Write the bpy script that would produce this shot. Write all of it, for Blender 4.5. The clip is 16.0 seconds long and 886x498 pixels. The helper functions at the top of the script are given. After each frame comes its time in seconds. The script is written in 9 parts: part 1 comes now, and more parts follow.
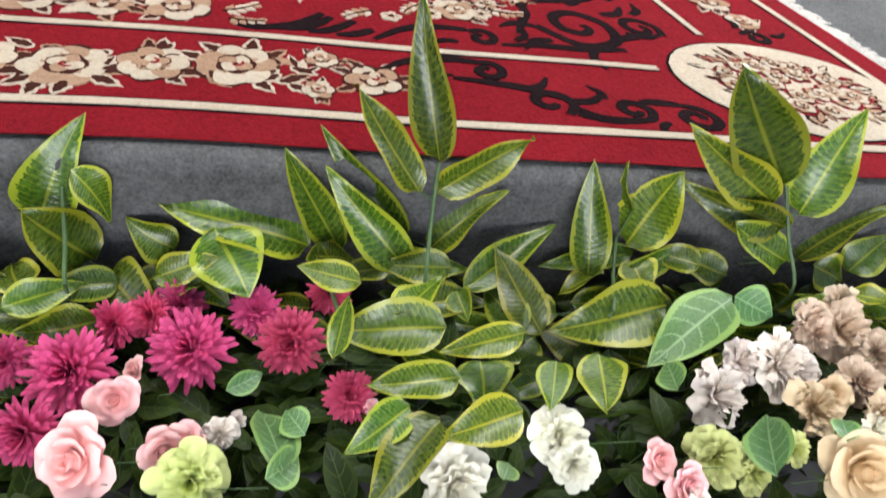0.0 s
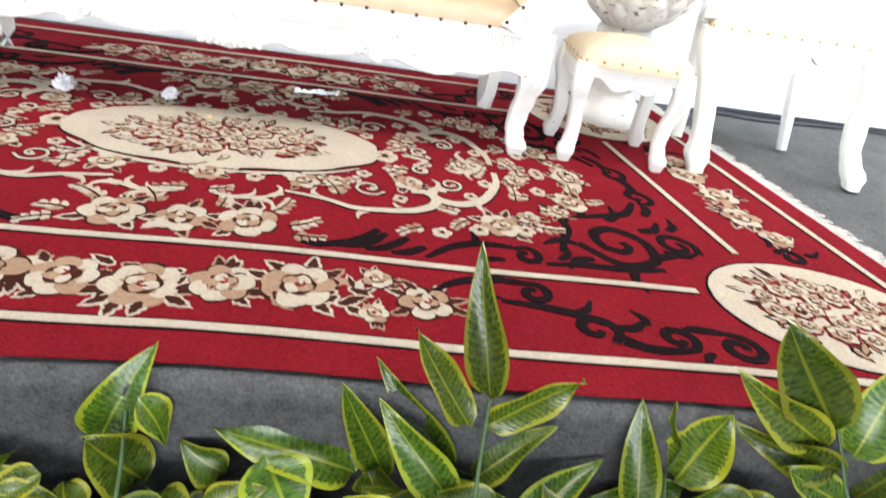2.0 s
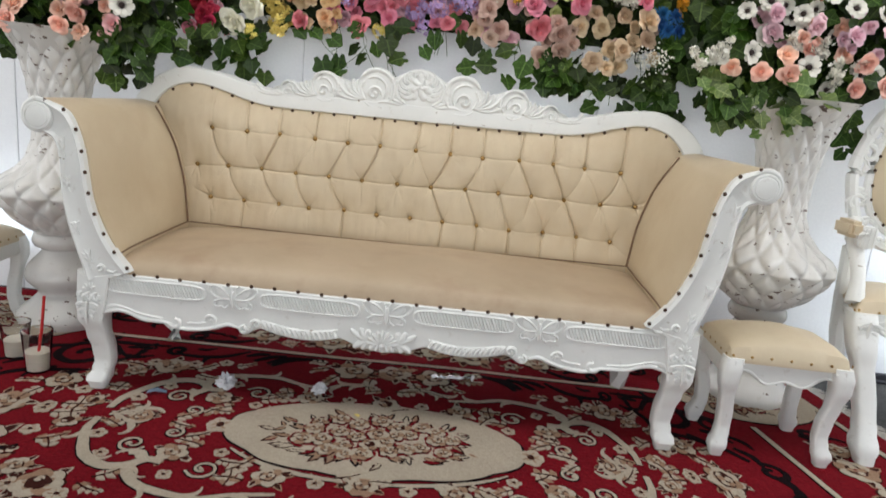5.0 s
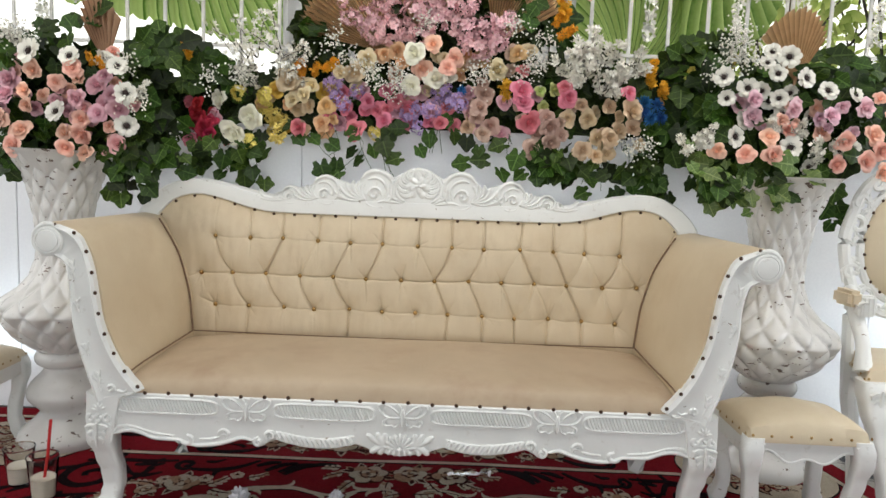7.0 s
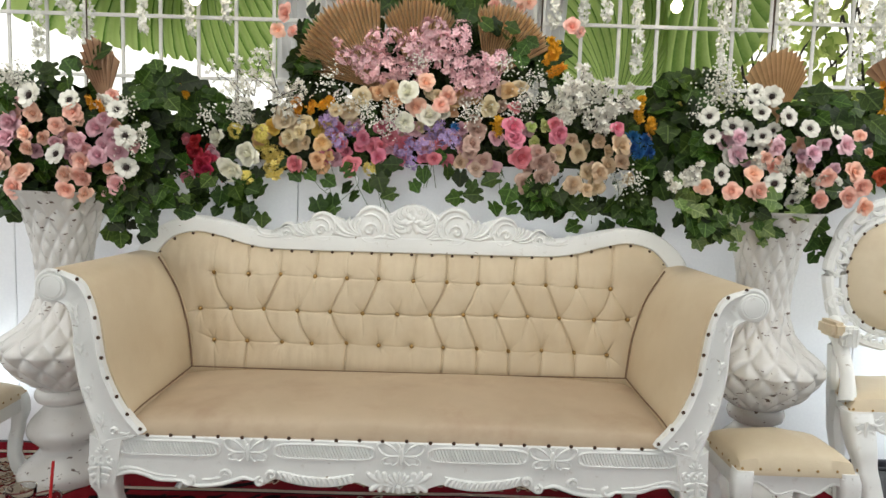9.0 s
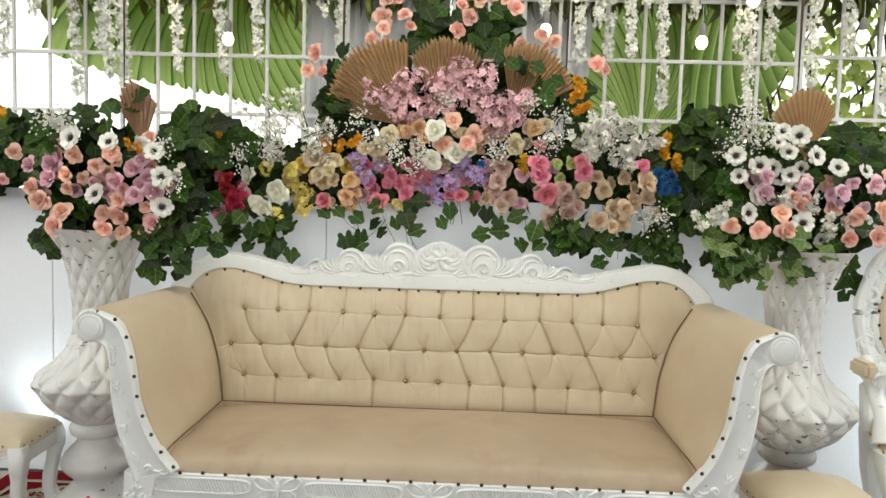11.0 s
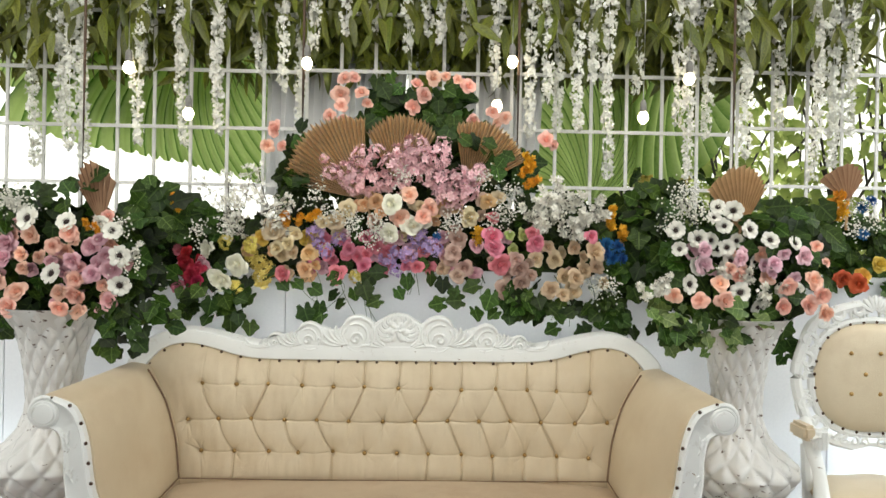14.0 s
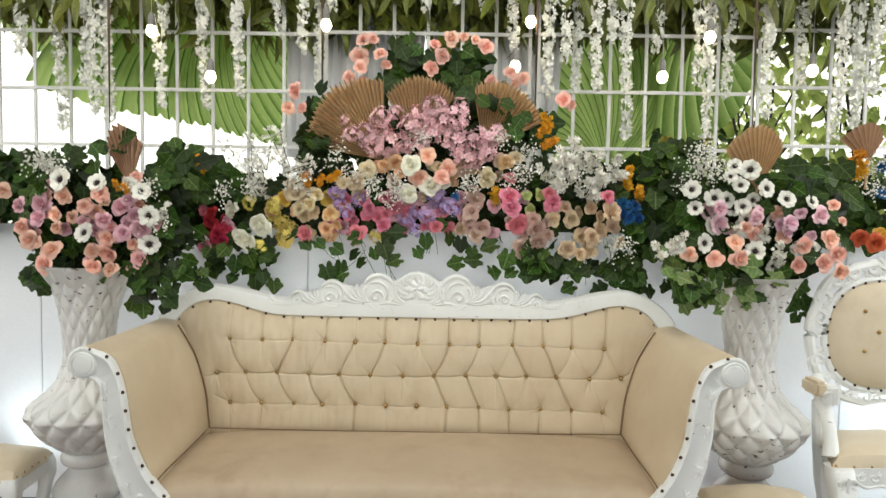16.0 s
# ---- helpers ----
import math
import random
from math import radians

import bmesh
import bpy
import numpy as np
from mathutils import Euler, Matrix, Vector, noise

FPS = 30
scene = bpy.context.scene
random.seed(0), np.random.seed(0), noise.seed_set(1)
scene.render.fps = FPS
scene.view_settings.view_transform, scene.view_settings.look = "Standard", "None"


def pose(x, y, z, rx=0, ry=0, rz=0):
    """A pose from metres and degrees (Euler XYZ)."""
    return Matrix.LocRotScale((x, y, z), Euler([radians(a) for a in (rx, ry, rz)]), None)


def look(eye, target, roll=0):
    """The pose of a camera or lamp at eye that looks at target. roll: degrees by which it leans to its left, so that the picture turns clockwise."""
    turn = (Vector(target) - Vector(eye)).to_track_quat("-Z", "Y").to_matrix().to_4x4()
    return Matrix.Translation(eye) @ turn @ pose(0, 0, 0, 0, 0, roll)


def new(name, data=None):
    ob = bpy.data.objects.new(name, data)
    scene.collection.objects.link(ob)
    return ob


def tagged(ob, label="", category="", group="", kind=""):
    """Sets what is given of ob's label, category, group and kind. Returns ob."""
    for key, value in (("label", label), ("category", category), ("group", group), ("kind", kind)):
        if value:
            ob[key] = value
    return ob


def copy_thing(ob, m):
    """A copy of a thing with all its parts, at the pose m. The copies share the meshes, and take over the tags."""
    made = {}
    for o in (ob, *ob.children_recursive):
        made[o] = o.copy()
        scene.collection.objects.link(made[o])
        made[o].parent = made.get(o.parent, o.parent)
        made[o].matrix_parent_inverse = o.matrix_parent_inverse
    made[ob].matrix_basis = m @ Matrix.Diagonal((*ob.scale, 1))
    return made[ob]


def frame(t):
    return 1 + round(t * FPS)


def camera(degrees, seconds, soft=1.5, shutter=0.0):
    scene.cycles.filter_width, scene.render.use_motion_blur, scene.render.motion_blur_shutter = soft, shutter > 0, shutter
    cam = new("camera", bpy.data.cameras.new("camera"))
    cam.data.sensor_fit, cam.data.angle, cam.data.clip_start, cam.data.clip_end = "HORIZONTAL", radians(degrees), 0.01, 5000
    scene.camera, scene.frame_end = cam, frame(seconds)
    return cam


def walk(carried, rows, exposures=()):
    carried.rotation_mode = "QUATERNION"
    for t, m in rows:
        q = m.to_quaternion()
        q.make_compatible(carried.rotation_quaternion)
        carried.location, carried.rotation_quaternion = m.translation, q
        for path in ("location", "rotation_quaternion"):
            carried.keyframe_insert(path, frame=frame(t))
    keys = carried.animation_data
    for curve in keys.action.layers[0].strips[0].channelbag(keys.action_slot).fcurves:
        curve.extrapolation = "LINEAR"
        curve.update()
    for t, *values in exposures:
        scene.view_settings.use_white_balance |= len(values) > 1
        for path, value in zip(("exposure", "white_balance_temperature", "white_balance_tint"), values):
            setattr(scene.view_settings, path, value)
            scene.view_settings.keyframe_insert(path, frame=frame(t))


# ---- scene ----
cam = camera(67.7, 16.0, soft=1.5, shutter=0.5)
PATH = [
    (0, (0.457, -0.04, 0.643), (0.833, 1.407, -0.685), 10.9),
    (0.5, (0.454, -0.012, 0.671), (0.826, 1.511, -0.571), 10.8),
    (1, (0.442, 0.021, 0.704), (0.791, 1.608, -0.463), 10.6),
    (1.5, (0.42, 0.016, 0.74), (0.747, 1.664, -0.345), 10.3),
    (2, (0.395, 0.029, 0.776), (0.675, 1.745, -0.213), 10.2),
    (2.5, (0.363, 0.045, 0.808), (0.584, 1.822, -0.083), 9.7),
    (3, (0.315, 0.068, 0.843), (0.46, 1.896, 0.044), 8.8),
    (3.5, (0.281, 0.084, 0.884), (0.361, 1.957, 0.188), 7.1),
    (4, (0.256, 0.079, 0.915), (0.269, 1.991, 0.331), 6.0),
    (4.5, (0.228, 0.094, 0.951), (0.221, 2.031, 0.452), 5.6),
    (5, (0.2, 0.111, 0.999), (0.154, 2.063, 0.564), 5.6),
    (5.2, (0.196, 0.104, 1.011), (0.148, 2.063, 0.609), 5.5),
    (7.3, (0.123, 0.096, 1.083), (0.101, 2.085, 0.878), 1.9),
    (7.5, (0.127, 0.094, 1.096), (0.098, 2.081, 0.872), 2.0),
    (8, (0.117, 0.079, 1.117), (0.131, 2.071, 0.937), 2.1),
    (8.5, (0.114, 0.071, 1.139), (0.114, 2.061, 0.941), 1.4),
    (9, (0.106, 0.056, 1.172), (0.114, 2.047, 0.988), 1.7),
    (9.2, (0.087, 0.048, 1.183), (0.078, 2.039, 0.994), 2.1),
    (11.5, (0.082, 0.026, 1.269), (0.021, 2.023, 1.179), 1.6),
    (12, (0.092, 0.003, 1.303), (0.065, 2.002, 1.26), 1.4),
    (12.5, (0.101, -0.006, 1.334), (0.084, 1.994, 1.325), 1.1),
    (13, (0.104, -0.016, 1.359), (0.111, 1.984, 1.364), 0.7),
    (13.5, (0.106, -0.025, 1.365), (0.134, 1.974, 1.384), 0.6),
    (14, (0.106, -0.036, 1.362), (0.157, 1.964, 1.365), 1.0),
    (14.5, (0.122, -0.046, 1.373), (0.149, 1.953, 1.311), 0.6),
    (15, (0.11, -0.062, 1.376), (0.101, 1.936, 1.284), 0.5),
    (15.5, (0.126, -0.081, 1.369), (0.099, 1.917, 1.286), 0.0),
    (16, (0.112, -0.092, 1.343), (0.105, 1.905, 1.238), 0.9),
]
EXPOSURES = [(0.0, 1.20, 6500, 10), (0.5, 1.40, 6500, 10), (1.5, 1.60, 6450, 9), (2.5, 0.60, 6500, 10), (3.5, 0.18, 6500, 10), (4.0, -0.16, 6500, 10), (4.5, -0.20, 6500, 10), (9.0, -0.22, 6700, 8), (11.5, -0.15, 6750, 6), (16.0, -0.17, 6700, 6)]
walk(cam, [(t, look(eye, target, roll)) for t, eye, target, roll in PATH], EXPOSURES)

# ---- light: a bright overcast day that enters the marquee from the open front and side ----
world = bpy.data.worlds.new("overcast_day")
scene.world = world
world.use_nodes = True
wn, wl = world.node_tree.nodes, world.node_tree.links
sky = wn.new("ShaderNodeTexSky")
sky.sky_type, sky.sun_disc = "NISHITA", False
sky.sun_elevation, sky.sun_rotation = radians(48), radians(215)
wl.new(sky.outputs["Color"], wn["Background"].inputs["Color"])
wn["Background"].inputs["Strength"].default_value = 0.055


def lamp(name, kind, m, energy, colour, **more):
    data = bpy.data.lights.new(name, kind)
    data.energy, data.color = energy, colour
    for key, value in more.items():
        if key == "size":
            data.size = value
        if key == "size_y":
            data.shape, data.size_y = "RECTANGLE", value
        if key == "angle":
            data.angle = value
    ob = new(name, data)
    ob.matrix_world = m
    return ob


lamp("sun", "SUN", look((-3.0, -3.5, 8), (0, 2, 0)), 1.2, (1.0, 0.97, 0.93), angle=radians(35))
# added area lamp below the roof; daylight lamps in the open sides of the marquee
lamp("roof_fill", "AREA", look((0.2, 1.35, 3.15), (0.2, 2.5, 0.3)), 62, (1.0, 0.98, 0.95), size=5.0, size_y=1.2)
lamp("side_opening", "AREA", look((-4.0, 1.2, 1.7), (0, 2.2, 0.7)), 46, (1.0, 0.98, 0.95), size=2.6, size_y=2.0)
lamp("right_opening", "AREA", look((3.9, 1.7, 1.7), (1.0, 1.4, 0.0)), 64, (0.97, 0.98, 1.0), size=2.2, size_y=2.0)
# the wide open front of the marquee
lamp("front_opening", "AREA", look((0.0, -8.0, 1.1), (0.0, 2.2, 0.45)), 350, (0.97, 0.99, 1.0), size=10.0, size_y=2.4)
# the cold floodlights that wash the wall behind the chair and behind the left vase
lamp("flood_right", "AREA", look((2.25, 2.55, 0.35), (2.1, 2.95, 0.55)), 3.5, (0.80, 0.92, 1.0), size=0.5, size_y=0.25)
# added strip lamp at the wall's foot, behind the sofa, to brighten the wall
lamp("wall_fill", "AREA", look((0.0, 2.80, 0.30), (0.0, 2.93, 0.95)), 9.0, (0.94, 0.97, 1.0), size=2.3, size_y=0.06)
lamp("flood_left", "AREA", look((-1.75, 2.72, 0.30), (-1.62, 2.95, 0.60)), 0.9, (0.80, 0.92, 1.0), size=0.25, size_y=0.2)


# ---- materials ----
def shader(name, rough=0.6, metal=0.0, spec=0.5):
    m = bpy.data.materials.new(name)
    m.use_nodes = True
    n, l = m.node_tree.nodes, m.node_tree.links
    b = n["Principled BSDF"]
    b.inputs["Roughness"].default_value = rough
    b.inputs["Metallic"].default_value = metal
    b.inputs["Specular IOR Level"].default_value = spec
    return m, n, l, b


def ramp(n, l, source, stops):
    r = n.new("ShaderNodeValToRGB")
    while len(r.color_ramp.elements) < len(stops):
        r.color_ramp.elements.new(0.5)
    for e, (p, c) in zip(r.color_ramp.elements, stops):
        e.position, e.color = p, (*c, 1)
    l.new(source, r.inputs["Fac"])
    return r.outputs["Color"]


def mathn(n, l, op, a, b=None, c=None):
    k = n.new("ShaderNodeMath")
    k.operation = op
    for i, v in enumerate((a, b, c)):
        if v is None:
            continue
        if isinstance(v, (int, float)):
            k.inputs[i].default_value = v
        else:
            l.new(v, k.inputs[i])
    return k.outputs[0]


def mixc(n, l, fac, a, b, mode="MIX"):
    k = n.new("ShaderNodeMix")
    k.data_type, k.blend_type = "RGBA", mode
    for sock, v in ((k.inputs["Factor"], fac), (k.inputs["A"], a), (k.inputs["B"], b)):
        if isinstance(v, (int, float)):
            sock.default_value = v
        elif isinstance(v, tuple):
            sock.default_value = (*v, 1)
        else:
            l.new(v, sock)
    return k.outputs["Result"]


def noisen(n, l, scale, detail=4.0, coord="Object", rough=0.55, stretch=None):
    tc = n.new("ShaderNodeTexCoord")
    x = n.new("ShaderNodeTexNoise")
    x.inputs["Scale"].default_value, x.inputs["Detail"].default_value = scale, detail
    x.inputs["Roughness"].default_value = rough
    if stretch:
        mp = n.new("ShaderNodeMapping")
        mp.inputs["Scale"].default_value = stretch
        l.new(tc.outputs[coord], mp.inputs["Vector"])
        l.new(mp.outputs["Vector"], x.inputs["Vector"])
    else:
        l.new(tc.outputs[coord], x.inputs["Vector"])
    return x.outputs["Fac"]


def bumpn(n, l, b, height, strength, distance=0.002):
    k = n.new("ShaderNodeBump")
    k.inputs["Strength"].default_value, k.inputs["Distance"].default_value = strength, distance
    l.new(height, k.inputs["Height"])
    l.new(k.outputs["Normal"], b.inputs["Normal"])


def varied(n, l, colour, amount=0.25, hue=0.02):
    """Each object a little lighter or darker, and of a slightly other hue."""
    o = n.new("ShaderNodeObjectInfo")
    h = n.new("ShaderNodeHueSaturation")
    l.new(colour, h.inputs["Color"])
    l.new(mathn(n, l, "MULTIPLY_ADD", o.outputs["Random"], amount * 2, 1 - amount), h.inputs["Value"])
    r2 = mathn(n, l, "FRACT", mathn(n, l, "MULTIPLY", o.outputs["Random"], 7.13))
    l.new(mathn(n, l, "MULTIPLY_ADD", r2, hue * 2, 0.5 - hue), h.inputs["Hue"])
    return h.outputs["Color"]


def surface(name, c1, c2, scale=12.0, fine=180.0, rough=0.6, metal=0.0, bump=0.2, spec=0.5, vary=0.0, dist=0.002, coat=0.0):
    """Two colours mixed by a coarse and a fine noise, with fine relief."""
    m, n, l, b = shader(name, rough, metal, spec)
    coarse, grain = noisen(n, l, scale), noisen(n, l, fine, 2.0)
    f = mathn(n, l, "MULTIPLY_ADD", grain, 0.5, mathn(n, l, "MULTIPLY", coarse, 0.75))
    col = ramp(n, l, f, [(0.38, c1), (0.82, c2)])
    if vary:
        col = varied(n, l, col, vary)
    l.new(col, b.inputs["Base Color"])
    if bump:
        bumpn(n, l, b, grain, bump, dist)
    if coat:
        b.inputs["Coat Weight"].default_value = coat
    r = mathn(n, l, "MULTIPLY_ADD", coarse, 0.25, rough - 0.12)
    l.new(r, b.inputs["Roughness"])
    return m


def chipped_paint(name, base, chip, amount, rough=0.4):
    """Old white gloss paint with rubbed places and chips down to the dark ground."""
    m, n, l, b = shader(name, rough)
    coarse = noisen(n, l, 5.0, 5.0)
    body = ramp(n, l, coarse, [(0.3, tuple(v * 0.9 for v in base)), (0.7, base)])
    grime = noisen(n, l, 28.0, 6.0, rough=0.7)
    body = mixc(n, l, mathn(n, l, "MULTIPLY", mathn(n, l, "GREATER_THAN", grime, 0.62), 0.25), body, (0.50, 0.46, 0.40))
    spots = noisen(n, l, 34.0, 3.0, stretch=(1.0, 1.0, 1.9))
    mask = mathn(n, l, "MULTIPLY", mathn(n, l, "GREATER_THAN", spots, amount), mathn(n, l, "GREATER_THAN", coarse, 0.50))
    l.new(mixc(n, l, mask, body, chip), b.inputs["Base Color"])
    bumpn(n, l, b, mathn(n, l, "MULTIPLY_ADD", mask, -0.6, noisen(n, l, 90.0, 3.0)), 0.25, 0.0015)
    l.new(mathn(n, l, "MULTIPLY_ADD", mask, 0.4, rough), b.inputs["Roughness"])
    return m


def leather(name, c1, c2, worn):
    m, n, l, b = shader(name, 0.41)
    coarse = noisen(n, l, 3.2, 5.0)
    col = ramp(n, l, coarse, [(0.3, c1), (0.72, c2)])
    stain = ramp(n, l, noisen(n, l, 6.0, 5.0, rough=0.6), [(0.48, (0, 0, 0)), (0.72, (0.6, 0.6, 0.6))])
    col = mixc(n, l, stain, col, worn)
    l.new(col, b.inputs["Base Color"])
    tc = n.new("ShaderNodeTexCoord")
    v = n.new("ShaderNodeTexVoronoi")
    v.inputs["Scale"].default_value = 420.0
    l.new(tc.outputs["Object"], v.inputs["Vector"])
    bumpn(n, l, b, mathn(n, l, "ADD", v.outputs["Distance"], mathn(n, l, "MULTIPLY_ADD", noisen(n, l, 75.0, 3.0), 1.2, mathn(n, l, "MULTIPLY", noisen(n, l, 22.0, 5.0, rough=0.65, stretch=(1.0, 0.5, 0.6)), 3.0))), 0.34, 0.0016)
    return m


def pile(name, c1, c2, fine=230.0, vary=0.0):
    """Short carpet pile: coarse fading, tufts at two sizes, no gloss."""
    m, n, l, b = shader(name, 0.95, spec=0.03)
    coarse, tuft, knot = noisen(n, l, 6.0, 4.0), noisen(n, l, fine, 3.0, rough=0.7), noisen(n, l, fine * 0.35, 2.0)
    f = mathn(n, l, "MULTIPLY_ADD", tuft, 0.75, mathn(n, l, "MULTIPLY_ADD", knot, 0.35, mathn(n, l, "MULTIPLY", coarse, 0.3)))
    l.new(ramp(n, l, f, [(0.45, c1), (0.95, c2)]), b.inputs["Base Color"])
    bumpn(n, l, b, mathn(n, l, "ADD", tuft, knot), 0.8, 0.005)
    return m


def petal(name, heart, rim, vary=0.15, rough=0.6, full=0.66):
    """Cloth petal: the colour runs from its foot to its rim along v of the petal's map."""
    m, n, l, b = shader(name, rough, spec=0.3)
    uv = n.new("ShaderNodeUVMap")
    sep = n.new("ShaderNodeSeparateXYZ")
    l.new(uv.outputs["UV"], sep.inputs[0])
    f = mathn(n, l, "MULTIPLY_ADD", noisen(n, l, 60.0, 3.0), 0.35, mathn(n, l, "MULTIPLY", sep.outputs["Y"], 0.85))
    col = varied(n, l, ramp(n, l, f, [(0.0, heart), (full, rim)]), vary, 0.012)
    l.new(col, b.inputs["Base Color"])
    b.inputs["Subsurface Weight"].default_value = 0.0
    bumpn(n, l, b, noisen(n, l, 240.0, 3.0), 0.2, 0.001)
    return m


def leafy(name, dark, light, vein, margin, veins=9.0, width=0.1, vary=0.22, rough=0.42, slant=3.2, edge=0.78, spec=0.5):
    """Leaf with midrib, side veins and a margin of another colour, along the leaf's own map (u along, v across)."""
    m, n, l, b = shader(name, rough, spec=spec)
    uv = n.new("ShaderNodeUVMap")
    sep = n.new("ShaderNodeSeparateXYZ")
    l.new(uv.outputs["UV"], sep.inputs[0])
    u, v = sep.outputs["X"], sep.outputs["Y"]
    side = mathn(n, l, "ABSOLUTE", mathn(n, l, "MULTIPLY_ADD", v, 2.0, -1.0))
    wob = noisen(n, l, 40.0, 3.0)
    body = ramp(n, l, mathn(n, l, "MULTIPLY_ADD", noisen(n, l, 30.0, 4.0), 0.8, mathn(n, l, "MULTIPLY", side, 0.2)), [(0.25, dark), (0.75, light)])
    saw = mathn(n, l, "FRACT", mathn(n, l, "MULTIPLY_ADD", mathn(n, l, "MULTIPLY", side, side), -slant * 0.3, mathn(n, l, "MULTIPLY_ADD", u, veins, mathn(n, l, "MULTIPLY_ADD", side, -slant * 0.3, mathn(n, l, "MULTIPLY", wob, 0.5)))))
    line = mathn(n, l, "LESS_THAN", saw, width)
    rib = mathn(n, l, "LESS_THAN", side, 0.05)
    col = mixc(n, l, mathn(n, l, "MULTIPLY", mathn(n, l, "MAXIMUM", line, rib), 0.62), body, vein)
    lim = mathn(n, l, "GREATER_THAN", mathn(n, l, "MULTIPLY_ADD", wob, 0.22, side), edge + 0.11)
    col = mixc(n, l, lim, col, margin)
    l.new(varied(n, l, col, vary, 0.015), b.inputs["Base Color"])
    bumpn(n, l, b, mathn(n, l, "ADD", saw, mathn(n, l, "MULTIPLY", noisen(n, l, 150.0), 0.4)), 0.25, 0.001)
    return m


def croton_blade(name, dark, light, yellow, veins=19.0):
    """Glossy croton blade: a yellow rim that runs inward along thin side veins, and a yellow midrib."""
    m, n, l, b = shader(name, 0.27, spec=0.6)
    uv = n.new("ShaderNodeUVMap")
    sep = n.new("ShaderNodeSeparateXYZ")
    l.new(uv.outputs["UV"], sep.inputs[0])
    u, v = sep.outputs["X"], sep.outputs["Y"]
    side = mathn(n, l, "ABSOLUTE", mathn(n, l, "MULTIPLY_ADD", v, 2.0, -1.0))
    wob = noisen(n, l, 34.0, 3.0)
    body = ramp(n, l, noisen(n, l, 26.0, 4.0), [(0.32, dark), (0.66, light)])
    run = mathn(n, l, "MULTIPLY_ADD", mathn(n, l, "MULTIPLY", side, side), -0.75, mathn(n, l, "MULTIPLY_ADD", u, veins, mathn(n, l, "MULTIPLY_ADD", side, -1.3, mathn(n, l, "MULTIPLY", wob, 0.9))))
    saw = mathn(n, l, "ABSOLUTE", mathn(n, l, "MULTIPLY_ADD", mathn(n, l, "FRACT", run), 2.0, -1.0))
    line = ramp(n, l, saw, [(0.72, (0, 0, 0)), (0.94, (1, 1, 1))])
    rib = ramp(n, l, side, [(0.03, (1, 1, 1)), (0.075, (0, 0, 0))])
    fade = mathn(n, l, "MULTIPLY_ADD", mathn(n, l, "MULTIPLY", side, wob), 1.0, 0.10)
    col = mixc(n, l, mathn(n, l, "MAXIMUM", mathn(n, l, "MULTIPLY", line, fade), mathn(n, l, "MULTIPLY", rib, 0.8)), body, yellow)
    edge = ramp(n, l, mathn(n, l, "MULTIPLY_ADD", wob, 0.40, mathn(n, l, "MULTIPLY_ADD", line, 0.07, side)), [(0.98, (0, 0, 0)), (1.16, (1, 1, 1))])
    col = mixc(n, l, edge, col, yellow)
    l.new(varied(n, l, col, 0.36, 0.02), b.inputs["Base Color"])
    bumpn(n, l, b, mathn(n, l, "ADD", mathn(n, l, "MULTIPLY", saw, -0.8), mathn(n, l, "MULTIPLY", noisen(n, l, 150.0), 0.3)), 0.3, 0.001)
    return m


def glow(name, colour, strength):
    m, n, l, b = shader(name, 0.4)
    b.inputs["Base Color"].default_value = (*colour, 1)
    b.inputs["Emission Color"].default_value = (*colour, 1)
    b.inputs["Emission Strength"].default_value = strength
    return m


def clear(name, colour=(1, 1, 1), rough=0.03, ior=1.45):
    m, n, l, b = shader(name, rough)
    b.inputs["Base Color"].default_value = (*colour, 1)
    b.inputs["Transmission Weight"].default_value = 1.0
    b.inputs["IOR"].default_value = ior
    return m


WHITE_PAINT = chipped_paint("white_paint", (0.85, 0.86, 0.83), (0.34, 0.29, 0.23), 0.72)
VASE_PAINT = chipped_paint("vase_paint", (0.74, 0.73, 0.70), (0.14, 0.10, 0.08), 0.645, 0.24)
CREAM_LEATHER = leather("cream_leather", (0.58, 0.468, 0.312), (0.665, 0.555, 0.388), (0.55, 0.425, 0.272))
PALE_LEATHER = leather("pale_leather", (0.62, 0.52, 0.36), (0.71, 0.61, 0.44), (0.57, 0.45, 0.30))
PIPING = surface("piping", (0.14, 0.08, 0.045), (0.24, 0.15, 0.09), 40, 200, 0.6)
SEAT_LEATHER = leather("seat_leather", (0.45, 0.345, 0.232), (0.56, 0.44, 0.305), (0.37, 0.25, 0.16))
NAIL = surface("nail_metal", (0.035, 0.02, 0.014), (0.09, 0.05, 0.03), 60, 300, 0.4, 0.7, 0.1)
GOLD = surface("gold_button", (0.30, 0.175, 0.055), (0.46, 0.30, 0.12), 60, 300, 0.3, 0.9, 0.05)
RED_PILE = pile("red_pile", (0.095, 0.004, 0.008), (0.225, 0.012, 0.018))
CREAM_PILE = pile("cream_pile", (0.32, 0.265, 0.20), (0.54, 0.47, 0.375))
YARN = pile("fringe_yarn", (0.36, 0.34, 0.30), (0.72, 0.69, 0.64))
TAN_PILE = pile("tan_pile", (0.20, 0.12, 0.075), (0.42, 0.28, 0.19))
BROWN_PILE = pile("brown_pile", (0.022, 0.006, 0.005), (0.065, 0.022, 0.016))
BLACK_PILE = pile("black_pile", (0.004, 0.002, 0.003), (0.016, 0.009, 0.010))
GREY_FELT = pile("grey_felt", (0.040, 0.040, 0.040), (0.140, 0.141, 0.143), 150.0)
WALL_WHITE = surface("wall_white", (0.74, 0.75, 0.78), (0.82, 0.83, 0.85), 2.5, 90, 0.75, 0, 0.06)
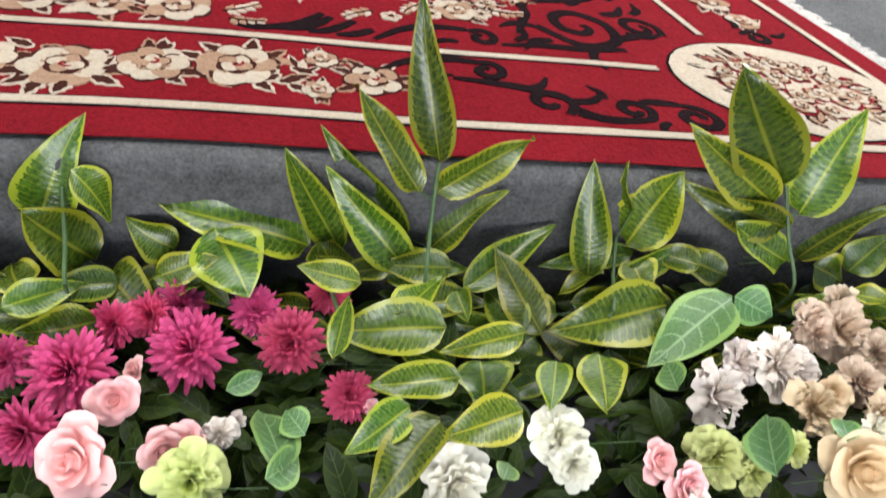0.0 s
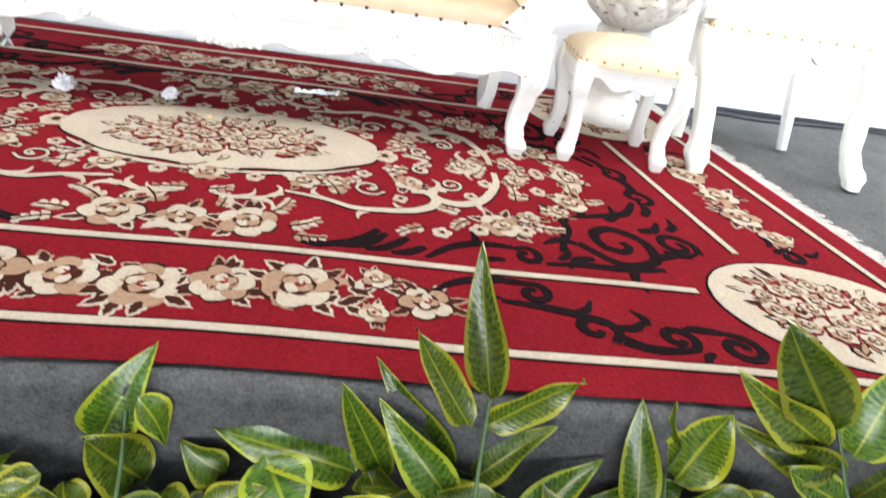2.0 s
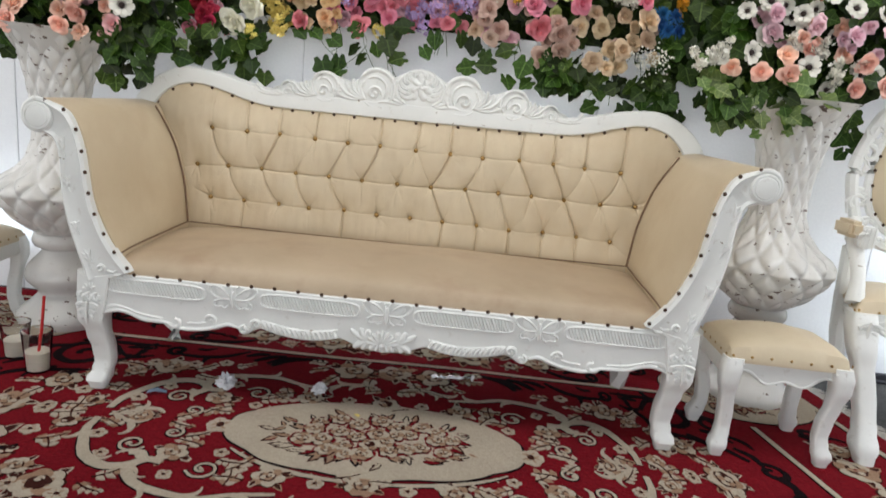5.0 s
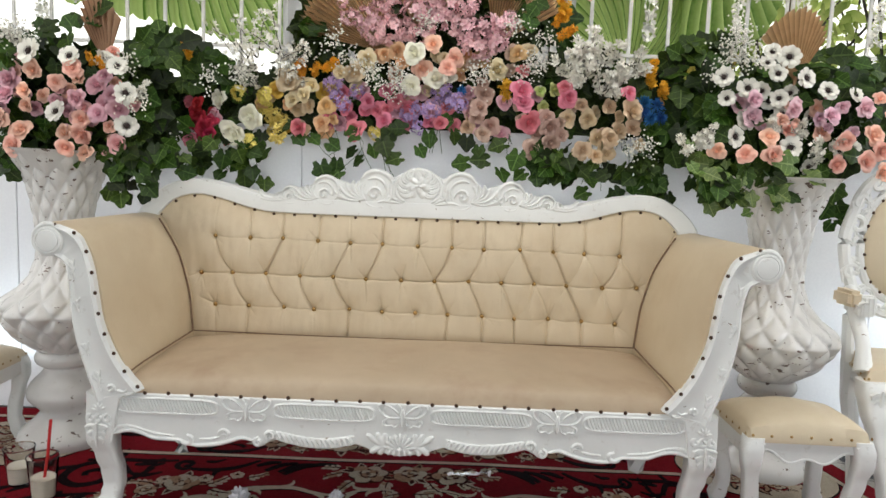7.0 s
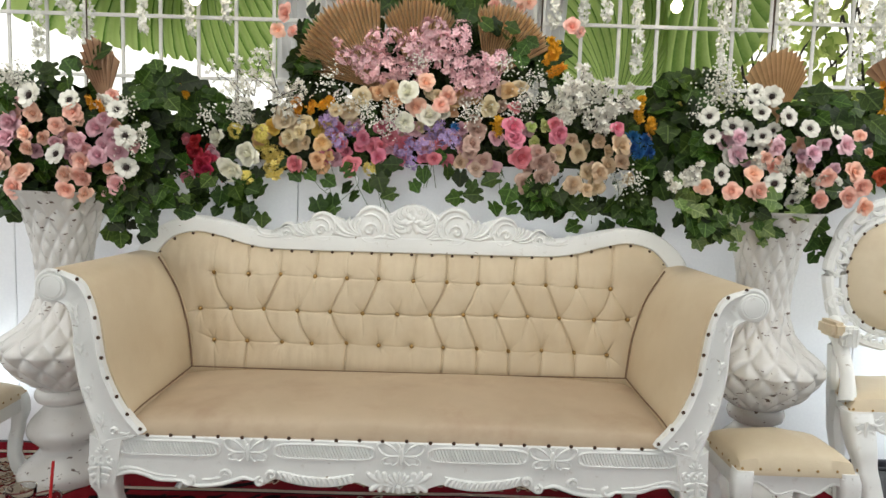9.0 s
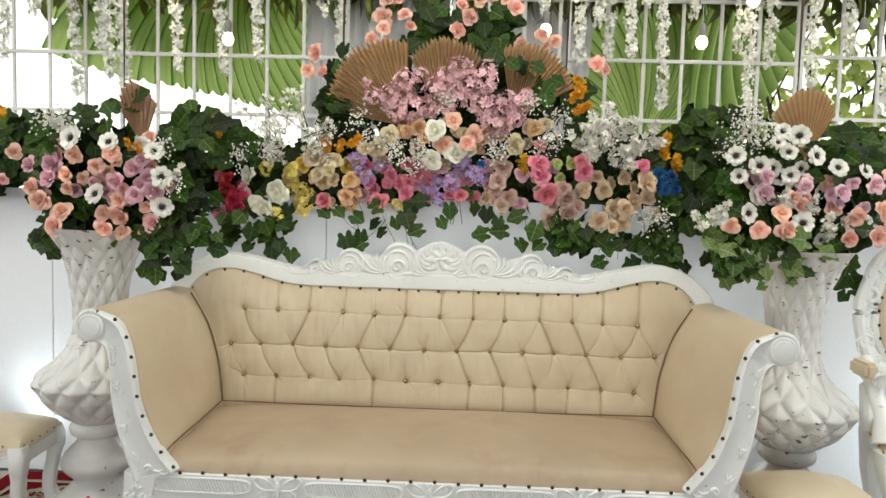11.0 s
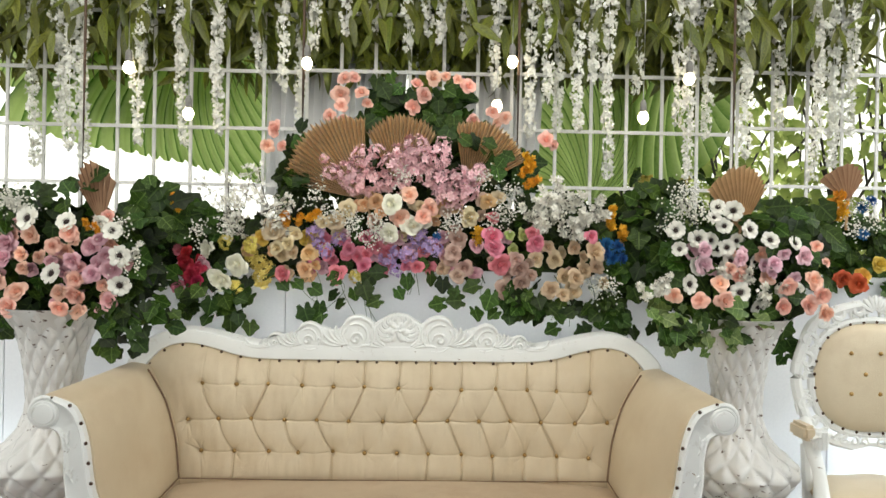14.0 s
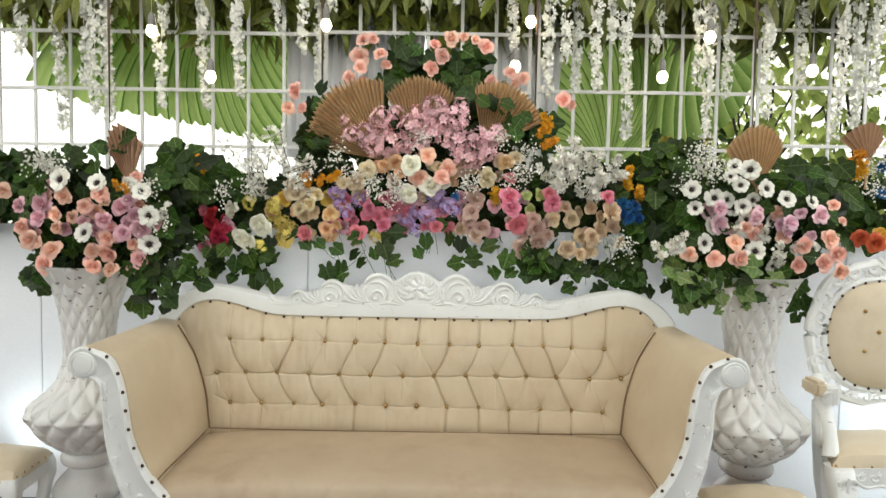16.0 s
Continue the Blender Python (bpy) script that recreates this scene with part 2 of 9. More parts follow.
GROUND_MAT = surface("ground_soil", (0.10, 0.09, 0.08), (0.22, 0.20, 0.17), 4, 60, 0.95, 0, 0.6)
TENT_CLOTH = surface("tent_cloth", (0.70, 0.70, 0.70), (0.80, 0.80, 0.80), 3, 250, 0.9, 0, 0.15)


def thin_cloth(name, colour, through_part):
    """White canvas that lets daylight through."""
    m, n, l, b = shader(name, 0.9)
    b.inputs["Base Color"].default_value = (*colour, 1)
    t = n.new("ShaderNodeBsdfTranslucent")
    t.inputs["Color"].default_value = (*colour, 1)
    k = n.new("ShaderNodeMixShader")
    k.inputs[0].default_value = through_part
    l.new(b.outputs[0], k.inputs[1])
    l.new(t.outputs[0], k.inputs[2])
    l.new(k.outputs[0], n["Material Output"].inputs["Surface"])
    return m


DARK_CANVAS = surface("dark_canvas", (0.10, 0.10, 0.11), (0.16, 0.16, 0.17), 3, 250, 0.95, 0, 0.2)
ROOF_CLOTH = thin_cloth("roof_cloth", (0.85, 0.85, 0.83), 0.6)
GRID_WHITE = surface("grid_white", (0.66, 0.65, 0.62), (0.80, 0.79, 0.76), 10, 120, 0.5, 0, 0.08)
STEM = surface("stem_green", (0.03, 0.07, 0.02), (0.08, 0.14, 0.05), 30, 200, 0.5, 0, 0.1)
DARK_STEM = surface("dark_stem", (0.02, 0.018, 0.014), (0.06, 0.05, 0.04), 30, 200, 0.7, 0, 0.2)
BLACK_RUBBER = surface("black_rubber", (0.012, 0.012, 0.016), (0.03, 0.03, 0.04), 20, 200, 0.6, 0, 0.1)


# ---- mesh helpers ----
class Shape:
    """Vertices, faces, a map and material numbers of one mesh."""

    def __init__(self):
        self.v, self.f, self.uv, self.m = [], [], [], []

    def add(self, verts, faces, uvs=None, mat=0):
        k = len(self.v)
        self.v.extend([tuple(p) for p in verts])
        self.f.extend([tuple(i + k for i in f) for f in faces])
        self.uv.extend(uvs if uvs is not None else [(0.5, 0.5)] * len(verts))
        self.m.extend([mat] * len(faces))
        return self

    def merge(self, other, matrix):
        self.add([matrix @ Vector(p) for p in other.v], other.f, other.uv)
        self.m[-len(other.f):] = other.m
        return self

    def mesh(self, name, mats, smooth=40.0):
        me = bpy.data.meshes.new(name)
        me.from_pydata(self.v, [], self.f)
        layer = me.uv_layers.new(name="UVMap")
        idx = np.empty(len(me.loops), dtype=np.int32)
        me.loops.foreach_get("vertex_index", idx)
        layer.data.foreach_set("uv", np.asarray(self.uv, dtype=np.float32)[idx].ravel())
        for m in mats if isinstance(mats, (list, tuple)) else [mats]:
            me.materials.append(m)
        me.polygons.foreach_set("material_index", np.asarray(self.m, dtype=np.int32))
        me.polygons.foreach_set("use_smooth", np.ones(len(self.f), dtype=bool))
        me.update()
        if smooth:
            me.set_sharp_from_angle(angle=radians(smooth))
        return me


def part(name, shape, mats, parent=None, label="", m=None, smooth=40.0):
    """One mesh object, at top level or under a thing or a part."""
    me = shape if isinstance(shape, bpy.types.Mesh) else shape.mesh(name, mats, smooth)
    ob = new(name, me)
    if parent is not None:
        ob.parent = parent
    if m is not None:
        ob.matrix_basis = m
    if label:
        ob["label"] = label
    return ob


def thing(name, label, category, group="", kind="", at=None):
    """An Empty at the base of a thing, that parents its parts."""
    ob = new(name)
    ob.empty_display_size = 0.05
    if at is not None:
        ob.matrix_basis = at
    return tagged(ob, label, category, group, kind)


def box(s, x0, x1, y0, y1, z0, z1, c=0.004, mat=0):
    """A box with chamfered edges."""
    c = min(c, (x1 - x0) / 3, (y1 - y0) / 3, (z1 - z0) / 3)
    bm = bmesh.new()
    bmesh.ops.create_cube(bm, size=1.0, matrix=Matrix.LocRotScale(((x0 + x1) / 2, (y0 + y1) / 2, (z0 + z1) / 2), None, (x1 - x0, y1 - y0, z1 - z0)))
    if c > 0:
        bmesh.ops.bevel(bm, geom=bm.edges[:], offset=c, segments=2, affect="EDGES")
    bm.verts.index_update()
    s.add([v.co[:] for v in bm.verts], [[v.index for v in f.verts] for f in bm.faces], mat=mat)
    bm.free()
    return s


def spline(pts, n=8, closed=False):
    """A smooth line through the points (Catmull-Rom)."""
    p = [Vector(q) for q in pts]
    k = len(p)
    out = []
    for i in range(k if closed else k - 1):
        a, b = p[i], p[(i + 1) % k]
        z = p[i - 1] if i or closed else a * 2 - b
        d = p[(i + 2) % k] if i < k - 2 or closed else b * 2 - a
        for j in range(n):
            t = j / n
            out.append(0.5 * (2 * a + (b - z) * t + (2 * z - 5 * a + 4 * b - d) * t * t + (3 * a - z - 3 * b + d) * t ** 3))
    if not closed:
        out.append(p[-1])
    return out


def tube(s, pts, radii, sides=6, flat=1.0, mat=0, up=(0, 0, 1)):
    """A tube of varying radius along 3D points; flat squeezes it along up."""
    pts = [Vector(p) for p in pts]
    if isinstance(radii, (int, float)):
        radii = [radii] * len(pts)
    verts, faces = [], []
    up = Vector(up)
    for i, p in enumerate(pts):
        d = (pts[min(i + 1, len(pts) - 1)] - pts[max(i - 1, 0)]).normalized()
        a = d.cross(up)
        if a.length < 1e-4:
            a = d.cross(Vector((1, 0, 0.1)))
        a.normalize()
        b = a.cross(d).normalized()
        for k in range(sides):
            t = 2 * math.pi * k / sides
            verts.append(p + radii[i] * (a * math.cos(t) + b * math.sin(t) * flat))
    for i in range(len(pts) - 1):
        for k in range(sides):
            q = (k + 1) % sides
            faces.append((i * sides + k, i * sides + q, (i + 1) * sides + q, (i + 1) * sides + k))
    faces.append(tuple(range(sides)))
    faces.append(tuple((len(pts) - 1) * sides + k for k in reversed(range(sides))))
    return s.add(verts, faces, mat=mat)


def revolve(s, profile, n=32, centre=(0, 0, 0), mat=0, axis="z"):
    """A turned body from (radius, height) pairs."""
    verts, faces = [], []
    for r, z in profile:
        for k in range(n):
            t = 2 * math.pi * k / n
            q = (r * math.cos(t), r * math.sin(t), z) if axis == "z" else (r * math.cos(t), z, r * math.sin(t))
            verts.append(Vector(q) + Vector(centre))
    for i in range(len(profile) - 1):
        for k in range(n):
            q = (k + 1) % n
            faces.append((i * n + k, i * n + q, (i + 1) * n + q, (i + 1) * n + k))
    faces.append(tuple(reversed(range(n))))
    faces.append(tuple((len(profile) - 1) * n + k for k in range(n)))
    return s.add(verts, faces, mat=mat)


def slab(s, outline, a, b, plane="xz", chamfer=0.0, mat=0):
    """A plate: a 2D outline between two depths, in the xz or the xy plane, its near edge chamfered."""
    n = len(outline)
    pts = [Vector((p[0], p[1])) for p in outline]
    rings = [(pts, b)]
    if chamfer:
        inner = []
        for i in range(n):
            d = (pts[(i + 1) % n] - pts[i - 1])
            nrm = Vector((-d.y, d.x))
            if nrm.length > 1e-9:
                nrm.normalize()
            inner.append(pts[i] + nrm * chamfer)
        area = sum(pts[i].x * pts[(i + 1) % n].y - pts[(i + 1) % n].x * pts[i].y for i in range(n))
        if area < 0:
            inner = [2 * p - q for p, q in zip(pts, inner)]
        step = chamfer if b > a else -chamfer
        rings += [(pts, a + step), (inner, a)]
    else:
        rings += [(pts, a)]
    verts = [((p.x, y, p.y) if plane == "xz" else (p.x, p.y, y)) for ring, y in rings for p in ring]
    faces = [tuple(range(n))]
    for r in range(len(rings) - 1):
        for i in range(n):
            j = (i + 1) % n
            faces.append((r * n + i, (r + 1) * n + i, (r + 1) * n + j, r * n + j))
    faces.append(tuple((len(rings) - 1) * n + i for i in reversed(range(n))))
    return s.add(verts, faces, mat=mat)


def curl(cx, cz, r0, r1, a0, turns, n=24):
    """Points of a spiral in a plane, angles in degrees."""
    return [(cx + (r0 + (r1 - r0) * i / n) * math.cos(radians(a0 + 360 * turns * i / n)),
             cz + (r0 + (r1 - r0) * i / n) * math.sin(radians(a0 + 360 * turns * i / n))) for i in range(n + 1)]


def relief(s, pts, r0, r1, y, sides=6, flat=1.0):
    """A carved stroke on a face that looks to -y: a tapering half-sunk roll along xz points."""
    n = len(pts) - 1
    return tube(s, [(p[0], y, p[1]) for p in pts], [max(0.0008, (r0 + (r1 - r0) * i / n) * min(1.0, 0.35 + 4 * i / n, 0.35 + 4 * (n - i) / n)) for i in range(n + 1)], sides, flat, up=(0, 1, 0))


def carving(strokes, x0, x1, z0, z1, y, back, step=0.0025, floor_line=None, floor_h=0.005):
    """One carved skin that looks to -y: rounded strokes (xz points, first and last half width, height) meet in sharp furrows."""
    xs, zs = np.arange(x0, x1 + step, step), np.arange(z0, z1 + step, step)
    gx, gz = np.meshgrid(xs, zs)
    h = np.zeros_like(gx)
    if floor_line:
        top = np.interp(np.abs(gx), [p[0] for p in floor_line], [p[1] for p in floor_line])
        h[gz < top] = floor_h
    for pts, w0, w1, high in strokes:
        line3 = spline([(a, b, 0) for a, b in pts], 5)
        n = len(line3) - 1
        wide = [(w0 + (w1 - w0) * i / n) * min(1.0, 0.5 + 3 * i / n, 0.5 + 3 * (n - i) / n) for i in range(n + 1)]
        for i in range(n):
            a, b = line3[i], line3[i + 1]
            r = max(wide[i], wide[i + 1])
            i0, i1 = np.searchsorted(xs, min(a.x, b.x) - r), np.searchsorted(xs, max(a.x, b.x) + r)
            j0, j1 = np.searchsorted(zs, min(a.y, b.y) - r), np.searchsorted(zs, max(a.y, b.y) + r)
            if i0 >= i1 or j0 >= j1:
                continue
            dx, dz = b.x - a.x, b.y - a.y
            px, pz = gx[j0:j1, i0:i1], gz[j0:j1, i0:i1]
            s = np.clip(((px - a.x) * dx + (pz - a.y) * dz) / max(1e-12, dx * dx + dz * dz), 0, 1)
            d2 = (px - a.x - s * dx) ** 2 + (pz - a.y - s * dz) ** 2
            w = wide[i] + (wide[i + 1] - wide[i]) * s
            h[j0:j1, i0:i1] = np.maximum(h[j0:j1, i0:i1], high * np.sqrt(np.clip(1 - d2 / (w * w), 0, 1)))
    cell = (h[:-1, :-1] > 0) | (h[1:, :-1] > 0) | (h[:-1, 1:] > 0) | (h[1:, 1:] > 0)
    number, verts, faces = {}, [], []
    for j, i in zip(*np.nonzero(cell)):
        f = []
        for a, b in ((j, i), (j, i + 1), (j + 1, i + 1), (j + 1, i)):
            if (a, b) not in number:
                number[(a, b)] = len(verts)
                verts.append((float(gx[a, b]), float(y - h[a, b]) if h[a, b] > 0 else back, float(gz[a, b])))
            f.append(number[(a, b)])
        faces.append(tuple(f))
    return Shape().add(verts, faces)


def mirrored(strokes):
    """Strokes and their mirror images about x = 0."""
    return strokes + [([(-x, z) for x, z in pts], w0, w1, high) for pts, w0, w1, high in strokes]


def arc(cx, cz, r, a0, a1, n=7, squash=1.0):
    return [(cx + r * math.cos(radians(a0 + (a1 - a0) * i / n)), cz + squash * r * math.sin(radians(a0 + (a1 - a0) * i / n))) for i in range(n + 1)]


def bead(r, rows=4, n=8, squash=0.6):
    """A small domed nail head or button, looking to -y."""
    s = Shape()
    prof = [(r * math.cos(math.pi / 2 * i / rows), -r * squash * math.sin(math.pi / 2 * i / rows)) for i in range(rows)] + [(r * 0.05, -r * squash)]
    return revolve(s, prof, n, axis="y")


def along(pts, step):
    """Points at even steps along a line."""
    pts = [Vector(p) for p in pts]
    out, carry = [pts[0].copy()], 0.0
    for a, b in zip(pts, pts[1:]):
        d = (b - a).length
        t = step - carry
        while t <= d:
            out.append(a.lerp(b, t / d))
            t += step
        carry = (carry + d) % step if d + carry >= step else carry + d
    return out


# ---- the stage and the marquee ----
s = Shape()
edge = [(0.862, -0.42), (0.862, -0.20)] + [(0.902 - 0.04 * math.cos(radians(a)), -0.04 + 0.04 * math.sin(radians(a))) for a in range(0, 91, 10)] + [(1.2, 0.0), (9.0, 0.0), (9.0, -0.42)]
verts = [(x, y, z) for x in (-6.0, 6.0) for y, z in edge]
n = len(edge)
s.add(verts, [(i, i + 1, n + i + 1, n + i) for i in range(n - 1)])
tagged(part("floor", s, GREY_FELT, smooth=60), "dark grey felt carpet on a raised stage", "floor", kind="structure")
s = Shape().add([(-60, -60, -0.42), (60, -60, -0.42), (60, 60, -0.42), (-60, 60, -0.42)], [(0, 1, 2, 3)])
tagged(part("ground", s, GROUND_MAT), "bare brown ground in front of the stage", "ground", kind="structure")

# low white backdrop wall of boards, with open joints
wall = new("wall_back")
tagged(wall, "white painted backdrop wall of boards with narrow joints", "wall", kind="structure")
edges = [-5.0, -2.95, -1.73, -0.512, 0.708, 1.928, 3.148, 5.0]
for a, b in zip(edges, edges[1:]):
    part("board", box(Shape(), a + 0.0015, b - 0.0015, 2.90, 2.93, 0.0, 1.27, 0.002), WALL_WHITE, wall)
part("ledge", box(Shape(), -5.0, 5.0, 2.934, 3.34, 1.20, 1.266, 0.004), WALL_WHITE, wall)
part("batten", box(Shape(), -5.0, 5.0, 2.936, 2.96, 0.0, 1.19, 0.002), DARK_STEM, wall)

# assumed marquee roof and cloth side, out of view; the roof softens the sun
s = Shape()
nx, ny = 48, 30
vs = [(-5 + 10 * i / nx, 0.9 + 3.8 * j / ny, 3.45 + 0.4 * math.sin(math.pi * j / ny) + 0.035 * math.sin(i * 1.9) * math.sin(math.pi * j / ny)) for j in range(ny + 1) for i in range(nx + 1)]
fs = [(j * (nx + 1) + i, j * (nx + 1) + i + 1, (j + 1) * (nx + 1) + i + 1, (j + 1) * (nx + 1) + i) for j in range(ny) for i in range(nx)]
s.add(vs, fs)
tagged(part("ceiling", s, ROOF_CLOTH), "assumed white cloth marquee roof, out of view, that softens the sun", "ceiling", kind="structure")
# added dark panel, out of view, that keeps daylight from above off the bed
tagged(part("front_canopy", box(Shape(), -5.0, 5.0, -3.0, 0.55, 3.40, 3.46, 0.01), DARK_CANVAS), "dark cloth panel added out of view to shade the flower bed", "canopy", kind="structure")
tagged(part("beam", box(Shape(), -5.0, 5.0, 3.06, 3.36, 3.26, 3.34, 0.01), TENT_CLOTH), "white cloth-wrapped beam under the marquee roof", "beam", kind="structure")
s = Shape()
vs = [(4.6 + 0.06 * math.sin(i * 1.7), 2.75 + 2.6 * i / 60, z) for z in (-0.42, 3.25) for i in range(61)]
s.add(vs, [(i, i + 1, i + 62, i + 61) for i in range(60)])
tagged(part("wall_right", s, TENT_CLOTH), "white pleated cloth side of the marquee", "wall", kind="structure")


# ---- the rug: red pile with cream lines, roses and black scrolls ----
RX, RY, HALF_X, HALF_Y = 0.015, 1.87, 1.90, 0.98


def rug_xy(x, y):
    """The rug lies a little askew at its right end, and its front edge is not quite straight."""
    t = min(1.0, max(0.0, (x - 0.6) / 0.8))
    t = t * t * (3 - 2 * t)
    w = 0.006 * math.sin(x * 3.1 + 0.7) + 0.004 * math.sin(x * 7.3)
    return x - 0.19 * (y - 1.28) * t, y + w


RUG_LAYER = [0]


def rug_slab(s, pts, top, mat=0, jitter=0.0012):
    """A flat figure of the pile, each a hair higher than the last."""
    RUG_LAYER[0] = (RUG_LAYER[0] + 37) % 1009
    top += RUG_LAYER[0] * 9e-7
    out = []
    for x, y in pts:
        x, y = rug_xy(x, y)
        out.append((x + random.uniform(-jitter, jitter), y + random.uniform(-jitter, jitter)))
    n = len(out)
    verts = [(x, y, top) for x, y in out] + [(x, y, 0.008) for x, y in out]
    faces = [tuple(range(n))] + [(i, n + i, n + (i + 1) % n, (i + 1) % n) for i in range(n)]
    return s.add(verts, faces, mat=mat)


def rug_strip(s, outline, top, mat=0, jitter=0.0010):
    """A ribbon's outline, laid as a strip of short pieces."""
    RUG_LAYER[0] = (RUG_LAYER[0] + 37) % 1009
    top += RUG_LAYER[0] * 9e-7
    n = len(outline) // 2
    out = [(p[0] + random.uniform(-jitter, jitter), p[1] + random.uniform(-jitter, jitter)) for p in (rug_xy(*q) for q in outline)]
    left, right = out[:n], out[n:][::-1]
    verts = [(x, y, top) for p in zip(left, right) for x, y in p] + [(x, y, 0.008) for p in zip(left, right) for x, y in p]
    k = 2 * n
    faces = []
    for i in range(n - 1):
        a = 2 * i
        faces += [(a, a + 2, a + 3, a + 1), (a, k + a, k + a + 2, a + 2), (a + 1, a + 3, k + a + 3, k + a + 1)]
    faces = [tuple(reversed(f)) for f in faces]
    return s.add(verts, faces, mat=mat)


def ribbon(pts, w0, w1, fat=0.5):
    """Outline of a stroke that swells in its middle and tapers to its ends."""
    pts = [Vector(p[:2]) for p in pts]
    n = len(pts) - 1
    left, right = [], []
    for i, p in enumerate(pts):
        d = pts[min(i + 1, n)] - pts[max(i - 1, 0)]
        nrm = Vector((-d.y, d.x)).normalized() if d.length > 1e-9 else Vector((0, 1))
        t = i / n
        w = (w0 + (w1 - w0) * t) * (1 - fat + fat * math.sin(math.pi * (0.08 + 0.84 * t)))
        left.append(p + nrm * w)
        right.append(p - nrm * w)
    return [tuple(p) for p in left + right[::-1]]


def lobed(cx, cy, r, lobes, depth, phase=0.0, n=48, sx=1.0, sy=1.0):
    return [(cx + sx * r * (1 - depth + depth * abs(math.cos(lobes * (t + phase) / 2))) * math.cos(t),
             cy + sy * r * (1 - depth + depth * abs(math.cos(lobes * (t + phase) / 2))) * math.sin(t)) for t in (2 * math.pi * i / n for i in range(n))]


def leaf2(x, y, length, width, angle):
    a = radians(angle)
    out = []
    n = 9
    for side in (1, -1):
        for i in range(n + 1) if side == 1 else range(n - 1, 0, -1):
            t = i / n
            w = side * width * math.sin(math.pi * t ** 0.75) * (1 + 0.18 * math.sin(t * 19))
            out.append((x + length * t * math.cos(a) - w * math.sin(a), y + length * t * math.sin(a) + w * math.cos(a)))
    return out


RUG_MATS = [RED_PILE, CREAM_PILE, TAN_PILE, BROWN_PILE, BLACK_PILE]
rug = tagged(part("rug", rug_slab(Shape(), [(-HALF_X + RX + 2 * HALF_X * i / 80, RY - HALF_Y) for i in range(81)] + [(RX + HALF_X - 2 * HALF_X * i / 80, RY + HALF_Y) for i in range(81)], 0.010, 0), RUG_MATS),
             "red woven rug with cream roses, ovals and black scrolls", "rug")


def draw_rose(s, x, y, r, kind=0, lift=0.0):
    """A full rose: dark ground, an uneven ring of outlined petals, an inner ring and a folded heart."""
    ph = random.uniform(0, 6)
    lob = random.choice((5, 6, 6, 7))
    light, mid = (1, 2) if kind < 2 else (2, 2)
    rug_slab(s, lobed(x, y, r * 1.10, lob, 0.14, ph), 0.0112 + lift, 3)
    for k in range(lob):
        a = -ph + 2 * math.pi * k / lob + random.uniform(-0.1, 0.1)
        g = random.uniform(0.58, 0.66)
        px, py = x + r * g * math.cos(a), y + r * g * math.sin(a)
        rug_slab(s, lobed(px, py, r * random.uniform(0.40, 0.47), 3, 0.12, a + random.uniform(-0.4, 0.4), 18), 0.0122 + lift, light if k % 3 or kind == 2 and k % 2 else mid)
        rug_strip(s, ribbon([(px + r * 0.22 * math.cos(a + q), py + r * 0.22 * math.sin(a + q)) for q in (2.0, 2.6, 3.2, 3.8, 4.4)], r * 0.045, r * 0.045, 0.4), 0.0134 + lift, 2 if kind < 2 else 3)
    rug_slab(s, lobed(x, y, r * 0.52, 5, 0.16, ph, 30), 0.0138 + lift, 3)
    for k in range(4):
        a = ph + 2 * math.pi * k / 4
        rug_slab(s, lobed(x + r * 0.25 * math.cos(a), y + r * 0.25 * math.sin(a), r * 0.23, 2, 0.25, a, 14), 0.0146 + lift, 1 if k % 2 and kind < 2 else mid)
    rug_strip(s, ribbon([(x + r * h * math.cos(ph + 5 * h * 4), y + r * h * math.sin(ph + 5 * h * 4)) for h in (0.03, 0.06, 0.10, 0.14, 0.18, 0.22)], r * 0.05, r * 0.035, 0.3), 0.0156 + lift, 3 if kind else 0)


def rug_rose(x, y, r, kind=0):
    s = Shape()
    for k in range(5):
        a = random.uniform(0, 6.283)
        rug_leaf(x + r * 0.75 * math.cos(a), y + r * 0.75 * math.sin(a), r * random.uniform(0.75, 1.1), r * 0.24, math.degrees(a) + random.uniform(-35, 35))
    draw_rose(s, x, y, r, kind)
    return part("rose_motif", s, RUG_MATS, rug, "woven cream rose with a brown outline")


def rug_flower(x, y, r, petals=4, spin=0.0):
    """A small open flower with separate petals and a dark eye."""
    s = Shape()
    for k in range(petals):
        a = spin + 2 * math.pi * k / petals
        rug_slab(s, lobed(x + r * 0.55 * math.cos(a), y + r * 0.55 * math.sin(a), r * 0.48, 2, 0.22, a, 14), 0.0122, 1)
        rug_strip(s, ribbon([(x + r * h * math.cos(a), y + r * h * math.sin(a)) for h in (0.25, 0.45, 0.65)], r * 0.06, r * 0.03, 0.2), 0.0134, 2)
    rug_slab(s, lobed(x, y, r * 0.26, 4, 0.2, spin, 12), 0.0136, 3)
    return part("flower_motif", s, RUG_MATS, rug)


SPRIGS = Shape()


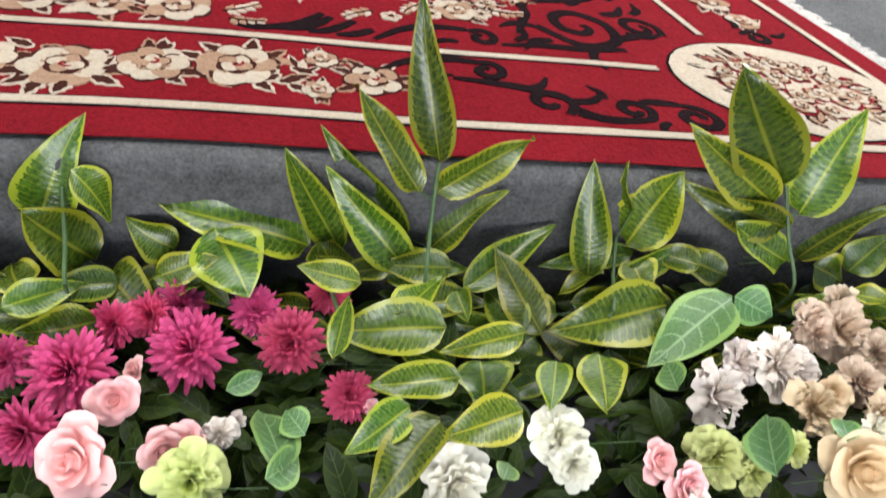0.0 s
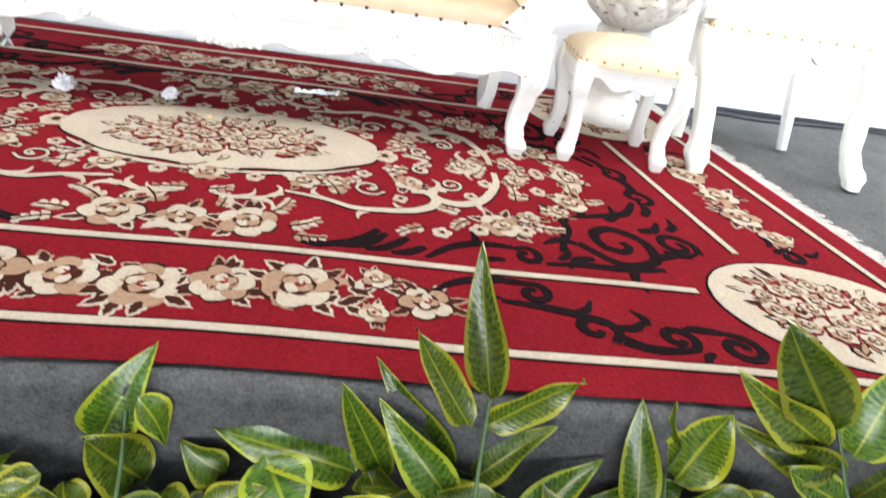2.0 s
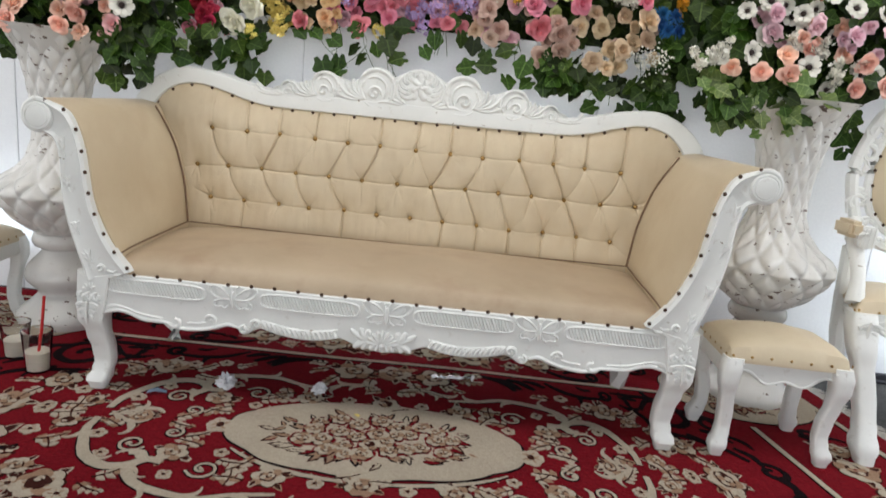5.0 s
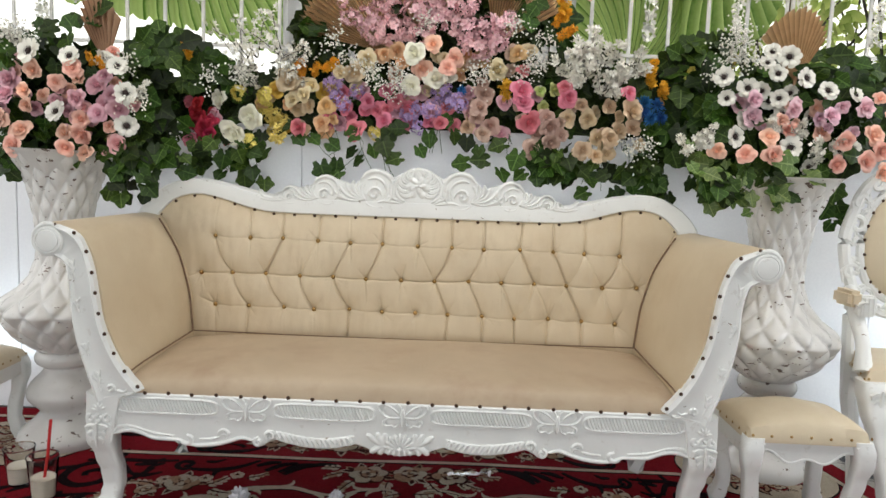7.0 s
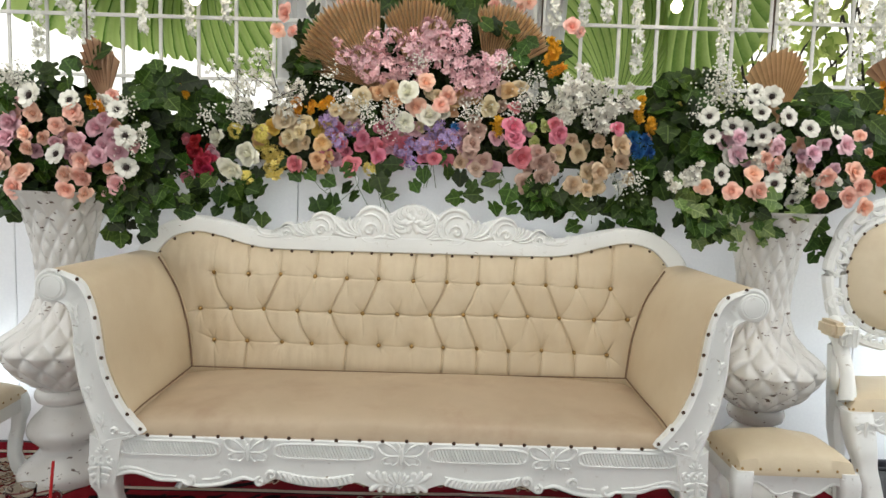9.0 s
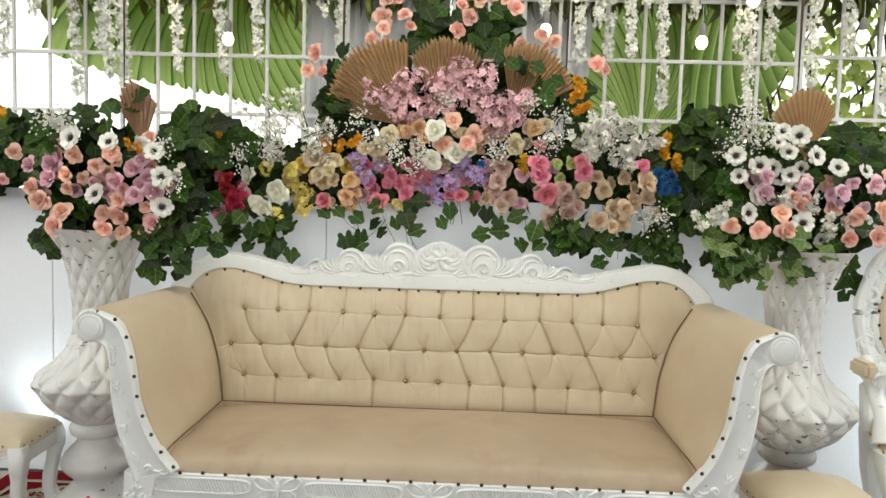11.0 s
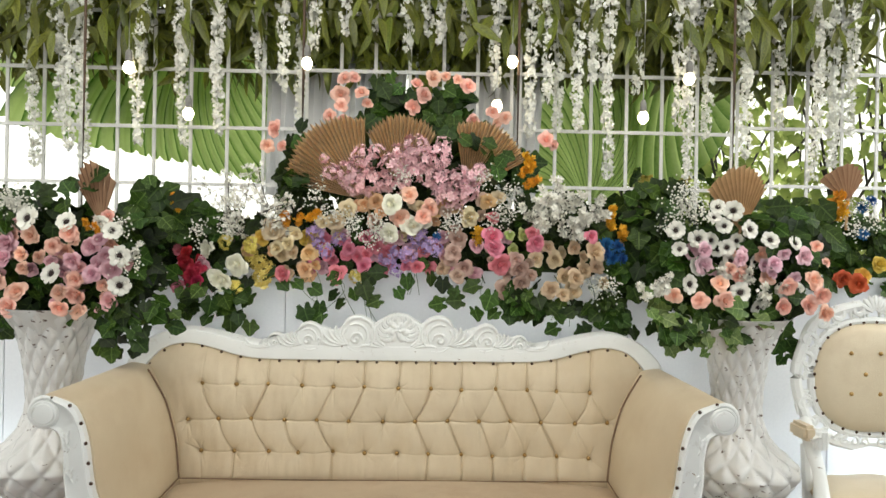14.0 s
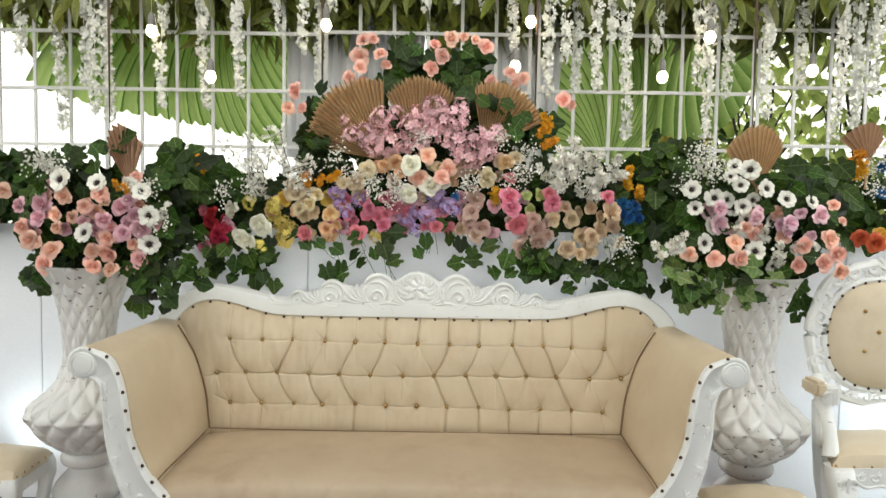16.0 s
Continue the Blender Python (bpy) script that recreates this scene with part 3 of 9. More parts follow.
def rug_sprig(x, y, angle, n=5, size=0.034):
    """A sprig: paired small leaves along a bent stem."""
    s = SPRIGS
    a = radians(angle)
    for k in range(n):
        for side in (1, -1):
            t = (k + 0.5) * size * 0.62
            an = angle + side * (52 - 6 * k)
            x0, y0 = x + t * math.cos(a), y + t * math.sin(a)
            rug_slab(s, leaf2(x0, y0, size * (1 - 0.09 * k) * random.uniform(0.8, 1.1), size * 0.26, an), 0.0120, random.choice((1, 1, 2)))
        a += 0.10
    rug_strip(s, ribbon([(x + n * size * 0.66 * h * math.cos(radians(angle) + 0.25 * h), y + n * size * 0.66 * h * math.sin(radians(angle) + 0.25 * h)) for h in (0, 0.33, 0.66, 1)], 0.0026, 0.002, 0), 0.0130, 3)


def rug_leaf(x, y, length, width, angle, dark=True):
    s = Shape()
    rug_slab(s, leaf2(x, y, length, width, angle), 0.0110, random.choice((1, 1, 2)))
    a = radians(angle)
    if dark:
        rug_slab(s, leaf2(x + length * 0.1 * math.cos(a), y + length * 0.1 * math.sin(a), length * 0.74, width * 0.6, angle), 0.0117, 3)
    return part("leaf_motif", s, RUG_MATS, rug)


def four(pts):
    """A stroke, given for the near right quarter, in all four quarters."""
    for sx in (1, -1):
        for sy in (1, -1):
            yield [(RX + sx * (x - RX), 2 * RY - y if sy < 0 else y) for x, y in pts]


def line(pts, w, name="border_line"):
    s = Shape()
    rug_strip(s, ribbon(pts, w + 0.005, w + 0.005, 0), 0.0114, 4)
    rug_strip(s, ribbon(pts, w, w, 0), 0.0128, 1, 0.0008)
    return part(name, s, RUG_MATS, rug)


for y in (0.99, 2 * RY - 0.99):
    line([(RX - 1.80 + 3.60 * i / 60, y) for i in range(61)], 0.0105)
for y in (1.277, 2 * RY - 1.277):
    line([(RX - 1.20 + 2.40 * i / 60, y) for i in range(61)], 0.0095)
for sx in (1, -1):
    line([(RX + sx * 1.44, 1.49 + 0.76 * i / 20) for i in range(21)], 0.0095)
    line([(RX + sx * 1.80, 1.0 + 1.74 * i / 30) for i in range(31)], 0.0105)


def oval(cx, cy, a, b, seed, scallop=0):
    s = Shape()
    n = 96
    e = lambda k, grow: [(cx + (a + grow) * k * math.cos(t) * (1 + (0.035 * abs(math.sin(scallop * t)) if scallop else 0)), cy + (b + grow) * k * math.sin(t) * (1 + (0.05 * abs(math.sin(scallop * t)) if scallop else 0))) for t in (2 * math.pi * i / n for i in range(n))]
    rug_slab(s, e(1.0, 0.006), 0.0112, 4)
    rug_slab(s, e(1.0, 0.0), 0.0124, 1)
    ob = part("medallion", s, RUG_MATS, rug, "cream oval with a posy of brown roses")
    rnd = random.Random(seed)
    s = Shape()
    for k in range(80):
        t = rnd.uniform(0, 6.283)
        q = rnd.uniform(0.45, 0.70)
        x, y = cx + a * q * math.cos(t), cy + b * q * math.sin(t)
        an = math.degrees(math.atan2(b * math.sin(t), a * math.cos(t))) + rnd.uniform(-50, 50)
        ln = rnd.uniform(0.035, 0.06)
        rug_slab(s, leaf2(x, y, ln, ln * 0.22, an), 0.0130, rnd.choice((3, 3, 4)))
        rug_slab(s, leaf2(x, y, ln * 0.8, ln * 0.12, an), 0.0136, rnd.choice((2, 2, 0, 1)))
    spots = []
    for k in range(400):
        t, q = rnd.uniform(0, 6.283), math.sqrt(rnd.random())
        x, y, r = cx + a * 0.54 * q * math.cos(t), cy + b * 0.54 * q * math.sin(t), rnd.uniform(0.024, 0.038)
        if all(math.hypot(x - u, y - v) > 0.80 * (r + g) for u, v, g in spots):
            spots.append((x, y, r))
    for k, (x, y, r) in enumerate(spots):
        rug_slab(s, lobed(x, y, r * 1.3, 6, 0.2, k, 24), 0.0134, 0)
        draw_rose(s, x, y, r, 1, 0.0030 + 0.0004 * (k % 3))
    tagged(part("posy", s, RUG_MATS, rug), kind="stuff")


oval(RX, 1.88, 0.43, 0.205, 3, 5)
for sx in (1, -1):
    for cy in (1.235, 2 * RY - 1.235):
        oval(RX + sx * 1.515, cy, 0.285, 0.215, 5)

# the rose bands along the borders
for y, d in ((1.13, 1), (2 * RY - 1.13, -1)):
    for k, x in enumerate((-0.285, -0.145, 0.0, 0.14, 0.285)):
        for q in range(7):
            rug_leaf(RX + x + 0.07 + random.uniform(-0.03, 0.03), y + random.uniform(-0.045, 0.045), random.uniform(0.045, 0.07), 0.015, random.uniform(0, 360))
        rug_rose(RX + x, y + d * (0.0, -0.01, -0.022, 0.0, 0.015)[k], (0.070, 0.064, 0.072, 0.062, 0.074)[k])
    for sx in (1, -1):
        for q in range(4):
            rug_leaf(RX + sx * 0.40, y + 0.01 * q, 0.06, 0.010, 90 - sx * (50 - 35 * q), q % 2 == 0)
        rug_rose(RX + sx * 0.44, y - 0.055, 0.030)
        rug_rose(RX + sx * 0.445, y + 0.068, 0.033)
        rug_leaf(RX + sx * 0.56, y, 0.09, 0.016, 90 - sx * 72)
        rug_leaf(RX + sx * 0.56, y, 0.10, 0.016, 90 - sx * 110)
        rug_rose(RX + sx * 0.545, y, 0.056)
for sx in (1, -1):
    x = RX + sx * 1.63
    for k, y in enumerate((-0.27, -0.145, 0.0, 0.145, 0.27)):
        rug_leaf(x, RY + y, 0.08, 0.016, random.uniform(0, 360))
        rug_leaf(x, RY + y, 0.08, 0.016, random.uniform(0, 360))
        rug_rose(x + 0.012 * (-1) ** k, RY + y, (0.045, 0.060, 0.058, 0.060, 0.045)[k])

# black scrolls between roses and corner ovals, cream acanthus frame round the medallion, sprays of roses
# spirals (x, y, outer and inner radius, first angle, turns), sweeps, and leaf lobes (x, y, length, width, angle)
BLACK_SPIRALS = [(1.19, 1.065, 0.050, 0.012, 100, -1.35), (1.065, 1.080, 0.042, 0.012, 250, 1.25), (0.80, 1.205, 0.040, 0.010, 120, -1.2), (0.90, 1.090, 0.050, 0.012, -60, 1.1), (1.105, 1.475, 0.125, 0.020, 190, 1.55), (1.29, 1.50, 0.060, 0.014, -40, 1.3), (0.82, 1.365, 0.040, 0.010, 140, -1.2), (1.33, 1.79, 0.050, 0.012, -90, 1.1), (1.63, 1.50, 0.040, 0.010, 160, -1.2)]
BLACK_SWEEPS = [[(0.58, 1.18), (0.64, 1.225), (0.72, 1.245), (0.79, 1.240)], [(0.72, 1.165), (0.80, 1.155), (0.88, 1.135), (0.93, 1.11)], [(0.94, 1.05), (1.0, 1.035), (1.07, 1.04)], [(1.09, 1.115), (1.13, 1.118), (1.18, 1.115)],
                [(0.57, 1.31), (0.63, 1.37), (0.70, 1.40), (0.79, 1.40)], [(0.86, 1.335), (0.96, 1.345), (1.07, 1.345), (1.18, 1.36)], [(1.02, 1.60), (1.12, 1.625), (1.22, 1.66), (1.29, 1.74)], [(1.16, 1.40), (1.22, 1.43), (1.27, 1.45)], [(0.92, 1.40), (0.95, 1.47), (0.98, 1.53), (0.97, 1.60)]]
BLACK_SWEEPS += [[(0.285, 1.345), (0.29, 1.325), (0.33, 1.318), (0.39, 1.34), (0.43, 1.375), (0.46, 1.415)], [(0.37, 1.320), (0.43, 1.340), (0.48, 1.40)], [(0.43, 1.316), (0.48, 1.338), (0.53, 1.390)], [(0.49, 1.316), (0.53, 1.326), (0.57, 1.356)]]
BLACK_LEAVES = [
                (0.99, 1.56, 0.10, 0.018, 120), (1.05, 1.60, 0.09, 0.018, 95), (1.13, 1.60, 0.10, 0.018, 60), (1.21, 1.56, 0.10, 0.018, 35), (1.23, 1.46, 0.09, 0.016, 5), (0.98, 1.45, 0.09, 0.016, 190), (1.0, 1.38, 0.09, 0.016, 215), (1.10, 1.35, 0.09, 0.014, 260), (1.28, 1.66, 0.10, 0.016, 70), (1.31, 1.58, 0.08, 0.015, 60), (1.34, 1.93, 0.09, 0.014, 260)]
BLACK_LEAVES += [(0.70, 1.235, 0.06, 0.012, 60), (0.66, 1.20, 0.06, 0.011, -20), (0.86, 1.14, 0.07, 0.013, 40), (0.94, 1.10, 0.08, 0.014, 25), (0.95, 1.07, 0.07, 0.013, -20), (1.02, 1.115, 0.05, 0.012, 110), (1.12, 1.04, 0.05, 0.011, 240), (0.68, 1.39, 0.06, 0.012, 80), (0.76, 1.335, 0.06, 0.012, 200), (0.90, 1.36, 0.07, 0.013, 60), (1.60, 1.55, 0.06, 0.011, 80), (1.68, 1.52, 0.06, 0.011, 20)]


def barbs(s, pts, mat, n, size, z):
    """Leafy flares that leave a stroke on both sides and bend along with it, as on acanthus scrolls."""
    m = len(pts) - 1
    for k in range(n):
        i = 1 + int((m - 2) * (k + 0.5) / n)
        d = math.atan2(pts[i + 1][1] - pts[i][1], pts[i + 1][0] - pts[i][0])
        side = 1 if k % 2 else -1
        a = d + side * 0.15
        x, y = pts[i][0], pts[i][1]
        path = []
        for q in range(7):
            path.append((x, y))
            a += side * (0.12 + 0.06 * q)
            x, y = x + size / 6 * math.cos(a), y + size / 6 * math.sin(a)
        rug_strip(s, ribbon(path, size * 0.17, size * 0.03, 0.25), z, mat)


def scroll(pts, w0, w1, mat, n=0, size=0.04, z=0.0120, fat=0.6, edge=True, name="scroll_motif"):
    s = Shape()
    line_pts = spline(pts, 6)
    if edge:
        rug_strip(s, ribbon(line_pts, w0 + 0.004, w1 + 0.004, fat), z - 0.0010, 4)
    if n:
        barbs(s, line_pts, mat, n, size, z - 0.0004)
    rug_strip(s, ribbon(line_pts, w0, w1, fat), z, mat)
    return part(name, s, RUG_MATS, rug)


for cx, cy, r0, r1, a0, turns in BLACK_SPIRALS:
    for q in four(curl(cx, cy, r0, r1, a0, turns, 9)):
        scroll(q, 0.009 + 0.06 * r0, 0.008 + 0.05 * r0, 4, 0, 0.05, 0.0116, 0.35, False)
for pts in BLACK_SWEEPS:
    for q in four(pts):
        scroll(q, 0.011, 0.015, 4, 0, 0.05, 0.0116, 0.6, False)
for x, y, ln, w, an in BLACK_LEAVES:
    for (x0, y0), (x1, y1) in four([(x, y), (x + 0.01 * math.cos(radians(an)), y + 0.01 * math.sin(radians(an)))]):
        ux, uy = (x1 - x0) * 100, (y1 - y0) * 100
        turn = 0.20 if (x0 - RX) * (y0 - RY) > 0 else -0.20
        scroll([(x0, y0), (x0 + ln * (0.55 * ux - turn * uy), y0 + ln * (0.55 * uy + turn * ux)), (x0 + ln * 1.15 * ux, y0 + ln * 1.15 * uy)], w * 1.05, w * 0.55, 4, 0, 0.05, 0.0115, 0.75, False)
# cream scrolls round the medallion, with barbed backs and curled ends
ACANTHUS = [
    ([(0.82, 1.84), (0.815, 1.77), (0.785, 1.70), (0.745, 1.64), (0.685, 1.605), (0.63, 1.612), (0.600, 1.645), (0.615, 1.68), (0.645, 1.672)], 0.016, 0.015, 3),
    ([(0.545, 1.648), (0.585, 1.652), (0.612, 1.620), (0.600, 1.575), (0.555, 1.538), (0.49, 1.520), (0.40, 1.512), (0.32, 1.542), (0.22, 1.562)], 0.018, 0.009, 4),
    ([(0.80, 1.86), (0.74, 1.90), (0.70, 1.93)], 0.007, 0.005, 2),
    ([(0.06, 1.512), (0.10, 1.500), (0.16, 1.508), (0.22, 1.540)], 0.008, 0.006, 3),
]
for pts, w0, w1, n in ACANTHUS:
    for q in four(pts):
        scroll(q, w0, w1, 1, n + 1, 0.075, 0.0126, 0.5, True, "acanthus_motif")
for cx, cy, r, a0, turns in ((0.66, 1.722, 0.042, 200, 1.3), (0.432, 1.640, 0.044, -20, -1.3), (0.58, 1.80, 0.028, 90, 1.2)):
    for q in four([(RX + x - RX, y) for x, y in curl(cx, cy, r, 0.010, a0, turns, 10)]):
        scroll(q, 0.0045, 0.0035, 1, 0, 0.03, 0.0122, 0.2, True)
    for q in four([(cx + 0.010, cy), (cx + 0.011, cy)]):
        rug_leaf(q[0][0] - 0.009, q[0][1], 0.020, 0.010, 0, False)
for t0, t1 in ((212, 262), (278, 328)):
    for q in four([(RX + 0.455 * math.cos(radians(t0 + (t1 - t0) * h / 6)), 1.88 + 0.235 * math.sin(radians(t0 + (t1 - t0) * h / 6))) for h in range(7)])if t0 > 270 else ():
        scroll(q, 0.010, 0.005, 1, 3, 0.024, 0.0118, 0.5, True)
for x, y, r in ((-0.0, 1.378, 0.060), (0.145, 1.386, 0.066), (0.765, 1.505, 0.058), (1.035, 1.690, 0.054), (1.10, 1.858, 0.058), (0.875, 1.805, 0.036), (0.695, 1.875, 0.036), (0.245, 1.634, 0.042), (0.0, 1.632, 0.044), (0.525, 1.70, 0.042), (0.965, 1.620, 0.036), (0.86, 1.565, 0.036)):
    for q in sorted({(round(k[0][0], 4), round(k[0][1], 4)) for k in four([(x + RX, y)])}):
        rug_rose(q[0], q[1], r, 1)
for x, y, r, n in ((0.458, 1.866, 0.042, 4), (0.70, 1.47, 0.028, 5), (0.83, 1.49, 0.028, 5), (0.60, 1.435, 0.026, 5), (0.33, 1.66, 0.024, 5), (0.40, 1.725, 0.022, 5), (0.94, 1.74, 0.028, 5), (0.76, 1.755, 0.026, 5), (0.98, 1.86, 0.028, 5), (0.12, 1.625, 0.024, 5), (0.70, 1.66, 0.022, 5), (0.50, 1.595, 0.022, 4)):
    for q in four([(x + RX, y), (x + RX, y + 0.01)]):
        rug_flower(q[0][0], q[0][1], r, n, random.uniform(0, 3))
for x, y, a in ((0.235, 1.38, 20), (0.25, 1.345, -15), (0.07, 1.44, 75), (0.19, 1.44, 50), (0.02, 1.53, 10), (0.30, 1.61, 15), (0.08, 1.655, 170), (0.56, 1.455, 200), (0.68, 1.52, 215), (0.86, 1.52, -20), (0.90, 1.62, -15), (1.09, 1.71, -5), (1.06, 1.75, 60), (0.46, 1.745, 30), (0.40, 1.69, 200), (0.36, 1.64, 140), (0.60, 1.88, 150), (0.90, 1.69, 160), (0.84, 1.66, 70), (0.53, 1.78, 160), (0.95, 1.90, 185), (0.72, 1.80, 40), (0.34, 1.575, 100), (0.90, 1.86, 100), (0.66, 1.55, 150)):
    for pts in four([(x + RX, y), (x + RX + 0.01 * math.cos(radians(a)), y + 0.01 * math.sin(radians(a)))]):
        (x0, y0), (x1, y1) = pts
        rug_sprig(x0, y0, math.degrees(math.atan2(y1 - y0, x1 - x0)), random.choice((3, 4, 4)), random.uniform(0.028, 0.036))

tagged(part("sprig_work", SPRIGS, RUG_MATS, rug, "small woven cream leaf sprigs"), kind="stuff")

# knotted fringe at both ends
for sx in (1, -1):
    s = Shape()
    y = RY - HALF_Y
    while y < RY + HALF_Y:
        x0, y0 = rug_xy(RX + sx * HALF_X, y)
        for k in range(2):
            dx, dy = sx * random.uniform(0.045, 0.085), random.uniform(-0.02, 0.02)
            tube(s, [(x0 - sx * 0.006, y0, 0.007), (x0 + dx * 0.4, y0 + dy * 0.3, 0.008), (x0 + dx, y0 + dy, 0.003)], [0.0028, 0.0026, 0.0016], 4)
        y += 0.009
    tagged(part("fringe", s, YARN, rug, "cream yarn fringe"), kind="stuff")


# ---- furniture ----
def leg(s, x, y, h, top, ankle, foot, lean=(0, 0), kick=(0, 0), n=22):
    """A cabriole leg: a swelling knee that bows outward, a shin that sweeps in, and a hoof on a small block."""
    keys = [(0.0, 0.92, 0.15), (0.10, 1.0, 0.6), (0.22, 0.92, 0.75), (0.40, 0.70, 0.15), (0.58, 0.56, -0.55), (0.72, 0.52, -0.75), (0.80, 0.58, -0.45), (0.86, 0.74, 0.05), (0.905, 0.76, 0.25), (0.925, 0.62, 0.25), (1.0, 0.50, 0.25)]
    verts, faces = [], []
    for i in range(n + 1):
        t = i / n
        for (ta, wa, ba), (tb, wb, bb) in zip(keys, keys[1:]):
            if ta <= t <= tb:
                q = (t - ta) / (tb - ta)
                q = q * q * (3 - 2 * q)
                g, bow = wa + (wb - wa) * q, ba + (bb - ba) * q
                break
        # between the knee's, the ankle's and the foot's own widths
        w = 0.5 * (top * g if t < 0.40 else (ankle * g / 0.54 if t < 0.8 else foot * g / 0.76) if t > 0.58 else (top * g * (0.58 - t) + ankle * g / 0.54 * (t - 0.40)) / 0.18)
        cx, cy = x + lean[0] * bow + kick[0] * t, y + lean[1] * bow + kick[1] * t
        for a, b in ((-1, -0.45), (-0.94, -0.76), (-0.76, -0.94), (-0.45, -1.0), (0, -1.03), (0.45, -1.0), (0.76, -0.94), (0.94, -0.76), (1, -0.45), (1, 0.45), (0.85, 0.85), (0.45, 1.0), (-0.45, 1.0), (-0.85, 0.85), (-1, 0.45)):
            verts.append((cx + a * w, cy + b * w, h * (1 - t)))
    m = 15
    for i in range(n):
        for k in range(m):
            q = (k + 1) % m
            faces.append((i * m + k, i * m + q, (i + 1) * m + q, (i + 1) * m + k))
    faces += [tuple(range(m)), tuple(n * m + k for k in reversed(range(m)))]
    return s.add(verts, [tuple(reversed(f)) for f in faces])


def knee_leaf(s, x, z, y, w, h, sx=1):
    """A carved acanthus leaf on the knee of a leg: lobes curl to both sides of a rib."""
    relief(s, [(x, z), (x + 0.1 * w * sx, z - h * 0.5), (x, z - h)], 0.22 * w, 0.06 * w, y - 0.004)
    for k in range(3):
        for side in (1, -1):
            zz = z - h * (0.08 + 0.26 * k)
            g = w * (0.62 - 0.14 * k)
            relief(s, [(x + side * 0.1 * w, zz), (x + side * g * 0.6, zz - 0.02 * h), (x + side * g, zz - 0.10 * h), (x + side * g * 0.92, zz - 0.20 * h), (x + side * g * 0.66, zz - 0.20 * h)], 0.14 * w, 0.08 * w, y)


def spray(s, x, z, ang, size, y, lobes=5, side=1):
    """A carved leaf spray: lobes fan out from one foot, the outer ones curling over."""
    for k in range(lobes):
        a = radians(ang + side * (k - (lobes - 1) / 2) * 26)
        ln = size * (1.0 - 0.10 * abs(k - (lobes - 1) / 2))
        c = side * 0.9 * (1 if k >= lobes / 2 else -0.4)
        relief(s, [(x + ln * t * math.cos(a + c * t * t), z + ln * t * math.sin(a + c * t * t)) for t in (0.1, 0.35, 0.6, 0.8, 1.0)], size * 0.13, size * 0.085, y - 0.002 * (k % 2))


def cushion(s, x0, x1, y0, y1, z0, z1, crown, n=18, e=0.22):
    """A stuffed pad: a flat underside, rolled edges and a crowned top with slight dents."""
    verts, faces = [], []
    nx, ny = n * 2, n
    for j in range(ny + 1):
        for i in range(nx + 1):
            u, v = -1 + 2 * i / nx, -1 + 2 * j / ny
            r = (1 - abs(u) ** 7) ** e * (1 - abs(v) ** 6) ** e if abs(u) < 1 and abs(v) < 1 else 0.0
            z = z0 + (z1 - z0) * r + crown * (1 - u * u) * (1 - v * v) + 0.004 * noise.noise((u * 3, v * 2, x0)) * r
            verts.append(((x0 + x1) / 2 + u * (x1 - x0) / 2, (y0 + y1) / 2 + v * (y1 - y0) / 2, z))
    w = nx + 1
    faces = [(j * w + i, j * w + i + 1, (j + 1) * w + i + 1, (j + 1) * w + i) for j in range(ny) for i in range(nx)]
    k = len(verts)
    verts += [(x0, y0, z0 - 0.01), (x1, y0, z0 - 0.01), (x1, y1, z0 - 0.01), (x0, y1, z0 - 0.01)]
    faces += [tuple(list(range(w)) + [k + 1, k])[::-1], tuple([ny * w + i for i in range(w)] + [k + 2, k + 3])]
    faces += [tuple([j * w for j in range(ny + 1)] + [k + 3, k]), tuple([j * w + nx for j in range(ny + 1)] + [k + 2, k + 1])[::-1], (k, k + 3, k + 2, k + 1)]
    return s.add(verts, faces)


NAIL_MESH = bead(0.0062).mesh("nail", NAIL)
BUTTON_MESH = bead(0.0084, 5, 12, 0.95).mesh("button", GOLD)
SMALL_NAIL = bead(0.0048).mesh("small_nail", GOLD)


def nails(parent, pts, step, y=None, mesh=NAIL_MESH, name="nail", turn=None):
    for p in along(pts, step):
        q = Vector((p.x, y if y is not None else p.y, p.z)) + Vector((random.uniform(-0.002, 0.002), 0, random.uniform(-0.002, 0.002)))
        part(name, mesh, None, parent, m=Matrix.Translation(q) @ (turn if turn else Matrix()))


# -- the sofa --
sofa = thing("sofa", "cream tufted leather sofa with a carved white frame", "sofa", at=pose(0, 2.0, 0.010))
FRONT = 0.0
OUT = [(1.10, 0.40), (1.095, 0.62), (1.09, 0.78), (1.065, 0.89), (1.01, 0.96), (0.94, 1.005), (0.86, 1.025), (0.75, 1.012), (0.62, 0.982), (0.50, 0.968), (0.25, 0.966), (0.0, 0.966)]
INN = [(1.035, 0.40), (1.03, 0.62), (1.02, 0.78), (0.995, 0.865), (0.955, 0.92), (0.90, 0.955), (0.82, 0.966), (0.73, 0.948), (0.64, 0.922), (0.53, 0.907), (0.25, 0.905), (0.0, 0.905)]
outer = [(p[0], p[1]) for p in spline([(x, z, 0) for x, z in OUT], 6)]
inner = [(p[0], p[1]) for p in spline([(x, z, 0) for x, z in INN], 6)]
outer = [(-x, z) for x, z in outer] + outer[-2::-1]
inner = [(-x, z) for x, z in inner] + inner[-2::-1]


def top_of_pad(x):
    for (xa, za), (xb, zb) in zip(inner, inner[1:]):
        if xa <= x <= xb and xb > xa:
            return za + (zb - za) * (x - xa) / (xb - xa)
    return 0.78


# back frame: a rounded band that follows the humped top
s = Shape()
verts, faces = [], []
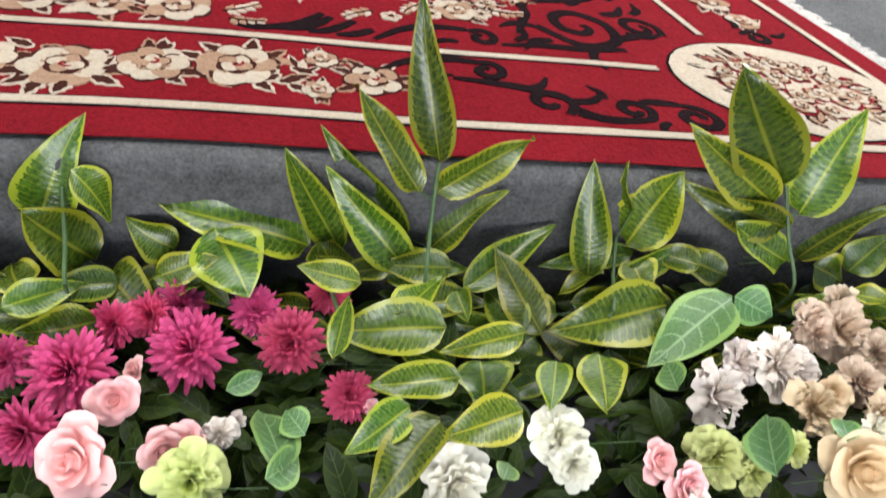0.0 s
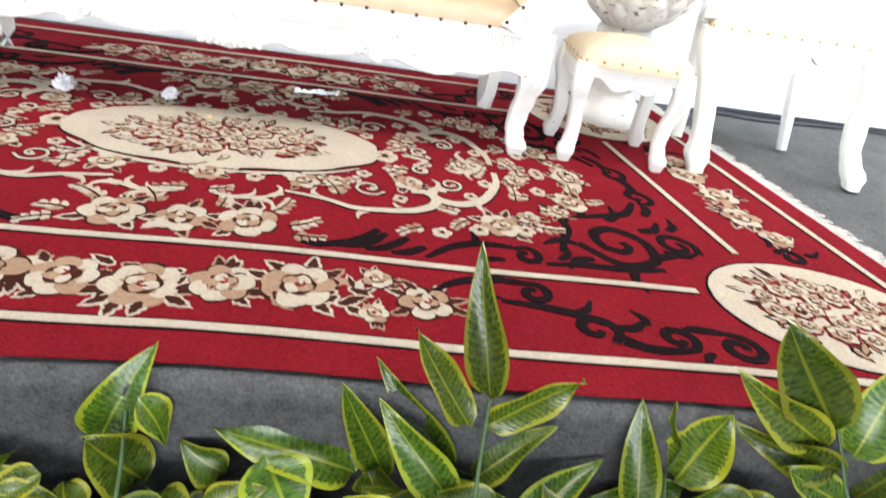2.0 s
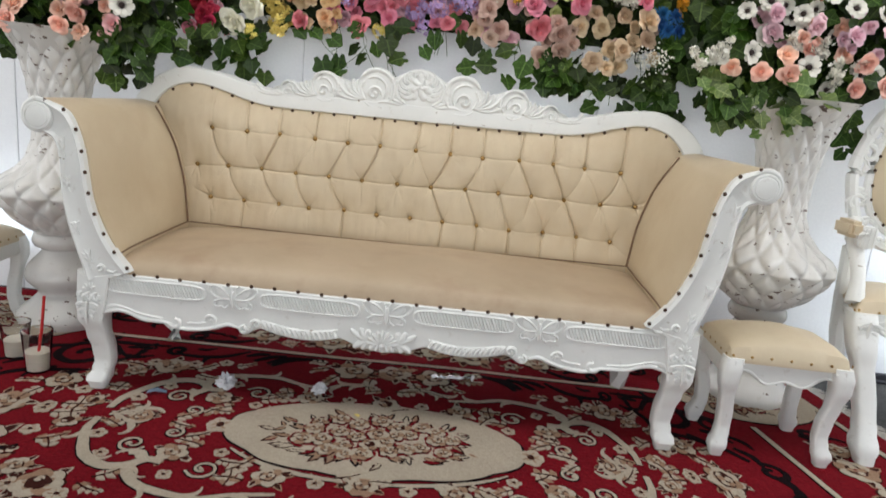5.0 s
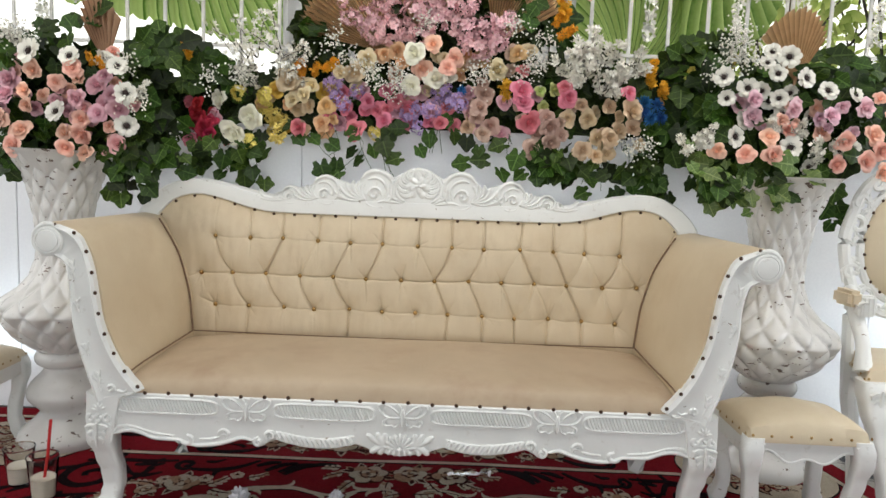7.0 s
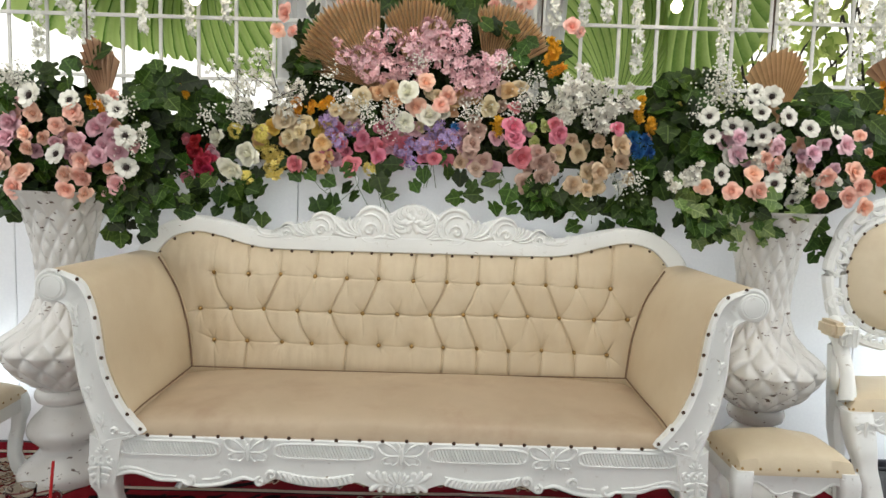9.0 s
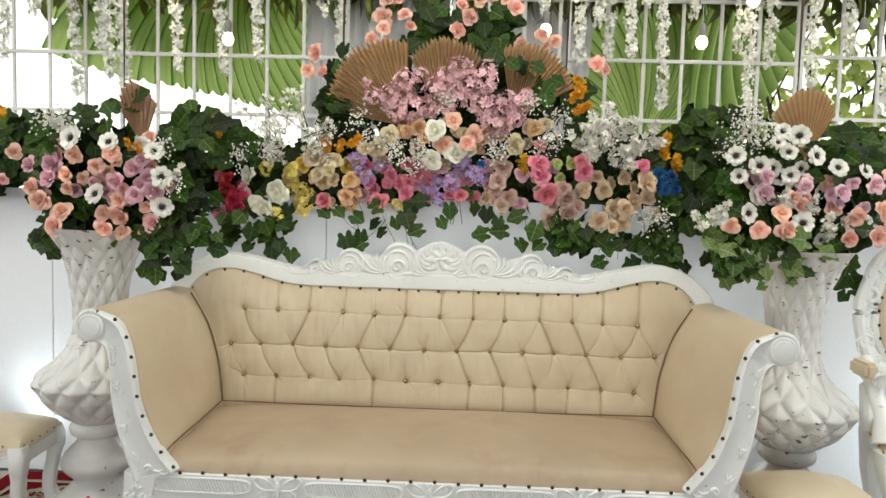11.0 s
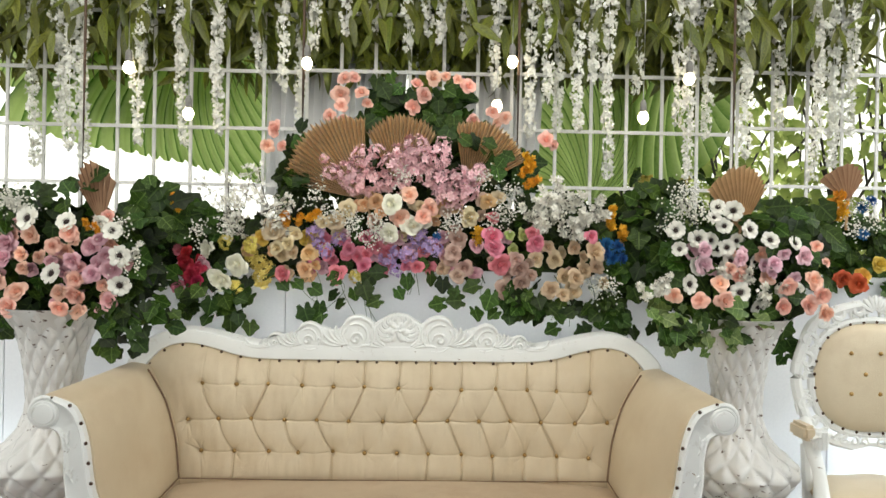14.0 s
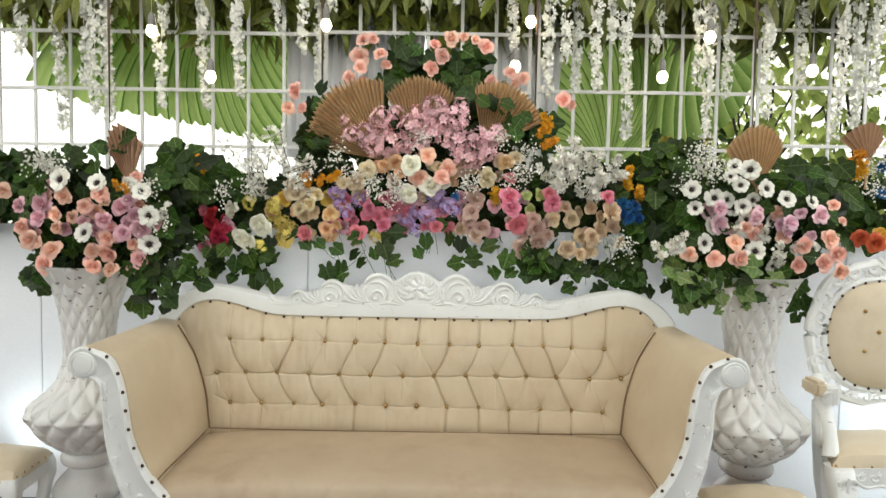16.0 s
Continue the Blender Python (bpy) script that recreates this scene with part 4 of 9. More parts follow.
for (xo, zo), (xi, zi) in zip(outer, inner):
    a, b = Vector((xo, zo)), Vector((xi, zi))
    for t, y in ((0.0, 0.70), (0.0, 0.606), (0.07, 0.599), (0.5, 0.597), (0.93, 0.599), (1.0, 0.606), (1.0, 0.70)):
        p = a.lerp(b, t)
        verts.append((p.x, y, p.y))
for i in range(len(outer) - 1):
    for k in range(6):
        faces.append((i * 7 + k, i * 7 + k + 1, (i + 1) * 7 + k + 1, (i + 1) * 7 + k))
s.add(verts, [tuple(reversed(f)) for f in faces])
back_frame = part("back_frame", s, WHITE_PAINT, sofa, "white painted carved wooden back frame")
# plain rear panel
s = slab(Shape(), [(x, z) for x, z in inner] + [(-1.035 + 2.07 * i / 4, 0.30) for i in range(4, -1, -1)], 0.66, 0.69)
part("rear_panel", s, WHITE_PAINT, sofa)

# tufted back pad: buttons in three staggered rows, pleats running between them
ROWS_Z, PITCH = (0.803, 0.671, 0.543), 0.1275
rnd = random.Random(21)
buttons = [[(-0.761 + PITCH * k + rnd.uniform(-0.006, 0.006), ROWS_Z[r] + 0.008 * (1 - k / 6) * (r != 1) + rnd.uniform(-0.004, 0.004)) for k in range(13)] if r != 1 else [(-0.823 + PITCH * k + rnd.uniform(-0.006, 0.006), ROWS_Z[1] + rnd.uniform(-0.004, 0.004)) for k in range(14)] for r in range(3)]
rnd = random.Random(4)
folds = []
UPPER, MIDDLE, LOWER = buttons
# pleats from the top edge to the upper row, and from the lower row to the seat, with their depth
for k, deep in zip(range(13), (0.15, 0.6, 0.6, 0.7, 0.25, 0.85, 0.8, 0.9, 0.7, 0.85, 0.8, 0.85, 0.7)):
    x, z = UPPER[k]
    folds.append(((x + (0.010, -0.002, 0.002)[k % 3], top_of_pad(x) + 0.01), (x, z), deep, 0.0))
for k, deep in zip(range(13), (0.25, 0.7, 0.12, 0.12, 1.0, 0.15, 0.15, 1.0, 0.9, 1.0, 0.8, 0.95, 0.3)):
    x, z = LOWER[k]
    folds.append(((x, z), (x + (0.004, -0.006, 0.002)[k % 3], 0.43), deep, 0.0))
# slanting pleats between the rows: from, to, depth, bow
for a, b, deep, bow in ((0, 1, 0.8, -0.012), (2, 2, 1.0, 0.004), (3, 3, 0.30, 0.0), (4, 4, 0.6, 0.0), (5, 5, 0.95, 0.005), (6, 7, 0.30, 0.0), (7, 7, 0.95, 0.006), (8, 8, 0.6, 0.004), (9, 9, 0.25, 0.0), (9, 10, 1.0, 0.0), (10, 11, 1.0, 0.0), (11, 11, 0.3, 0.008), (11, 12, 0.3, 0.0), (12, 12, 0.6, 0.010), (12, 13, 0.55, 0.0)):
    folds.append((UPPER[a], MIDDLE[b], deep, bow))
for a, b, deep, bow in ((1, 1, 0.6, -0.010), (2, 2, 0.75, -0.008), (3, 3, 0.9, -0.010), (4, 4, 0.9, -0.006), (7, 7, 1.0, 0.0), (8, 8, 0.95, 0.0), (9, 9, 0.6, 0.0), (10, 10, 0.35, 0.006), (11, 11, 1.0, 0.0), (12, 12, 0.35, 0.0)):
    folds.append((MIDDLE[a], LOWER[b], deep, bow))
# short pleats that hang from a button and run out
for (x, z), dx, dz in ((UPPER[1], 0.002, -0.065), (UPPER[3], 0.0, -0.085), (UPPER[6], -0.004, -0.085), (UPPER[4], 0.004, -0.07), (MIDDLE[5], 0.004, -0.085), (MIDDLE[6], -0.008, -0.08), (MIDDLE[9], 0.002, -0.09), (MIDDLE[10], -0.02, -0.09), (MIDDLE[12], 0.012, -0.085), (MIDDLE[6], 0.014, 0.06), (MIDDLE[3], 0.03, 0.06), (LOWER[0], -0.06, 0.03), (LOWER[1], -0.035, 0.05), (LOWER[12], 0.06, -0.045), (LOWER[12], 0.02, 0.05), (LOWER[10], 0.016, 0.06), (MIDDLE[13], 0.05, 0.03), (MIDDLE[13], 0.03, -0.06), (MIDDLE[0], -0.06, -0.02)):
    folds.append(((x, z), (x + dx, z + dz), 0.45, 0.0))
for row, deep in zip(buttons, (0.26, 0.52, 0.26)):
    for a, b in zip(row, row[1:]):
        folds.append((a, b, deep * rnd.uniform(0.75, 1.2), rnd.uniform(-0.003, -0.001)))
    for bx, bz in row:
        # short wrinkles that run out from each button
        for q in range(6):
            an, ln = rnd.uniform(0, 6.283), rnd.uniform(0.025, 0.075)
            folds.append(((bx, bz), (bx + 0.6 * ln * math.cos(an), bz + ln * math.sin(an)), rnd.uniform(0.16, 0.40), 0.0))
nx, nz = 680, 190
gx, gt = np.meshgrid(np.linspace(-1.025, 1.025, nx + 1), np.linspace(0, 1, nz + 1))
tops = np.array([top_of_pad(x) for x in np.linspace(-1.025, 1.025, nx + 1)])[None, :]
gz = 0.42 + gt * (tops - 0.42)
rim = np.minimum(np.clip((tops - gz) / 0.13, 0, 1), np.clip((1.03 - np.abs(gx)) / 0.06, 0, 1))
groove = np.zeros_like(gx)
for (xa, za), (xb, zb), w, lean in folds:
    dx, dz = xb - xa, zb - za
    ln = math.hypot(dx, dz)
    t = np.clip(((gx - xa) * dx + (gz - za) * dz) / (ln * ln), 0, 1)
    bow = lean * np.sin(math.pi * t)
    d = np.hypot(gx - xa - t * dx + bow * dz / ln, gz - za - t * dz - bow * dx / ln)
    fade = 1.0 if w > 0.55 else 1 - 0.35 * np.sin(math.pi * t) if ln > 0.1 else 1 - 0.8 * t
    groove = np.maximum(groove, w * fade * (0.80 * np.exp(-(d / 0.0033) ** 2) + 0.20 * np.exp(-(d / 0.015) ** 2)))
pit = np.zeros_like(gx)
for row in buttons:
    for bx, bz in row:
        d = np.hypot(gx - bx, gz - bz)
        pit = np.maximum(pit, 0.5 * np.exp(-(d / 0.012) ** 2) + 0.5 * np.exp(-(d / 0.040) ** 2))
crumple = np.array([noise.noise((x * 9, z * 5, 2.0)) + 0.45 * noise.noise((x * 38, z * 12, 5.0)) for x, z in zip(gx.ravel(), gz.ravel())]).reshape(gx.shape)
puff = 0.004 + 0.032 * np.sin(rim * math.pi / 2) - 0.0140 * groove - 0.0150 * pit + 0.0040 * crumple
gy = 0.612 - 0.03 * np.clip(0.95 - gz, 0, 1) * 0.6 - puff
verts = np.stack([gx, gy, gz], -1).reshape(-1, 3)
w = nx + 1
faces = [(j * w + i, j * w + i + 1, (j + 1) * w + i + 1, (j + 1) * w + i) for j in range(nz) for i in range(nx)]
s = Shape().add([tuple(map(float, p)) for p in verts], faces)
backrest = part("backrest", s, CREAM_LEATHER, sofa, "cream tufted leather back with pleats", smooth=0)
for row in buttons:
    for bx, bz in row:
        j, i = int(round((bz - 0.42) / (top_of_pad(bx) - 0.42) * nz)), int(round((bx + 1.025) / 2.05 * nx))
        part("button", BUTTON_MESH, None, backrest, m=Matrix.Translation((bx, float(gy[j, i]) - 0.0085, bz)))
nails(back_frame, [(x * 0.993, 0, z - 0.004) for x, z in inner if z > 0.80], 0.0775, 0.603)

# crest: a carved plate with a rose, fluted shells, acanthus leaves and scrolls
strokes = []
for cx, cz, r, tilt in ((0.160, 1.012, 0.066, 0), (0.352, 1.000, 0.050, -8), (0.486, 0.978, 0.030, -10)):
    g = r / 0.066
    # a scroll that curls over: a broad outer roll, a thin flute inside it, and a rolled end
    strokes += [(arc(cx, cz, r, 228 + tilt, 32 + tilt, 10), 0.0058 * g, 0.0105 * g, 0.010), (arc(cx + 0.008 * g, cz - 0.006 * g, r * 0.70, 215 + tilt, 62 + tilt, 8), 0.0036 * g, 0.0052 * g, 0.009),
                (curl(cx + 0.008 * g, cz - 0.020 * g, r * 0.44, 0.003, 185 + tilt, -1.15, 10), 0.0046 * g, 0.0078 * g, 0.011), (arc(cx - 0.004 * g, cz - 0.010 * g, r * 0.92, 250 + tilt, 318 + tilt, 6), 0.0080 * g, 0.0050 * g, 0.008)]
    # leaves that leave the shell's foot and sweep outward, each lobe rolled at its tip
    for q in range(6):
        a = radians(-22 + 15 * q + tilt)
        ln = r * (1.75 - 0.16 * q)
        x0, z0 = cx + r * 0.62, cz - r * 0.62
        strokes.append(([(x0 + ln * h * math.cos(a + 0.55 * h * h), z0 + 0.8 * ln * h * math.sin(a + 0.55 * h * h) + 0.010 * g * h) for h in (0.0, 0.35, 0.65, 0.9, 1.0)], 0.0046 * g, 0.0062 * g, 0.009 + 0.001 * (q % 2)))
    for q in range(3):
        a = radians(150 + 22 * q)
        strokes.append(([(cx - r * 0.75 + r * 0.6 * h * math.cos(a), cz - r * 0.45 + r * 0.6 * h * math.sin(a)) for h in (0.0, 0.5, 1.0)], 0.0048 * g, 0.0058 * g, 0.008))
for pts in ([(0.055, 0.968), (0.080, 0.99), (0.086, 1.03), (0.068, 1.062)], [(0.062, 0.964), (0.098, 0.982), (0.104, 1.02), (0.092, 1.046)], [(0.07, 0.960), (0.12, 0.966), (0.150, 0.962)],
            [(0.52, 0.966), (0.555, 0.962), (0.585, 0.968), (0.606, 0.990)], [(0.52, 0.957), (0.56, 0.954), (0.600, 0.962)]):
    strokes.append((pts, 0.0075, 0.0055, 0.009))
# lobed leaves round the rose
for q in range(7):
    a = radians(-58 + 24 * q)
    for d, w in ((0.0, 0.0070), (0.16, 0.0052)):
        strokes.append(([((0.046 + 0.034 * h) * math.cos(a + d + 0.5 * h * h), 1.026 + (0.040 + 0.026 * h) * math.sin(a + d + 0.5 * h * h)) for h in (0.0, 0.4, 0.75, 1.0)], 0.0040, w, 0.008 + 0.001 * (q % 2)))
strokes = mirrored(strokes)
for ring, r0, r1, w, high in ((7, 0.024, 0.044, 0.0140, 0.008), (5, 0.010, 0.027, 0.0120, 0.011), (3, 0.002, 0.011, 0.0075, 0.014)):
    for k in range(ring):
        a = 2 * math.pi * k / ring + 0.45 * ring
        strokes.append(([(r0 * math.cos(a), 1.030 + r0 * math.sin(a)), (0.5 * (r0 + r1) * math.cos(a + 0.12), 1.030 + 0.5 * (r0 + r1) * math.sin(a + 0.12)), (r1 * math.cos(a + 0.2), 1.030 + r1 * math.sin(a + 0.2))], w * 0.8, w, high))
CREST_TOP = [(0, 1.085), (0.05, 1.08), (0.093, 1.055), (0.14, 1.078), (0.18, 1.078), (0.225, 1.04), (0.25, 1.02), (0.30, 1.04), (0.344, 1.050), (0.385, 1.03), (0.42, 1.005), (0.47, 1.005), (0.51, 0.99), (0.54, 0.970), (0.59, 0.962), (0.61, 0.955)]
part("crest", carving(strokes, -0.63, 0.63, 0.945, 1.105, 0.604, 0.630, 0.0021, CREST_TOP, 0.003), WHITE_PAINT, sofa, "white carved rococo crest with a flower", smooth=50)

# seat
s = cushion(Shape(), -0.925, 0.925, FRONT + 0.004, 0.60, 0.385, 0.452, 0.018, 34, 0.48)
seat = part("seat", s, SEAT_LEATHER, sofa, "worn beige leather seat")

# arms: padded S-shaped sides that roll outward, with a carved white front and a volute
NAIL_LINE = [(1.015, 0.885), (0.955, 0.860), (0.928, 0.815), (0.910, 0.755), (0.900, 0.69), (0.888, 0.61), (0.868, 0.55), (0.842, 0.495), (0.808, 0.445), (0.768, 0.400)]
RIM_LINE = [(1.075, 0.868), (1.035, 0.80), (0.995, 0.775), (0.980, 0.71), (0.978, 0.64), (0.965, 0.55), (0.945, 0.48), (0.925, 0.42), (0.915, 0.39), (0.91, 0.36)]
nail_line = [(p[0], p[1]) for p in spline([(x, z, 0) for x, z in NAIL_LINE], 5)]
rim_line = [(p[0], p[1]) for p in spline([(x, z, 0) for x, z in RIM_LINE], 5)]
for sx in (1, -1):
    # the pad
    roll_out = [(1.05, 0.889), (1.082, 0.870), (1.093, 0.838), (1.080, 0.805), (1.045, 0.79)] + rim_line[8:]
    SEAM_LINE = [(1.03, 0.889), (0.968, 0.872), (0.925, 0.805), (0.892, 0.74), (0.868, 0.66), (0.852, 0.59), (0.842, 0.50), (0.838, 0.40)]
    FACE_LINE = [(1.015, 0.885), (0.955, 0.860), (0.928, 0.815), (0.910, 0.755), (0.900, 0.69), (0.888, 0.61), (0.868, 0.55), (0.842, 0.495), (0.826, 0.46), (0.820, 0.40)]
    front_edge = along(spline([(x, z, 0) for x, z in FACE_LINE], 6), 0.02)[:28]
    seam_edge = along(spline([(x, z, 0) for x, z in SEAM_LINE], 6), 0.02)[:28]
    s = Shape()
    inside = min(len(front_edge), len(seam_edge))
    n = inside + len(roll_out)
    verts, faces = [], []
    ys = [0.012, 0.02, 0.05, 0.10, 0.16, 0.24, 0.32, 0.40, 0.48, 0.54, 0.60]
    for y in ys:
        f = min(1.0, y / 0.55)
        swell = 0.016 * math.sin(math.pi * min(1.0, y / 0.56)) ** 0.7
        for k in range(inside - 1, -1, -1):
            p = front_edge[k].lerp(seam_edge[k], f * f * (3 - 2 * f))
            g = swell * math.sin(math.pi * k / (inside - 1))
            verts.append((sx * (p.x - g), y, p.y + 0.3 * g))
        for x, z in roll_out:
            verts.append((sx * x, y, z))
    for j in range(len(ys) - 1):
        for k in range(n - 1):
            q = (j * n + k, j * n + k + 1, (j + 1) * n + k + 1, (j + 1) * n + k)
            faces.append(q if sx < 0 else q[::-1])
    faces.append(tuple(range(n)) if sx > 0 else tuple(reversed(range(n))))
    s.add(verts, faces)
    arm = part("arm", s, CREAM_LEATHER, sofa, "rolled arm in cream leather")
    # the carved front board between nail line and rim, moulded along both edges
    s = Shape()
    verts, faces = [], []
    for (xn, zn), (xr, zr) in zip(nail_line, rim_line):
        a, b = Vector((sx * (xn + 0.004), zn)), Vector((sx * xr, zr))
        for t, y in ((0, 0.02), (0, -0.010), (0.10, -0.018), (0.22, -0.010), (0.78, -0.010), (0.90, -0.018), (1, -0.010), (1, 0.03)):
            p = a.lerp(b, t)
            verts.append((p.x, y, p.y))
    for i in range(len(nail_line) - 1):
        for k in range(7):
            f = (i * 8 + k, i * 8 + k + 1, (i + 1) * 8 + k + 1, (i + 1) * 8 + k)
            faces.append(f if sx > 0 else f[::-1])
    s.add(verts, faces)
    # foliage carved along the outer half of the board
    strokes = []
    for i, size, lobes in ((12, 0.030, 2), (20, 0.022, 3), (28, 0.022, 3), (36, 0.034, 4)):
        mx, mz = 0.30 * nail_line[i][0] + 0.70 * rim_line[i][0], 0.30 * nail_line[i][1] + 0.70 * rim_line[i][1]
        for q in range(lobes):
            a = radians(118 - 34 * q)
            strokes.append(([(sx * (mx + size * h * math.cos(a - 0.9 * h)), mz + size * (h - 0.5) * 1.1 * math.sin(a - 0.5 * h)) for h in (0.0, 0.35, 0.7, 1.0)], 0.0046, 0.0036, 0.0065))
        strokes.append(([(sx * (mx - 0.006), mz - size * 1.2), (sx * (mx + 0.002), mz - size * 0.4), (sx * (mx - 0.004), mz + size * 0.7)], 0.0032, 0.0038, 0.006))
    strokes += [([(sx * x, z) for x, z in curl(0.862, 0.402, 0.013, 0.003, 200, -1.2, 9)], 0.0050, 0.0040, 0.008), ([(sx * 0.842, 0.398), (sx * 0.826, 0.394), (sx * 0.815, 0.400)], 0.0052, 0.0035, 0.006), ([(sx * 0.828, 0.388), (sx * 0.808, 0.386), (sx * 0.797, 0.392)], 0.0045, 0.0032, 0.006)]
    fol = carving(strokes, min(sx * 0.78, sx * 1.02), max(sx * 0.78, sx * 1.02), 0.37, 0.80, -0.0095, -0.006, 0.0022)
    s.add(fol.v, fol.f)
    # the volute with its spiral and cap
    cx, cz = sx * 1.035, 0.838
    revolve(s, [(0.040, 0.03), (0.041, -0.018), (0.039, -0.0225), (0.0345, -0.0235), (0.0325, -0.0215), (0.030, -0.0245), (0.018, -0.0260), (0.004, -0.0265)], 28, (cx, 0, cz), axis="y")
    relief(s, [(cx + sx * (x - 1.035), z) for x, z in curl(1.035, cz, 0.050, 0.036, 130, -0.95, 30)], 0.009, 0.005, -0.012, 8)
    # corner block that carries the arm, with a carved leaf
    slab(s, [(sx * x, z) for x, z in ((0.79, 0.398), (0.90, 0.372), (0.936, 0.392), (0.940, 0.30), (0.930, 0.235), (0.862, 0.235), (0.852, 0.30), (0.838, 0.372))][::int(-sx)], -0.012, 0.03, chamfer=0.003)
    for q in range(5):
        a = radians(200 + 35 * q)
        relief(s, [(sx * (0.897 + 0.020 * h * math.cos(a)), 0.290 + 0.026 * h * math.sin(a)) for h in (0.2, 0.7, 1.2)], 0.008, 0.005, -0.015)
        relief(s, [(sx * (0.897 + 0.018 * h * math.cos(a + 3.0)), 0.335 + 0.020 * h * math.sin(a + 3.0)) for h in (0.2, 0.7, 1.2)], 0.007, 0.004, -0.015)
    board = part("arm_front", s, WHITE_PAINT, sofa, "white carved arm front ending in a scroll")
    nails(board, [(sx * (x + 0.002), 0, z) for x, z in nail_line], 0.062, -0.013)
    # dark piping where the arm meets the back and the seat
    seam = spline([(sx * (x - 0.008), y - 0.012, z) for x, y, z in ((0.968, 0.556, 0.872), (0.925, 0.553, 0.805), (0.892, 0.551, 0.74), (0.868, 0.550, 0.66), (0.852, 0.548, 0.59), (0.842, 0.546, 0.50), (0.838, 0.545, 0.455))], 6)
    part("piping", tube(Shape(), seam, 0.0036, 6), PIPING, arm)
    part("piping", tube(Shape(), spline([(sx * 0.816, 0.006, 0.425), (sx * 0.822, 0.03, 0.444), (sx * 0.822, 0.12, 0.452), (sx * 0.822, 0.28, 0.455), (sx * 0.828, 0.42, 0.454), (sx * 0.838, 0.545, 0.450)], 6), 0.0028, 6), PIPING, arm)
    part("roll_back", revolve(Shape(), [(0.044, 0.06), (0.048, 0.10), (0.048, 0.55), (0.046, 0.59)], 24, (cx, 0, cz - 0.004), axis="y"), CREAM_LEATHER, arm)
part("piping", tube(Shape(), spline([(-0.838, 0.545, 0.452), (-0.4, 0.545, 0.449), (0.0, 0.545, 0.449), (0.4, 0.545, 0.449), (0.838, 0.545, 0.452)], 8), 0.0026, 6), PIPING, seat)
nails(seat, [(-0.765, 0, 0.392), (0.765, 0, 0.392)], 0.0715, -0.004)

# front rail with a scalloped lower edge, fluted panels, butterflies and a shell in the middle
LOW_EDGE = [(0.0, 0.224), (0.035, 0.230), (0.075, 0.238), (0.11, 0.250), (0.135, 0.256), (0.16, 0.249), (0.234, 0.240), (0.31, 0.247), (0.37, 0.260), (0.395, 0.252), (0.42, 0.238), (0.445, 0.252), (0.475, 0.258), (0.53, 0.240), (0.58, 0.231), (0.63, 0.231), (0.655, 0.243), (0.74, 0.247), (0.78, 0.262), (0.83, 0.266), (0.87, 0.250)]
right_low = [(p.x, p.y) for p in spline([(x, z, 0) for x, z in LOW_EDGE], 5)]
low = [(-x, z) for x, z in right_low[::-1]] + right_low[1:]


def low_at(x):
    return float(np.interp(abs(x), [p[0] for p in right_low], [p[1] for p in right_low]))


rail = Shape()
slab(rail, [(0.925, 0.24), (0.935, 0.32), (0.925, 0.388), (-0.925, 0.388), (-0.935, 0.32), (-0.925, 0.24)] + low, 0.0, 0.045, chamfer=0.004)
front_rail = part("front_rail", rail, WHITE_PAINT, sofa, "white carved front rail with a scalloped edge")
# the carved lower edge: mouldings with curled ends, roped stretches and leaves
strokes = [([(x, low_at(x) + 0.007) for x in (0.66, 0.70, 0.74, 0.78, 0.82, 0.865)], 0.0065, 0.0065, 0.008), ([(x, low_at(x) + 0.019) for x in (0.68, 0.72, 0.76, 0.80, 0.84, 0.87)], 0.0040, 0.0040, 0.005),
           ([(0.66, 0.250), (0.645, 0.240), (0.628, 0.243), (0.626, 0.258), (0.638, 0.266)], 0.0075, 0.0060, 0.009),
           ([(x, low_at(x) + 0.006) for x in (0.445, 0.475, 0.51, 0.55, 0.60, 0.63)], 0.0055, 0.0065, 0.008),
           (curl(0.424, 0.254, 0.014, 0.003, 80, -1.2, 10), 0.0062, 0.0045, 0.010), (curl(0.388, 0.274, 0.017, 0.003, -60, 1.3, 12), 0.0062, 0.0045, 0.010),
           ([(x, low_at(x) + 0.028) for x in (0.14, 0.20, 0.26, 0.32, 0.37)], 0.0045, 0.0040, 0.006), ([(x, low_at(x) + 0.005) for x in (0.14, 0.20, 0.26, 0.32, 0.37)], 0.0050, 0.0050, 0.006),
           (arc(0.530, 0.270, 0.016, 190, 20, 5), 0.0065, 0.0045, 0.007), (arc(0.528, 0.266, 0.008, 200, 40, 4), 0.0050, 0.0040, 0.007), ([(0.545, 0.262), (0.57, 0.256), (0.60, 0.256)], 0.0060, 0.0040, 0.005),
           ([(0.795, 0.280), (0.82, 0.288), (0.85, 0.284)], 0.0050, 0.0040, 0.004)]
for q in range(15):
    x = 0.148 + 0.0152 * q
    strokes.append(([(x + 0.008, low_at(x) + 0.026), (x, low_at(x) + 0.016), (x - 0.004, low_at(x) + 0.006)], 0.0066, 0.0060, 0.009))
for q, (an, ln) in enumerate(((4, 0.074), (-18, 0.062), (-40, 0.046), (26, 0.058), (48, 0.044), (15, 0.044))):
    a = radians(an)
    strokes.append(([(0.034 + ln * h * math.cos(a + 0.5 * h * (1 if an > 0 else -0.6)), 0.262 + 0.7 * ln * h * math.sin(a + 0.5 * h * (1 if an > 0 else -0.6))) for h in (0.0, 0.4, 0.75, 1.0)], 0.0105, 0.0085, 0.009))
strokes = mirrored(strokes)
